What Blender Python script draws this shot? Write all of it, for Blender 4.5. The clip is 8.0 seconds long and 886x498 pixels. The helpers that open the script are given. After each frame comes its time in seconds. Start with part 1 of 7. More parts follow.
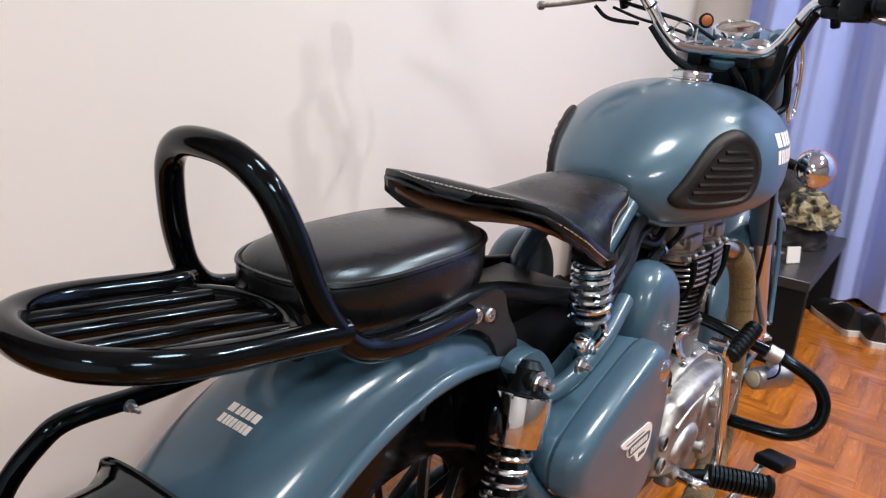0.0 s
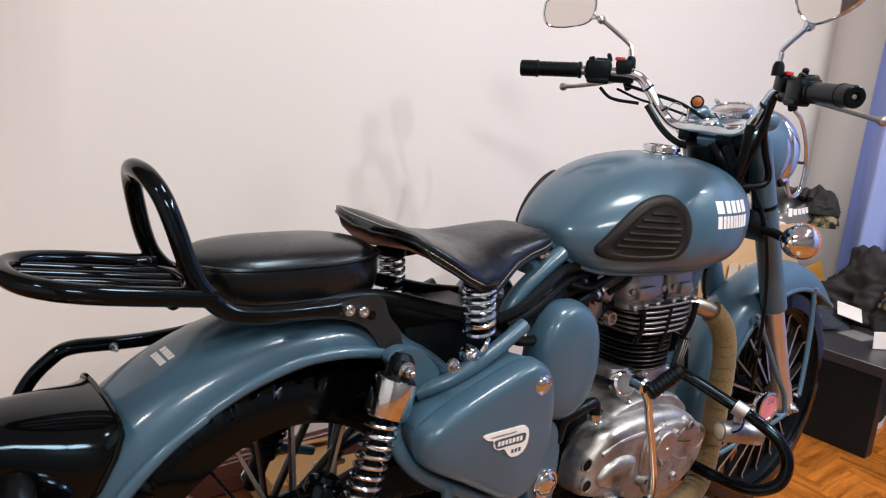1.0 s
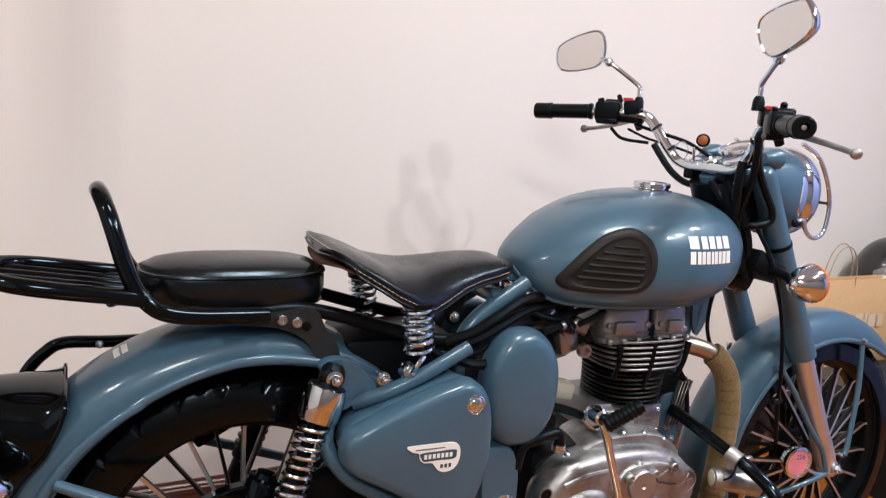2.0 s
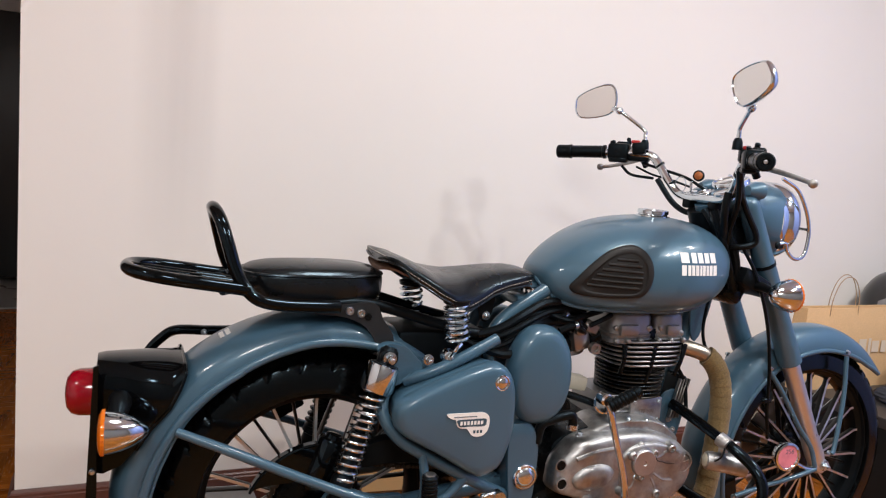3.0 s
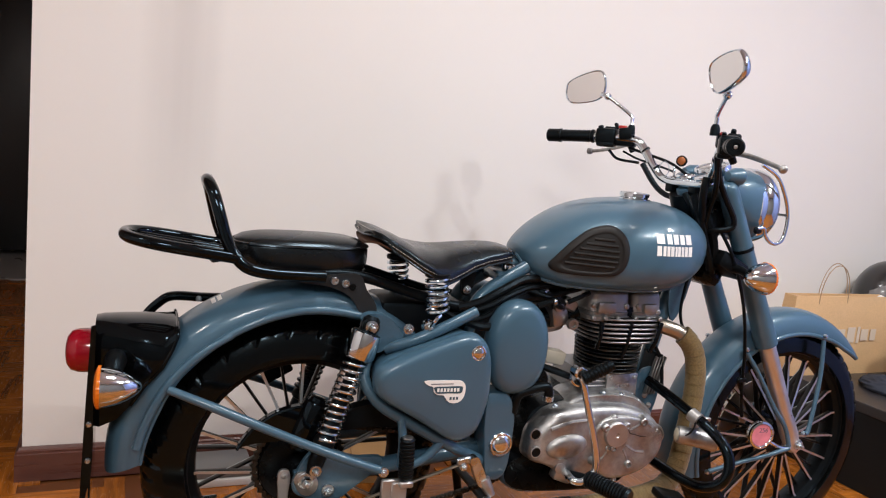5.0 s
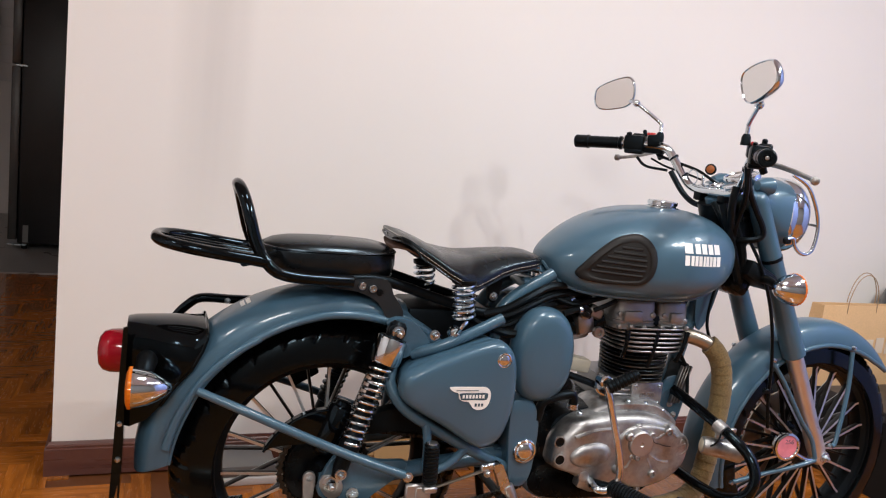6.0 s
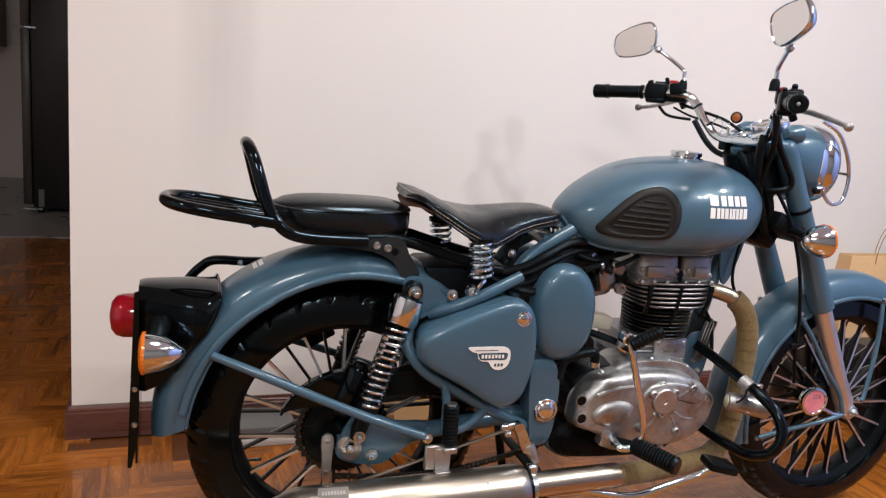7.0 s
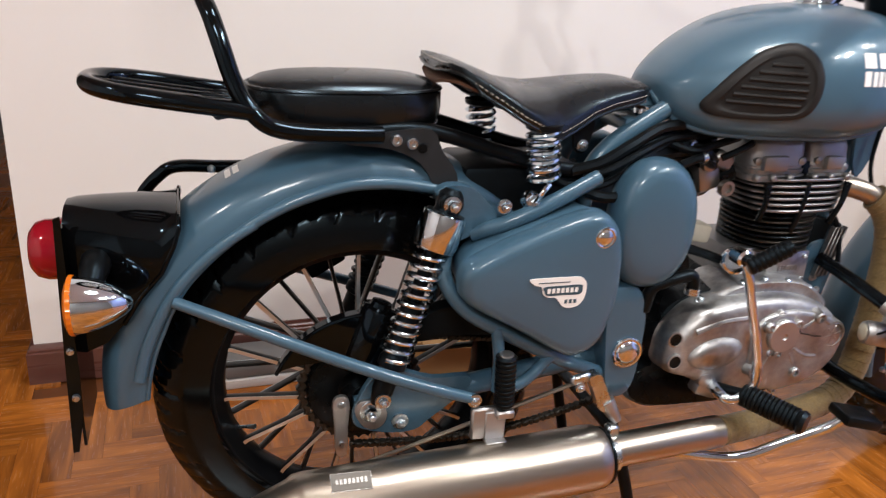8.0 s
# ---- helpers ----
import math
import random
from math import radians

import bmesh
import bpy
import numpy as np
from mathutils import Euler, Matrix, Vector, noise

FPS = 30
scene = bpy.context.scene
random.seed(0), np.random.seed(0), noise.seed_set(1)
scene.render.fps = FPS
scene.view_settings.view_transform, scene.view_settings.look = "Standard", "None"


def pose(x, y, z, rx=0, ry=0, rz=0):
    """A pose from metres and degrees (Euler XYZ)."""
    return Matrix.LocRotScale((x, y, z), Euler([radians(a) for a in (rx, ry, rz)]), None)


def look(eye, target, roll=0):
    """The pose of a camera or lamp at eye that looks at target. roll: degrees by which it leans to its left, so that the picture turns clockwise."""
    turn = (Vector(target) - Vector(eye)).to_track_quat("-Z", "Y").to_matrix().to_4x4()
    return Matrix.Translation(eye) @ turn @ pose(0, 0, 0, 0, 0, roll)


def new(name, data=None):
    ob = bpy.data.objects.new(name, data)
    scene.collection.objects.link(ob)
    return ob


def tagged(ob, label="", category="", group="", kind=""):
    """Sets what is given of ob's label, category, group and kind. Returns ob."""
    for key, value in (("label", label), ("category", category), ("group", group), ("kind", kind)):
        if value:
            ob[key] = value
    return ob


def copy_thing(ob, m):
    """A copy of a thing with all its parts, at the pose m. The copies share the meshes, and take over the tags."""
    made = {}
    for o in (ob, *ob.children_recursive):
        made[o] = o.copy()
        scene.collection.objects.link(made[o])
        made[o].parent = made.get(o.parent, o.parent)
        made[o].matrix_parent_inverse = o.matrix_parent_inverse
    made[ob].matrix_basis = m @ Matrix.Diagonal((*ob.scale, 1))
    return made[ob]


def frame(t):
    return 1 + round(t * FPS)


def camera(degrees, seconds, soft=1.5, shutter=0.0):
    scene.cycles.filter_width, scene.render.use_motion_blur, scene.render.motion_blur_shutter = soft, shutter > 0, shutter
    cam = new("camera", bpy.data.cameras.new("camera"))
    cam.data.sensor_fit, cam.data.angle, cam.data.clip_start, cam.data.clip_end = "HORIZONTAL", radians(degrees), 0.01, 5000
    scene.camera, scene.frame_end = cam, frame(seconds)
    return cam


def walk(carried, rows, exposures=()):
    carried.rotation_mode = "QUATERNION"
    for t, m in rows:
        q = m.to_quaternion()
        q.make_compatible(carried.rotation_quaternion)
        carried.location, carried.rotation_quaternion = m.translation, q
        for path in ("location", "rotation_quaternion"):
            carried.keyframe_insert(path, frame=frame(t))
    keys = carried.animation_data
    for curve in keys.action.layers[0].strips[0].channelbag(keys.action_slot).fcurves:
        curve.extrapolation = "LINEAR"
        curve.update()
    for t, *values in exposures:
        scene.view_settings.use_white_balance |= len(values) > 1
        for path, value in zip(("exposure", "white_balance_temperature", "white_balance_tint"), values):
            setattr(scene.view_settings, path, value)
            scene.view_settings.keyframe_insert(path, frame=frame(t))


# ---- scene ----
cam = camera(60.1, 8.0, 1.15, 0.25)
PATH = [
    (0, (0.009, 0.089, 1.041), (1.598, 1.151, 0.452), 4.7),
    (0.5, (0.027, -0.136, 1.057), (1.449, 1.182, 0.566), 4.5),
    (1, (0.067, -0.384, 1.082), (1.34, 1.091, 0.63), 5.3),
    (1.5, (0.234, -0.552, 1.074), (1.288, 1.094, 0.65), 4.9),
    (2, (0.313, -0.658, 1.078), (1.236, 1.083, 0.733), 4.4),
    (2.2, (0.294, -0.698, 1.07), (1.192, 1.066, 0.784), 4.2),
    (3.3, (0.158, -1.026, 1.054), (0.978, 0.783, 0.821), 4.4),
    (3.5, (0.176, -1.052, 1.049), (0.992, 0.759, 0.814), 4.3),
    (4, (0.202, -1.073, 1.041), (1.023, 0.733, 0.785), 4.5),
    (4.5, (0.21, -1.056, 1.044), (1.027, 0.749, 0.774), 5.0),
    (6, (0.193, -1.048, 1.067), (0.939, 0.786, 0.785), 6.3),
    (6.5, (0.173, -1.04, 1.073), (0.902, 0.795, 0.754), 6.0),
    (7, (0.212, -1.004, 1.062), (0.92, 0.823, 0.664), 5.1),
    (7.5, (0.318, -0.809, 1.016), (1.005, 0.997, 0.502), 4.1),
    (8, (0.328, -0.573, 0.979), (0.988, 1.187, 0.296), 3.3),
]
walk(cam, [(t, look(eye, target, roll)) for t, eye, target, roll in PATH], [(0, 0.1), (0.5, 0.03), (2, 0.0), (4, -0.06), (6.5, -0.06), (7.5, 0.0), (8, 0.14)])

# light: unseen round ceiling downlights in a closed white room
world = bpy.data.worlds.new("world")
scene.world = world
world.use_nodes = True
world.node_tree.nodes["Background"].inputs[0].default_value = (1.0, 0.97, 0.95, 1)
world.node_tree.nodes["Background"].inputs[1].default_value = 0.02
scene.view_settings.exposure = 0.0
CEIL = 2.75
# three small ones follow the mirrors' wall shadows; four wide ones are added fill
LAMPS = [(-0.4, -2.2, 1.15, 0.8), (2.41, -1.01, 0.85, 0.07), (2.33, -1.3, 0.3, 0.07), (2.07, -1.33, 0.85, 0.07), (1.05, -0.1, 0.45, 0.5), (2.9, -0.4, 0.75, 0.32), (-1.5, -0.3, 0.45, 0.32)]
LAMP_WATTS = 28.2
for lx, ly, share, wide in LAMPS:
    lamp = bpy.data.lights.new("downlight", "AREA")
    lamp.shape, lamp.size, lamp.energy = "DISK", wide, LAMP_WATTS * share
    lamp.color = (1.0, 0.972, 0.945)
    new("downlight", lamp).matrix_world = pose(lx, ly, CEIL - 0.03)
# ---- mesh tools ----
class Build:
    """Collects vertices and faces of one mesh."""

    def __init__(self):
        self.v, self.f = [], []

    def rings(self, rings, closed=False, caps=True, loop=True):
        base, n = len(self.v), len(rings[0])
        for ring in rings:
            self.v += [tuple(p) for p in ring]
        m = len(rings)
        for i in range(m if closed else m - 1):
            a, b = base + i * n, base + ((i + 1) % m) * n
            for j in range(n if loop else n - 1):
                k = (j + 1) % n
                self.f.append((a + j, a + k, b + k, b + j))
        if caps and not closed and loop:
            self.f.append(tuple(base + j for j in range(n))[::-1])
            self.f.append(tuple(base + (m - 1) * n + j for j in range(n)))
        return self

    def tube(self, pts, r, seg=12, per=6, closed=False, straight=False, caps=True):
        pts = [Vector(p) for p in pts]
        path = pts if straight else spline(pts, per, closed)
        n = len(path)
        radii = r if isinstance(r, (list, tuple)) else [r] * 2
        up, rings = None, []
        for i, p in enumerate(path):
            a = path[(i - 1) % n] if closed or i else p
            b = path[(i + 1) % n] if closed or i < n - 1 else p
            way = (b - a).normalized()
            if up is None:
                up = way.orthogonal().normalized()
            up = (up - way * up.dot(way)).normalized()
            side = way.cross(up)
            u = i / max(1, n - 1) * (len(radii) - 1)
            k = min(int(u), len(radii) - 2)
            rad = radii[k] + (radii[k + 1] - radii[k]) * (u - k)
            rings.append([p + rad * (math.cos(t) * up + math.sin(t) * side) for t in circle(seg)])
        return self.rings(rings, closed, caps)

    def lathe(self, profile, origin, axis, seg=24, caps=True):
        """profile: (distance along axis, radius)."""
        o, ax = Vector(origin), Vector(axis).normalized()
        up = ax.orthogonal().normalized()
        side = ax.cross(up)
        rings = [[o + ax * h + max(r, 1e-4) * (math.cos(t) * up + math.sin(t) * side) for t in circle(seg)] for h, r in profile]
        return self.rings(rings, False, caps)

    def box(self, centre, size, turn=(0, 0, 0), bevel=0.0, seg=1):
        bm = bmesh.new()
        bmesh.ops.create_cube(bm, size=1.0)
        bmesh.ops.scale(bm, vec=size, verts=bm.verts)
        if bevel:
            bmesh.ops.bevel(bm, geom=bm.edges[:], offset=bevel, segments=seg, profile=0.5, affect="EDGES")
        return self.bm(bm, pose(*centre, *turn))

    def bm(self, bm, m):
        bm.verts.index_update()
        base = len(self.v)
        self.v += [tuple(m @ v.co) for v in bm.verts]
        self.f += [tuple(base + v.index for v in f.verts) for f in bm.faces]
        bm.free()
        return self

    def slab(self, outline, levels):
        """A side panel: outline of (x, z); levels of (right, scale about the middle)."""
        cx = sum(p[0] for p in outline) / len(outline)
        cz = sum(p[1] for p in outline) / len(outline)
        return self.rings([[(cx + (x - cx) * s, -r, cz + (z - cz) * s) for x, z in outline] for r, s in levels])

    def coil(self, a, b, radius, wire, turns, seg=7):
        a, b = Vector(a), Vector(b)
        ax = (b - a).normalized()
        up = ax.orthogonal().normalized()
        side = ax.cross(up)
        n = int(turns * 16)
        pts = []
        for i in range(n + 1):
            t = 2 * math.pi * turns * i / n
            u = i / n
            pts.append(a + (b - a) * u + radius * (math.cos(t) * up + math.sin(t) * side))
        return self.tube(pts, wire, seg, straight=True)

    def mesh(self, name, m=None, angle=38.0):
        me = bpy.data.meshes.new(name)
        me.from_pydata(self.v, [], self.f)
        bm = bmesh.new()
        bm.from_mesh(me)
        bmesh.ops.remove_doubles(bm, verts=bm.verts, dist=1e-5)
        bmesh.ops.recalc_face_normals(bm, faces=bm.faces)
        if m is not None:
            bmesh.ops.transform(bm, matrix=m, verts=bm.verts)
        for f in bm.faces:
            f.smooth = True
        bm.to_mesh(me)
        bm.free()
        me.set_sharp_from_angle(angle=radians(angle))
        return me


def circle(n):
    return [2 * math.pi * i / n for i in range(n)]


def spline(pts, per=6, closed=False):
    """Catmull-Rom through the points."""
    pts = [Vector(p) for p in pts]
    n, out = len(pts), []
    for i in range(n if closed else n - 1):
        if closed:
            p0, p1, p2, p3 = (pts[(i + k) % n] for k in (-1, 0, 1, 2))
        else:
            p1, p2 = pts[i], pts[i + 1]
            p0 = pts[i - 1] if i else p1 * 2 - p2
            p3 = pts[i + 2] if i + 2 < n else p2 * 2 - p1
        for k in range(per):
            t = k / per
            out.append(0.5 * (2 * p1 + (p2 - p0) * t + (2 * p0 - 5 * p1 + 4 * p2 - p3) * t * t + (3 * p1 - p0 - 3 * p2 + p3) * t**3))
    if not closed:
        out.append(pts[-1])
    return out


def outline2(pts, per=5):
    return [(p.x, p.y) for p in spline([(x, z, 0) for x, z in pts], per, True)]


def lerp(table, x):
    """Linear value from a table of (x, value)."""
    return float(np.interp(x, [a for a, _ in table], [b for _, b in table]))


def R(x, r, z):
    """Bike place from forward, right, up."""
    return (x, -r, z)


def part(name, build, material, parent, label="", m=None, angle=38.0):
    ob = new(name, build if isinstance(build, bpy.types.Mesh) else build.mesh(name, m, angle))
    if material is not None and not ob.data.materials:
        ob.data.materials.append(material)
    ob.parent = parent
    return tagged(ob, label)


def thing(name, label, category, place=None, group="", kind=""):
    ob = new(name)
    ob.empty_display_size = 0.05
    if place is not None:
        ob.matrix_world = place
    return tagged(ob, label, category, group, kind)


def whole(name, build, material, label, category, place=None, kind="", angle=38.0):
    """A thing of one mesh."""
    ob = new(name, build.mesh(name, None, angle))
    ob.data.materials.append(material)
    if place is not None:
        ob.matrix_world = place
    return tagged(ob, label, category, kind=kind)


# ---- materials ----
def paint(name, colour, rough=0.5, metal=0.0, coat=0.0, vary=0.12, scale=6.0, grain=0.0, grain_scale=180.0, spot=0.0, coat_rough=0.05, stretch=(1, 1, 1), rough_vary=0.12, sheen=0.0, island=0.0, spec=0.5, tint=(1, 1, 1)):
    """Surface with variation at two scales, uneven gloss and fine relief."""
    mt = bpy.data.materials.new(name)
    mt.use_nodes = True
    nt = mt.node_tree
    N, L = nt.nodes, nt.links
    bsdf = N["Principled BSDF"]
    tc = N.new("ShaderNodeTexCoord")
    mp = N.new("ShaderNodeMapping")
    mp.inputs["Scale"].default_value = stretch
    L.new(tc.outputs["Object"], mp.inputs[0])
    big, small = N.new("ShaderNodeTexNoise"), N.new("ShaderNodeTexNoise")
    big.inputs["Scale"].default_value, big.inputs["Detail"].default_value = scale, 4
    small.inputs["Scale"].default_value, small.inputs["Detail"].default_value = grain_scale, 3
    L.new(mp.outputs[0], big.inputs["Vector"])
    L.new(mp.outputs[0], small.inputs["Vector"])
    mix = N.new("ShaderNodeMix")
    mix.data_type = "RGBA"
    lo = [c * (1 - vary) for c in colour]
    hi = [min(1, c * (1 + vary)) for c in colour]
    mix.inputs[6].default_value, mix.inputs[7].default_value = (*lo, 1), (*hi, 1)
    L.new(big.outputs[0], mix.inputs[0])
    out = mix.outputs[2]
    if spot:
        hsv = N.new("ShaderNodeHueSaturation")
        ramp = N.new("ShaderNodeMapRange")
        ramp.inputs[1].default_value, ramp.inputs[2].default_value = 0.35, 0.65
        ramp.inputs[3].default_value, ramp.inputs[4].default_value = 1 - spot, 1 + spot
        L.new(small.outputs[0], ramp.inputs[0])
        L.new(ramp.outputs[0], hsv.inputs["Value"])
        L.new(out, hsv.inputs["Color"])
        out = hsv.outputs[0]
    if island:
        geo = N.new("ShaderNodeObjectInfo")
        hsv2 = N.new("ShaderNodeHueSaturation")
        mr = N.new("ShaderNodeMapRange")
        mr.inputs[3].default_value, mr.inputs[4].default_value = 1 - island, 1 + island
        L.new(geo.outputs["Random"], mr.inputs[0])
        L.new(mr.outputs[0], hsv2.inputs["Value"])
        L.new(out, hsv2.inputs["Color"])
        out = hsv2.outputs[0]
    L.new(out, bsdf.inputs["Base Color"])
    rr = N.new("ShaderNodeMapRange")
    rr.inputs[1].default_value, rr.inputs[2].default_value = 0.3, 0.7
    rr.inputs[3].default_value, rr.inputs[4].default_value = max(0.02, rough * (1 - rough_vary)), min(1, rough * (1 + rough_vary))
    L.new(big.outputs[0], rr.inputs[0])
    L.new(rr.outputs[0], bsdf.inputs["Roughness"])
    bsdf.inputs["Metallic"].default_value = metal
    bsdf.inputs["Specular IOR Level"].default_value = spec
    bsdf.inputs["Specular Tint"].default_value = (*tint, 1)
    bsdf.inputs["Coat Weight"].default_value = coat
    bsdf.inputs["Coat Roughness"].default_value = coat_rough
    bsdf.inputs["Sheen Weight"].default_value = sheen
    if grain:
        bump = N.new("ShaderNodeBump")
        bump.inputs["Strength"].default_value = min(1.0, grain)
        bump.inputs["Distance"].default_value = 0.001
        L.new(small.outputs[0], bump.inputs["Height"])
        L.new(bump.outputs[0], bsdf.inputs["Normal"])
    return mt


def glow(name, colour, strength):
    mt = bpy.data.materials.new(name)
    mt.use_nodes = True
    b = mt.node_tree.nodes["Principled BSDF"]
    b.inputs["Base Color"].default_value = (*colour, 1)
    b.inputs["Emission Color"].default_value = (*colour, 1)
    b.inputs["Emission Strength"].default_value = strength
    return mt


def lens(name, colour, rough=0.08, transmission=0.6):
    mt = paint(name, colour, rough, vary=0.06, coat=0.25, spec=0.4)
    mt.node_tree.nodes["Principled BSDF"].inputs["Transmission Weight"].default_value = transmission
    return mt


BLUE = paint("grey_blue_paint", (0.045, 0.1, 0.15), 0.36, coat=0.5, coat_rough=0.1, vary=0.06, scale=3, grain=0.02, grain_scale=60, tint=(0.65, 0.87, 1.0))
FRAME_BLUE = paint("frame_blue_paint", (0.041, 0.092, 0.138), 0.36, coat=0.4, coat_rough=0.13, vary=0.12, scale=14, spot=0.06, tint=(0.65, 0.87, 1.0))
GLOSS_BLACK = paint("gloss_black_enamel", (0.0018, 0.0018, 0.0021), 0.09, vary=0.2, scale=10, spec=0.32, tint=(0.5, 0.78, 1.0))
SATIN_BLACK = paint("satin_black_paint", (0.004, 0.0042, 0.0046), 0.36, vary=0.25, scale=20, grain=0.1, grain_scale=300, spec=0.17, tint=(0.5, 0.78, 1.0))
LEATHER = paint("black_leather", (0.0042, 0.0043, 0.0047), 0.27, vary=0.3, scale=9, grain=0.2, grain_scale=420, spec=0.5, rough_vary=0.3, tint=(0.6, 0.83, 1.0))
BROWN_LEATHER = paint("brown_leather_underside", (0.09, 0.04, 0.02), 0.6, vary=0.35, scale=18, grain=0.3)
RUBBER = paint("black_rubber", (0.004, 0.004, 0.0042), 0.34, vary=0.3, scale=25, grain=0.2, grain_scale=350, spec=0.2, tint=(0.5, 0.78, 1.0))
GREY_RUBBER = paint("dark_grey_pad_rubber", (0.0135, 0.0132, 0.0134), 0.5, vary=0.2, scale=20, grain=0.15, grain_scale=500, spec=0.22)
TYRE = paint("tyre_rubber", (0.0016, 0.0016, 0.0018), 0.16, vary=0.35, scale=16, grain=0.04, grain_scale=160, spec=0.32, rough_vary=0.3, tint=(0.56, 0.8, 0.95))
CHROME = paint("chrome", (0.64, 0.71, 0.76), 0.08, metal=1.0, vary=0.05, scale=12)
STEEL = paint("brushed_steel", (0.42, 0.378, 0.32), 0.32, metal=1.0, vary=0.16, scale=5, grain=0.08, grain_scale=90, stretch=(0.15, 6, 6))
ALLOY = paint("polished_cast_alloy", (0.385, 0.39, 0.39), 0.47, metal=1.0, vary=0.32, scale=18, spot=0.12, grain=0.34, grain_scale=90, rough_vary=0.35)
ALLOY_DULL = paint("dull_cast_alloy", (0.43, 0.43, 0.43), 0.42, metal=0.95, vary=0.2, scale=30, grain=0.3, grain_scale=260)
ALLOY_DARK = paint("grey_head_casting", (0.29, 0.295, 0.3), 0.46, metal=0.85, vary=0.3, scale=30, grain=0.3, grain_scale=260)
FORK_ALLOY = paint("fork_slider_alloy", (0.64, 0.645, 0.645), 0.46, metal=1.0, vary=0.1, scale=10)
FIN_EDGE = paint("machined_fin_edge", (0.25, 0.253, 0.255), 0.4, metal=0.95, vary=0.2, scale=40)
ENGINE_BLACK = paint("engine_black", (0.0035, 0.0036, 0.004), 0.28, vary=0.3, scale=30, grain=0.12, grain_scale=250, spec=0.2, tint=(0.5, 0.78, 1.0))
DARK_STEEL = paint("dark_spoke_steel", (0.3, 0.29, 0.28), 0.34, metal=0.9, vary=0.2, scale=30)
BOLT = paint("zinc_bolt", (0.5, 0.57, 0.62), 0.28, metal=1.0, vary=0.25, scale=60)
WRAP = paint("khaki_exhaust_wrap", (0.15, 0.102, 0.038), 0.85, vary=0.3, scale=20, grain=0.9, grain_scale=260, spot=0.2, sheen=0.15)
DARK_BRONZE = paint("oily_dark_steel", (0.03, 0.026, 0.02), 0.4, metal=0.6, vary=0.35, scale=40, grain=0.2, grain_scale=300)
SPOKE_STEEL = paint("bright_spoke_steel", (0.6, 0.65, 0.68), 0.36, metal=1.0, vary=0.15, scale=20)
PLATE_METAL = paint("dull_stamped_plate", (0.2, 0.19, 0.17), 0.65, metal=0.5, vary=0.2, scale=60, grain=0.2)
SPRING = paint("bright_plated_spring", (0.64, 0.73, 0.79), 0.18, metal=1.0, vary=0.06, scale=20)
PLATE_GREY = paint("dark_grey_bracket_paint", (0.02, 0.0205, 0.022), 0.4, vary=0.3, scale=20, grain=0.15, grain_scale=300, spec=0.3, tint=(0.5, 0.78, 1.0))
SPOKE_BLACK = paint("black_spoke_paint", (0.008, 0.008, 0.008), 0.35, vary=0.25, scale=40, spec=0.3)
AMBER_FOB = paint("amber_fob_enamel", (0.3, 0.085, 0.018), 0.3, vary=0.15, scale=60)
WHITE_DECAL = paint("white_decal", (0.8, 0.8, 0.78), 0.4, vary=0.04, scale=30)
DECAL_BLUE = paint("blue_decal_ink", (0.03, 0.07, 0.1), 0.4, vary=0.08, scale=30)
RED_LENS = lens("red_lens", (0.3, 0.001, 0.012), 0.1, 0.12)
AMBER_LENS = lens("amber_lens", (0.9, 0.22, 0.01), 0.12, 0.3)
CLEAR_GLASS = lens("clear_glass", (0.95, 0.95, 0.95), 0.02, 1.0)
MIRROR = paint("mirror_silver", (0.78, 0.78, 0.78), 0.02, metal=1.0, vary=0.01)
PINK_DISC = paint("pink_paper_disc", (0.65, 0.2, 0.26), 0.45, vary=0.35, scale=40, coat=0.6)
RED_PLASTIC = paint("red_switch_plastic", (0.5, 0.03, 0.03), 0.4, vary=0.1)
CREAM = paint("cream_plastic", (0.46, 0.43, 0.34), 0.45, vary=0.2, scale=30)
STITCH = paint("pale_stitching", (0.42, 0.4, 0.37), 0.8, vary=0.2, scale=60)
# ---- the room ----
WALL_Y, FRONT_X, BACK_Y, LEFT_X, FAR_Y = 1.262, 3.7, -2.9, -2.4, 6.6
TILE_Y = 4.06


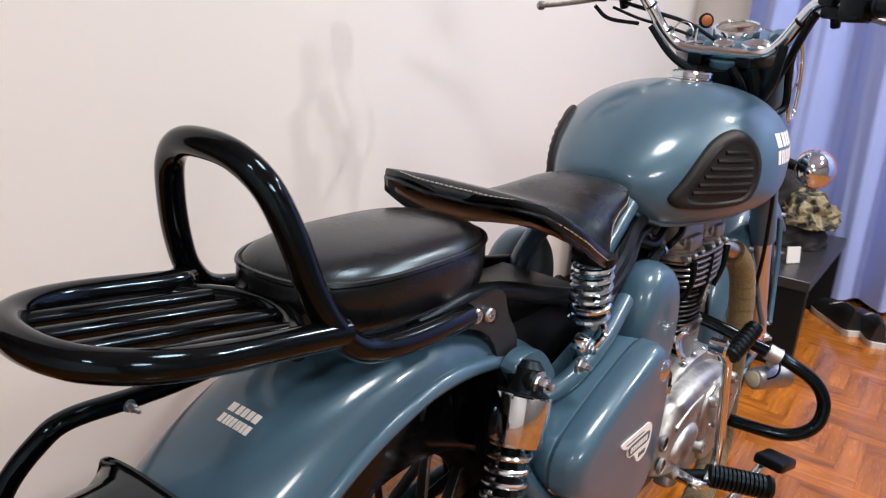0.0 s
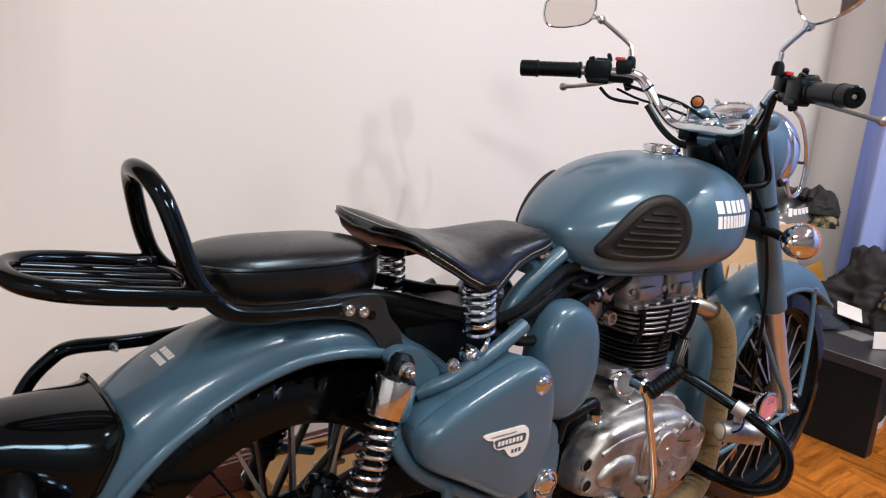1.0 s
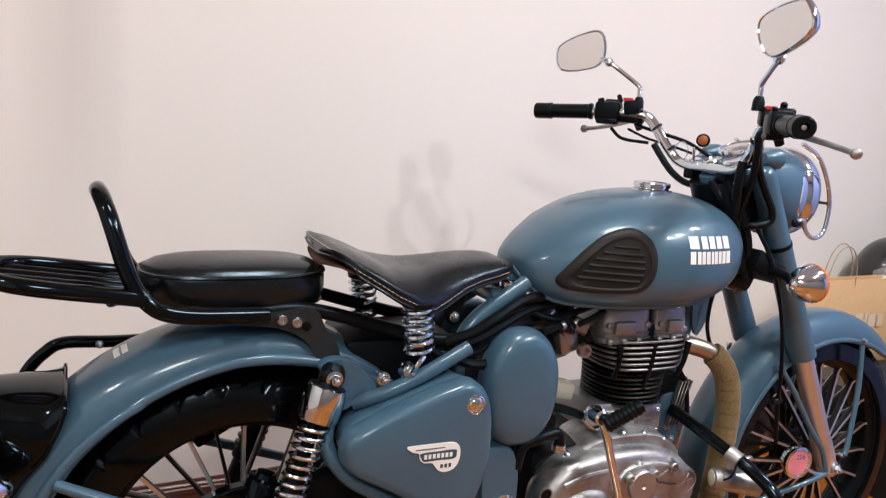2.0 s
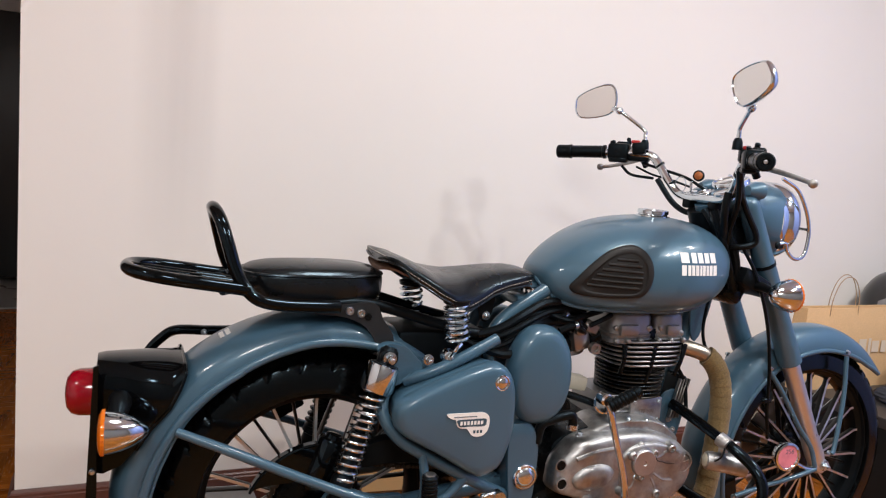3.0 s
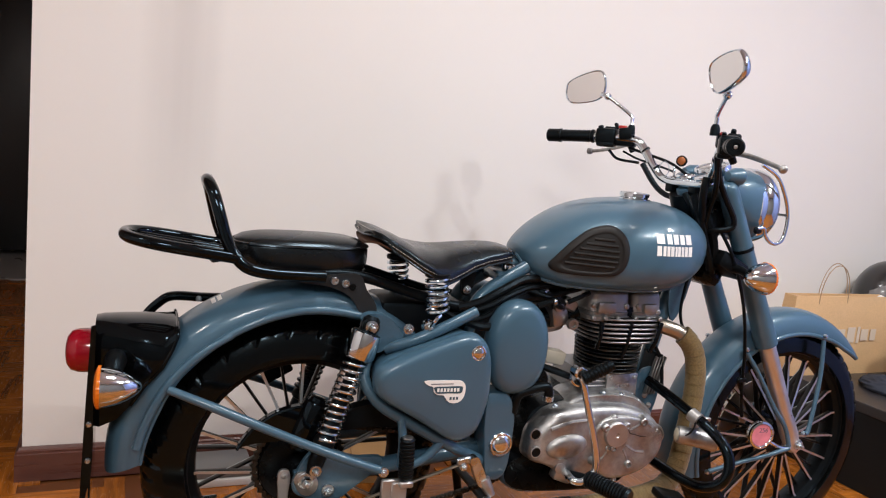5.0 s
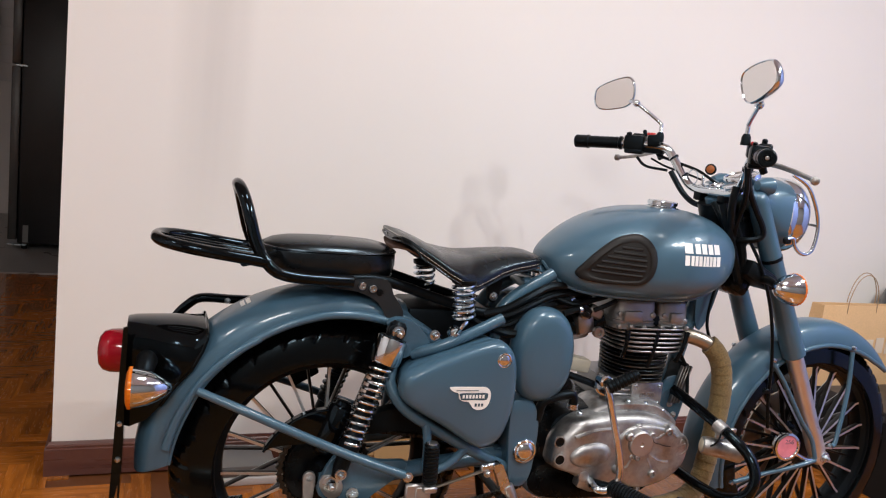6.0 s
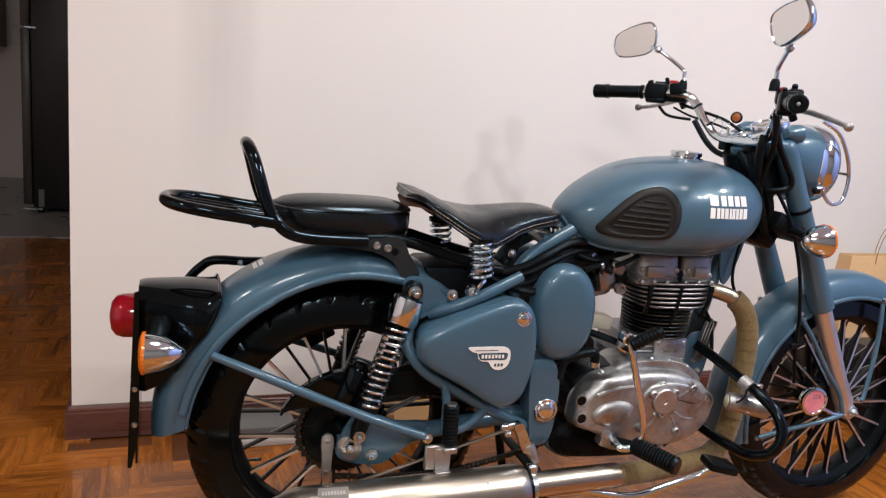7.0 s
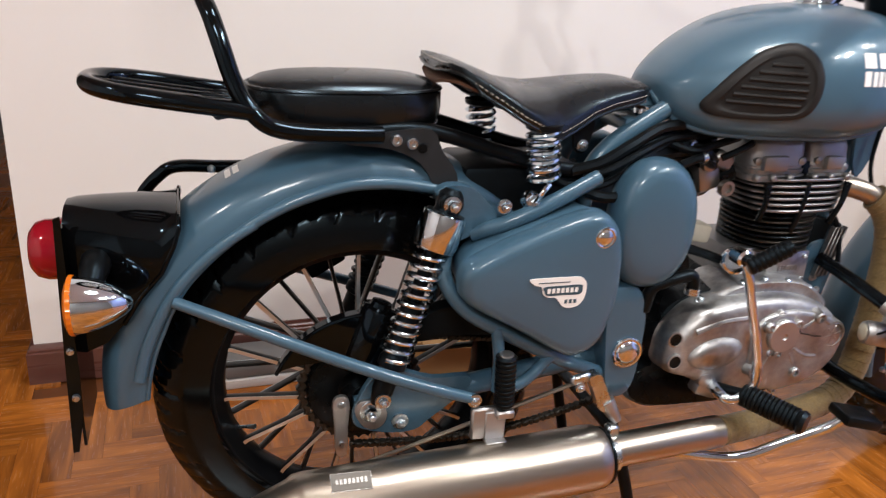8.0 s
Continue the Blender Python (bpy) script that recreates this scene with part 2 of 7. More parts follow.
def wall_material(name, with_strip):
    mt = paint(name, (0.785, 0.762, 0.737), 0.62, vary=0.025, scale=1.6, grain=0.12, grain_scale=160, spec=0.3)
    if not with_strip:
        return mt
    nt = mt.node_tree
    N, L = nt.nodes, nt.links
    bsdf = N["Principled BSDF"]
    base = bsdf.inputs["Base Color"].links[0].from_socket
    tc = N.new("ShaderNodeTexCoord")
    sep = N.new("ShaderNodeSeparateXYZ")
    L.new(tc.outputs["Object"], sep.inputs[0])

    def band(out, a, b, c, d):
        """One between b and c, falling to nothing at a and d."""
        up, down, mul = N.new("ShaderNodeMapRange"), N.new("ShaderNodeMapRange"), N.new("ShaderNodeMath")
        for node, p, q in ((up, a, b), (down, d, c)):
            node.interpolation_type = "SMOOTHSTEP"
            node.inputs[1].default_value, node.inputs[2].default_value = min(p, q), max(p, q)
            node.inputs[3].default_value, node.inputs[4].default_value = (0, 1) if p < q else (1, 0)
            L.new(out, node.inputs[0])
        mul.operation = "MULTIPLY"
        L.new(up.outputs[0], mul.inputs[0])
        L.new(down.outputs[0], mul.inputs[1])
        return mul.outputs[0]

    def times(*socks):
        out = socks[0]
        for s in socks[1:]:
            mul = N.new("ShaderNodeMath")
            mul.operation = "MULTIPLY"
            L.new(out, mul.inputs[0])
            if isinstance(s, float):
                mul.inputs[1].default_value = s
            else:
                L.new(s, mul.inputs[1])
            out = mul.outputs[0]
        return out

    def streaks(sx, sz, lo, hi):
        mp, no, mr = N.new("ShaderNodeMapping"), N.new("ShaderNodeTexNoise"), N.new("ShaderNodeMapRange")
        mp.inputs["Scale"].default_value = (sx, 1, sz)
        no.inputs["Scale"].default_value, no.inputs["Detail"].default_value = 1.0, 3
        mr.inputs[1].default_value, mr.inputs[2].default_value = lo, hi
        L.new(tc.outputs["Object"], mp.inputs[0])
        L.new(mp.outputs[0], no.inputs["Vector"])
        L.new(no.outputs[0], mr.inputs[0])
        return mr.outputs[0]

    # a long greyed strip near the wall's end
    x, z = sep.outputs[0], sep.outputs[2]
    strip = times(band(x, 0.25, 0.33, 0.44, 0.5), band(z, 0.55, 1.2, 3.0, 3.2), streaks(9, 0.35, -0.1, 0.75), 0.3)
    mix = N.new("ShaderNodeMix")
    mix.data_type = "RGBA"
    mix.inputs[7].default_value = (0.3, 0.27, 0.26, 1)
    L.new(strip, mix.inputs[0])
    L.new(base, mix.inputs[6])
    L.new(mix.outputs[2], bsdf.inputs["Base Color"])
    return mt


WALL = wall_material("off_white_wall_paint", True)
WALL_PLAIN = wall_material("plain_wall_paint", False)
# unseen south wall: grey set dark to cut bounced light and reflections
WALL_LOW_BOUNCE = paint("unseen_wall_low_bounce_grey", (0.2, 0.192, 0.186), 0.7, vary=0.05, scale=2)
CEILING = paint("white_ceiling_paint", (0.8, 0.78, 0.76), 0.8, vary=0.03, scale=2)
SKIRT = paint("dark_brown_skirting", (0.1, 0.036, 0.027), 0.3, vary=0.18, scale=9, stretch=(0.3, 4, 8), coat=0.4, coat_rough=0.15)
TILE = paint("grey_kitchen_tile", (0.3, 0.3, 0.3), 0.3, vary=0.15, scale=5)
JOINT = paint("dark_floor_joint", (0.12, 0.038, 0.009), 0.5, vary=0.2)


def slab(name, lo, hi, material, label, category):
    c = [(a + b) / 2 for a, b in zip(lo, hi)]
    b = Build().box((0, 0, 0), [q - p for p, q in zip(lo, hi)])
    b.v = [(x + c[0], y + c[1], z + c[2]) for x, y, z in b.v]
    return whole(name, b, material, label, category, kind="structure")


T = 0.14
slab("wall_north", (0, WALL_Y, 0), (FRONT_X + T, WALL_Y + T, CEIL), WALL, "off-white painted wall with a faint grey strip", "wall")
slab("wall_east", (FRONT_X, BACK_Y, 0), (FRONT_X + T, WALL_Y, CEIL), WALL_PLAIN, "off-white painted wall behind a blue curtain", "wall")
slab("wall_south", (LEFT_X - T, BACK_Y - T, 0), (FRONT_X + T, BACK_Y, CEIL), WALL_LOW_BOUNCE, "plain unseen room wall, dark warm grey to cut bounced light", "wall")
slab("wall_west", (LEFT_X - T, BACK_Y, 0), (LEFT_X, FAR_Y, CEIL), WALL_PLAIN, "plain off-white painted side wall", "wall")
slab("wall_kitchen", (LEFT_X - T, FAR_Y, 0), (1.6 + T, FAR_Y + T, CEIL), WALL_PLAIN, "off-white kitchen wall in the dark", "wall")
slab("wall_hall", (1.6, WALL_Y + T, 0), (1.6 + T, FAR_Y, CEIL), WALL_PLAIN, "plain wall closing the dark hall", "wall")
slab("ceiling", (LEFT_X - T, BACK_Y - T, CEIL), (FRONT_X + T, FAR_Y + T, CEIL + 0.1), CEILING, "plain white ceiling with unseen round downlights", "ceiling")
FLOOR = slab("floor", (LEFT_X - T, BACK_Y - T, -0.1), (FRONT_X + T, FAR_Y + T, -0.006), JOINT, "glossy orange-brown herringbone parquet floor", "floor")
slab("kitchen_floor", (LEFT_X, TILE_Y, -0.006), (1.6, FAR_Y, 0.004), TILE, "light grey kitchen floor tiles", "floor")


# skirting board with a moulded top, wrapped round the end of the wall
def skirting(name, pts):
    prof = [(0.0, 0.0), (0.017, 0.0), (0.017, 0.078), (0.0135, 0.081), (0.0135, 0.087), (0.009, 0.091), (0.006, 0.098), (0.0, 0.098)]
    b = Build()
    rings = []
    for (x, y), (nx, ny) in pts:
        rings.append([(x + nx * d, y + ny * d, z) for d, z in prof])
    b.rings(rings)
    return whole(name, b, SKIRT, "dark brown wooden skirting board with moulded top", "baseboard", kind="structure", angle=20)


skirting("baseboard", [((FRONT_X, WALL_Y), (0, -1)), ((0, WALL_Y), (-1, -1)), ((0, WALL_Y + T), (-1, 0))])
skirting("baseboard", [((FRONT_X, BACK_Y + 0.02), (-1, 0)), ((FRONT_X, WALL_Y - 0.018), (-1, 0))])

# downlight fittings for all lamps, the added fill ones too
LAMP_FACE = glow("lamp_face", (1.0, 0.972, 0.945), 18.0)
for lx, ly, share, wide in LAMPS:
    k = wide / 0.32
    fit_ring = thing("ceiling_light", "round white recessed ceiling downlight, unseen, switched on", "ceiling light", pose(lx, ly, CEIL), "ceiling downlights")
    part("trim_ring", Build().lathe([(-0.012, 0.168 * k), (-0.014, 0.18 * k), (0.0, 0.188 * k)], (0, 0, 0), (0, 0, 1), 32, False), CEILING, fit_ring)
    part("lamp_disc", Build().lathe([(-0.006, 0.17 * k), (-0.004, 0.0)], (0, 0, 0), (0, 0, 1), 32, False), LAMP_FACE, fit_ring)

# blue curtain before the far wall
CURTAIN = paint("blue_curtain_cloth", (0.3, 0.385, 0.74), 0.85, vary=0.18, scale=3, grain=0.4, grain_scale=700, sheen=0.4, stretch=(1, 1, 0.3))
ROD = paint("pale_rod", (0.5, 0.48, 0.45), 0.4, vary=0.1)


def curtain():
    rows, cols = 14, 340
    front = []
    for j in range(rows):
        z = 0.025 + (2.5 - 0.025) * j / (rows - 1)
        fr, bk = [], []
        for i in range(cols):
            y = 0.97 - i * 0.0105
            s = i * 0.0105
            w = 0.05 * math.sin(s * 34 + 1.5 * math.sin(s * 7)) + 0.012 * math.sin(s * 83 + 3 * math.sin(s * 5) + z) + 0.02 * math.sin(s * 13 + 2.0 + 0.5 * z)
            w *= 0.75 + 0.4 * (1 - z / 2.5)
            fr.append((3.5 + w, y + 0.012 * math.sin(z * 2 + s * 9), z))
            bk.append((3.5 + w + 0.004, y + 0.012 * math.sin(z * 2 + s * 9), z))
        front.append(fr + bk[::-1])
    return Build().rings(front)


cur = thing("curtain", "long periwinkle blue curtain hanging in folds", "curtain")
part("cloth", curtain(), CURTAIN, cur, angle=80)
part("rod", Build().tube([(3.5, 1.1, 2.53), (3.5, -2.6, 2.53)], 0.014, straight=True), ROD, cur)
for hy in (1.02, -0.8, -2.5):
    part("bracket", Build().tube([(3.5, hy, 2.53), (3.702, hy, 2.53)], 0.008, straight=True), ROD, cur)
# ---- the motorcycle: x forward from the rear axle, y to its left, z up ----
bike = thing("motorcycle", "grey-blue classic motorcycle with black seats, parked on brown parquet", "motorcycle", pose(0.605, 0.563, 0, 0, 0, -3.2))
AXLE_R, AXLE_F = Vector((0, 0, 0.329)), Vector((1.367, 0, 0.321))
GUARD_C = Vector((0, 0, 0.321))
HEAD = Vector((0.985, 0, 0.975))
PIVOT = Matrix.Translation((0.2, 0, 0))
REAR = PIVOT @ Matrix.Rotation(radians(1.5), 4, "Z") @ PIVOT.inverted()
STEER = PIVOT @ Matrix.Rotation(radians(0.9), 4, "Z") @ PIVOT.inverted() @ Matrix.Translation(HEAD) @ Matrix.Rotation(radians(1.6), 4, Vector((-0.453, 0, 0.891))) @ Matrix.Translation(-HEAD)
NAC = STEER @ Matrix.Translation((0.005, 0, -0.004))
BAR = STEER @ Matrix.Translation((0.0115, 0, 0.006))
BAR_IN = BAR.inverted()
RIGHT = (0, -1, 0)


def sub(name, build, material, parent, label="", m=None):
    return part(name, build, material, parent, label, m)


def nut(build, x, r, z, rad=0.009, out=0.012, axis=RIGHT):
    """Washer, hexagon and stud end, facing out to the right."""
    ax = Vector(axis).normalized()
    o = Vector(R(x, r, z))
    rad *= 0.86
    build.lathe([(-0.002, rad * 1.5), (0.002, rad * 1.5), (0.0025, rad * 1.2)], o, ax, 18)
    build.lathe([(0.0, rad), (out * 0.55, rad), (out * 0.65, rad * 0.85)], o, ax, 6)
    build.lathe([(out * 0.5, rad * 0.55), (out, rad * 0.5), (out * 1.06, rad * 0.35)], o, ax, 12)
    return build


def cap_bolt(build, x, r, z, rad=0.007, h=0.006, axis=RIGHT):
    build.lathe([(-0.003, rad * 0.9), (h * 0.7, rad), (h, rad * 0.8), (h, rad * 0.45), (h * 0.5, rad * 0.42)], R(x, r, z), axis, 14)
    return build


# --- wheels ---
def tyre(radius, width, rim_r, seg=432, blocks=54):
    """Rounded section: slanted shoulder grooves, a centre groove, moulded sidewall rings."""
    n = 30
    h = radius - rim_r
    prof = []
    for i in range(n + 1):
        a = math.pi * i / n
        prof.append((width / 2 * math.copysign(abs(math.cos(a)) ** 0.92, math.cos(a)), rim_r + h * abs(math.sin(a)) ** 0.78, a))
    rings = []
    step = seg // blocks
    for k in range(seg):
        t = 2 * math.pi * k / seg
        ring = []
        for i, (y, rr, a) in enumerate(prof):
            lift = abs(math.cos(a))
            cut = 0.0
            slant = int(min(i, n - i) * 0.55)
            phase = (k + (step // 2 if y > 0 else 0) + slant) % step
            long = ((k + slant) // step) % 2
            if 0.12 < lift < (0.9 if long else 0.8) and phase < 2:
                cut = 0.0032
            if i == n // 2 or (abs(i - n // 2) == 4 and phase > 3):
                cut = 0.0035
            if i in (2, n - 2):
                cut = -0.0032
            if i in (3, n - 3):
                cut = 0.0008
            if i in (4, n - 4):
                cut = -0.0016
            ring.append((math.cos(t) * (rr - cut), y - math.copysign(cut * 0.5 * lift, y), math.sin(t) * (rr - cut)))
        ring += [(math.cos(t) * (rim_r - 0.004), -width * 0.36, math.sin(t) * (rim_r - 0.004)), (math.cos(t) * (rim_r - 0.004), width * 0.36, math.sin(t) * (rim_r - 0.004))]
        rings.append(ring)
    return Build().rings(rings, closed=True)


def ring_of(profile, seg=96):
    """Closed ring about the wheel's axis from (side, radius) points."""
    return Build().rings([[(math.cos(t) * r, y, math.sin(t) * r) for y, r in profile] for t in circle(seg)], closed=True)


def wheel(name, axle, radius, width, rim_r, hub_w, flange, m, count, label):
    place = Matrix.Translation(axle)
    mm = m @ place
    hub = Build().lathe([(-hub_w, 0.022), (-hub_w, flange), (-hub_w + 0.008, flange), (-hub_w + 0.012, flange * 0.72), (0, flange * 0.66), (hub_w - 0.012, flange * 0.72), (hub_w - 0.008, flange), (hub_w, flange), (hub_w, 0.022)], (0, 0, 0), (0, 1, 0), 40)
    w = part(name, hub, ENGINE_BLACK, bike, label, mm)
    sub("tyre", tyre(radius, width, rim_r).mesh("tyre", mm, 25.0), TYRE, w, "black road tyre with cut shoulder grooves")
    wr = width * 0.37
    sub("rim", ring_of([(-wr, rim_r + 0.006), (-wr - 0.003, rim_r + 0.002), (-wr, rim_r - 0.006), (-wr * 0.8, rim_r - 0.008), (-wr * 0.55, rim_r - 0.02), (0, rim_r - 0.025), (wr * 0.55, rim_r - 0.02), (wr * 0.8, rim_r - 0.008), (wr, rim_r - 0.006), (wr + 0.003, rim_r + 0.002), (wr, rim_r + 0.006), (0, rim_r - 0.015)]), SATIN_BLACK, w, "satin black wheel rim", mm)
    # spokes: one blade shape, laced in crossing pairs
    for k in range(count):
        side = -1 if k % 2 else 1
        lace = 1 if (k // 2) % 2 else -1
        t = 2 * math.pi * (k + 0.5) / count
        t0 = t + lace * 0.1
        a = Vector((math.cos(t0) * flange * 0.93, side * (hub_w - 0.004), math.sin(t0) * flange * 0.93))
        b = Vector((math.cos(t) * (rim_r - 0.02), side * width * 0.1, math.sin(t) * (rim_r - 0.02)))
        way = (b - a).normalized()
        out = Vector((0, side, 0))
        out = (out - way * out.dot(way)).normalized()
        flat = way.cross(out)
        rows = []
        for p, wd, th in ((a, 0.008, 0.0034), (a + (b - a) * 0.5, 0.0075, 0.0031), (b, 0.0065, 0.003)):
            rows.append([p + out * wd * u + flat * th * v for u, v in ((-1, -0.6), (-0.6, -1), (0.6, -1), (1, -0.6), (1, 0.6), (0.6, 1), (-0.6, 1), (-1, 0.6))])
        sp = sub("spoke", Build().rings(rows), SPOKE_BLACK, w, "", mm)
        rows = []
        for p, wd in ((a + way * 0.01, 0.0088), (a + (b - a) * 0.5, 0.0083), (b - way * 0.008, 0.0073), (b + way * 0.004 + out * 0.006, 0.0073)):
            rows.append([p + out * (wd + 0.0012 * u) + flat * 0.0029 * v for u, v in ((-1, -1), (0, -1), (0, 1), (-1, 1))])
        sub("spoke_face", Build().rings(rows), SPOKE_STEEL, sp, "", mm)
    return w


rw = wheel("rear_wheel", AXLE_R, 0.325, 0.112, 0.238, 0.055, 0.06, Matrix(), 30, "rear wheel with black hub and laced steel spokes")
MR = Matrix.Translation(AXLE_R)
sub("brake_drum", Build().lathe([(0.02, 0.05), (0.02, 0.088), (0.05, 0.09), (0.062, 0.086), (0.068, 0.07), (0.07, 0.04), (0.09, 0.03), (0.1, 0.024)], (0, 0, 0), RIGHT, 40), ENGINE_BLACK, rw, "black brake drum", MR)
teeth = []
for k in range(120):
    t = 2 * math.pi * k / 120
    rr = 0.101 + 0.0035 * math.cos(t * 40)
    teeth.append((math.cos(t) * rr, math.sin(t) * rr))
sub("sprocket", Build().slab(teeth, [(0.034, 0.97), (0.037, 1), (0.05, 1), (0.053, 0.97), (0.054, 0.9), (0.05, 0.88)]), DARK_BRONZE, rw, "dark toothed ring on the drum", MR)
va = Vector((math.cos(3.55) * 0.222, 0, math.sin(3.55) * 0.222))
sub("valve_stem", Build().tube([va, va + Vector((0.012, -0.012, 0.006)), va + Vector((0.034, -0.028, 0.014))], [0.004, 0.003, 0.003, 0.0045], 8), BOLT, rw, "valve stem with cap", MR)

fw = wheel("front_wheel", AXLE_F, 0.321, 0.092, 0.25, 0.042, 0.052, STEER, 40, "front wheel with black hub and laced steel spokes")
MF = STEER @ Matrix.Translation(AXLE_F)
sub("brake_disc", Build().lathe([(0.05, 0.075), (0.05, 0.14), (0.054, 0.14), (0.054, 0.075)], (0, 0, 0), (0, 1, 0), 48, False), STEEL, fw, "steel brake disc", MF)

# --- rear mudguard ---
def guard(axle, a0, a1, crown, edge, half, steps, power=2.5, bead=(0.0065, 0.0065), slant=0.0):
    """Deep mudguard: crown and edge radius as functions of the angle in degrees."""
    rows = []
    for i in range(steps + 1):
        deg = a0 + (a1 - a0) * i / steps
        t = radians(deg)
        rc, re, w = crown(deg), edge(deg), half(deg)
        row = []
        for k in range(33):
            a = math.pi * k / 32
            cy = math.copysign(abs(math.cos(a)) ** (2 / power), math.cos(a))
            sz = abs(math.sin(a)) ** (2 / power)
            rr = re + (rc - re) * sz
            t = radians(deg + slant * sz * (i / steps) ** 5)
            row.append((axle.x + math.cos(t) * rr, cy * w, axle.z + math.sin(t) * rr))
        rows.append(row)
    inner = []
    for i, row in enumerate(rows):
        t = radians(a0 + (a1 - a0) * i / steps)
        inner.append([(x - math.cos(t) * 0.0035, y * 0.972, z - math.sin(t) * 0.0035) for x, y, z in row][::-1])
    b = Build().rings([p + q for p, q in zip(rows, inner)])
    if bead:
        for k in (0, 32):
            b.tube([row[k] for row in rows], bead, 14, straight=True)
    return b


RG_CROWN = [(30, 0.39), (60, 0.406), (80, 0.411), (130, 0.411), (150, 0.407), (165, 0.398), (182, 0.384)]
RG_EDGE = [(30, 0.37), (60, 0.368), (80, 0.364), (95, 0.363), (125, 0.35), (140, 0.344), (152, 0.334), (182, 0.326)]
RG_HALF = [(30, 0.078), (70, 0.086), (100, 0.091), (160, 0.091), (182, 0.084)]
mud = part("rear_mudguard", guard(GUARD_C, 34, 172, lambda d: lerp(RG_CROWN, d), lambda d: lerp(RG_EDGE, d), lambda d: lerp(RG_HALF, d), 64, 2.5, [0.0095] * 4 + [0.008, 0.003, 0.0025], 6.0), BLUE, bike, "deep grey-blue rear mudguard with rolled edge", REAR)


def mud_at(deg, lat):
    """A point on the rear mudguard's skin."""
    t = radians(deg)
    rc, re, w = lerp(RG_CROWN, deg), lerp(RG_EDGE, deg), lerp(RG_HALF, deg)
    s = max(0.0, 1 - abs(lat / w) ** 2.5) ** (1 / 2.5)
    rr = re + (rc - re) * s
    return REAR @ Vector((math.cos(t) * rr, -lat, GUARD_C.z + math.sin(t) * rr))


# edge strap and stay
for sgn in (1, -1):
    sub("edge_strap", Build().tube([Vector((math.cos(radians(d)) * (0.352 - 0.0003 * max(0, d - 140)), -0.0935 * sgn, GUARD_C.z + math.sin(radians(d)) * (0.351 - 0.0004 * max(0, d - 140)))) for d in range(118, 169, 6)], [0.0075, 0.009, 0.009, 0.009], 12, 3), BLUE, mud, "", REAR)
    st = [Vector((-0.277, -0.112 * sgn, 0.524)), Vector((-0.18, -0.146 * sgn, 0.492)), Vector((-0.056, -0.176 * sgn, 0.445)), Vector((0.06, -0.19 * sgn, 0.4)), Vector((0.15, -0.192 * sgn, 0.367))]
    part("mudguard_stay", Build().tube(st, [0.0085, 0.0095, 0.0095, 0.0095, 0.009], 12, 5), BLUE, bike, "grey-blue tubular mudguard stay")
part("stay_bolt", nut(Build(), 0.149, 0.197, 0.367, 0.0085, 0.008), BOLT, bike)


def bars(name, spot, rows, letter, material, parent, thick=0.0008):
    """Rows of plain letter-sized blocks; spot(u, v) gives place and outward way."""
    for v0, v1, cells in rows:
        u = 0.0
        total = sum(cells)
        for k, c in enumerate(cells):
            u0, u1 = u / total, (u + c * 0.74) / total
            u += c
            rings = []
            for lift in (0.0002, thick):
                ring = []
                for uu, vv in ((u0, v0), ((u0 + u1) / 2, v0), (u1, v0), (u1, v1), ((u0 + u1) / 2, v1), (u0, v1)):
                    p, n = spot(uu, vv)
                    ring.append(p + n * lift)
                rings.append(ring)
            part(name, Build().rings(rings), material, parent)


def mud_spot(sgn):
    def spot(u, v):
        p = mud_at(119.6 - 3.8 * v, -0.016 + 0.04 * u)
        q = p - Vector((GUARD_C.x, p.y * 0.55, GUARD_C.z))
        return p, q.normalized()
    return spot


bars("logo_bar", mud_spot(1), [(0.58, 0.92, (1.2, 0.8, 0.8, 0.8, 1)), (0.1, 0.44, (1, 0.7, 0.7, 0.8, 0.5, 0.7, 0.7, 1))], 0, WHITE_DECAL, mud)

# --- tail: housing, lamp, plate, indicators ---
def tail_section(x, zb, zt, w):
    n = 20
    h = min(0.9 * w, zt - zb - 0.003)
    pts = []
    for k in range(n + 1):
        a = math.pi * k / n
        pts.append((x, w * math.copysign(abs(math.cos(a)) ** 0.7, math.cos(a)), zt - h + h * abs(math.sin(a)) ** 0.8))
    return pts + [(x, -w, zb), (x, -w * 0.5, zb - 0.006), (x, w * 0.5, zb - 0.006), (x, w, zb)]


TAIL = REAR @ Matrix.Translation((-0.003, 0, -0.006))
TAIL_ROWS = ((-0.414, 0.448, 0.652, 0.06), (-0.4, 0.446, 0.655, 0.063), (-0.37, 0.462, 0.656, 0.07), (-0.345, 0.494, 0.656, 0.08), (-0.32, 0.536, 0.656, 0.088), (-0.29, 0.572, 0.655, 0.0925), (-0.272, 0.61, 0.654, 0.0935), (-0.264, 0.632, 0.653, 0.092))
tail = part("tail_housing", Build().rings([tail_section(*row) for row in TAIL_ROWS]), GLOSS_BLACK, bike, "gloss black tail lamp housing", TAIL)
side = [(x, w + 0.001, zb) for x, zb, zt, w in TAIL_ROWS[3:-1]]
lip = [(x, w, z) for x, w, z in side] + tail_section(*TAIL_ROWS[-1])[:21] + [(x, -w, z) for x, w, z in side[::-1]]
sub("front_lip", Build().tube(lip, 0.0034, 8, straight=True), GLOSS_BLACK, tail, "", TAIL)
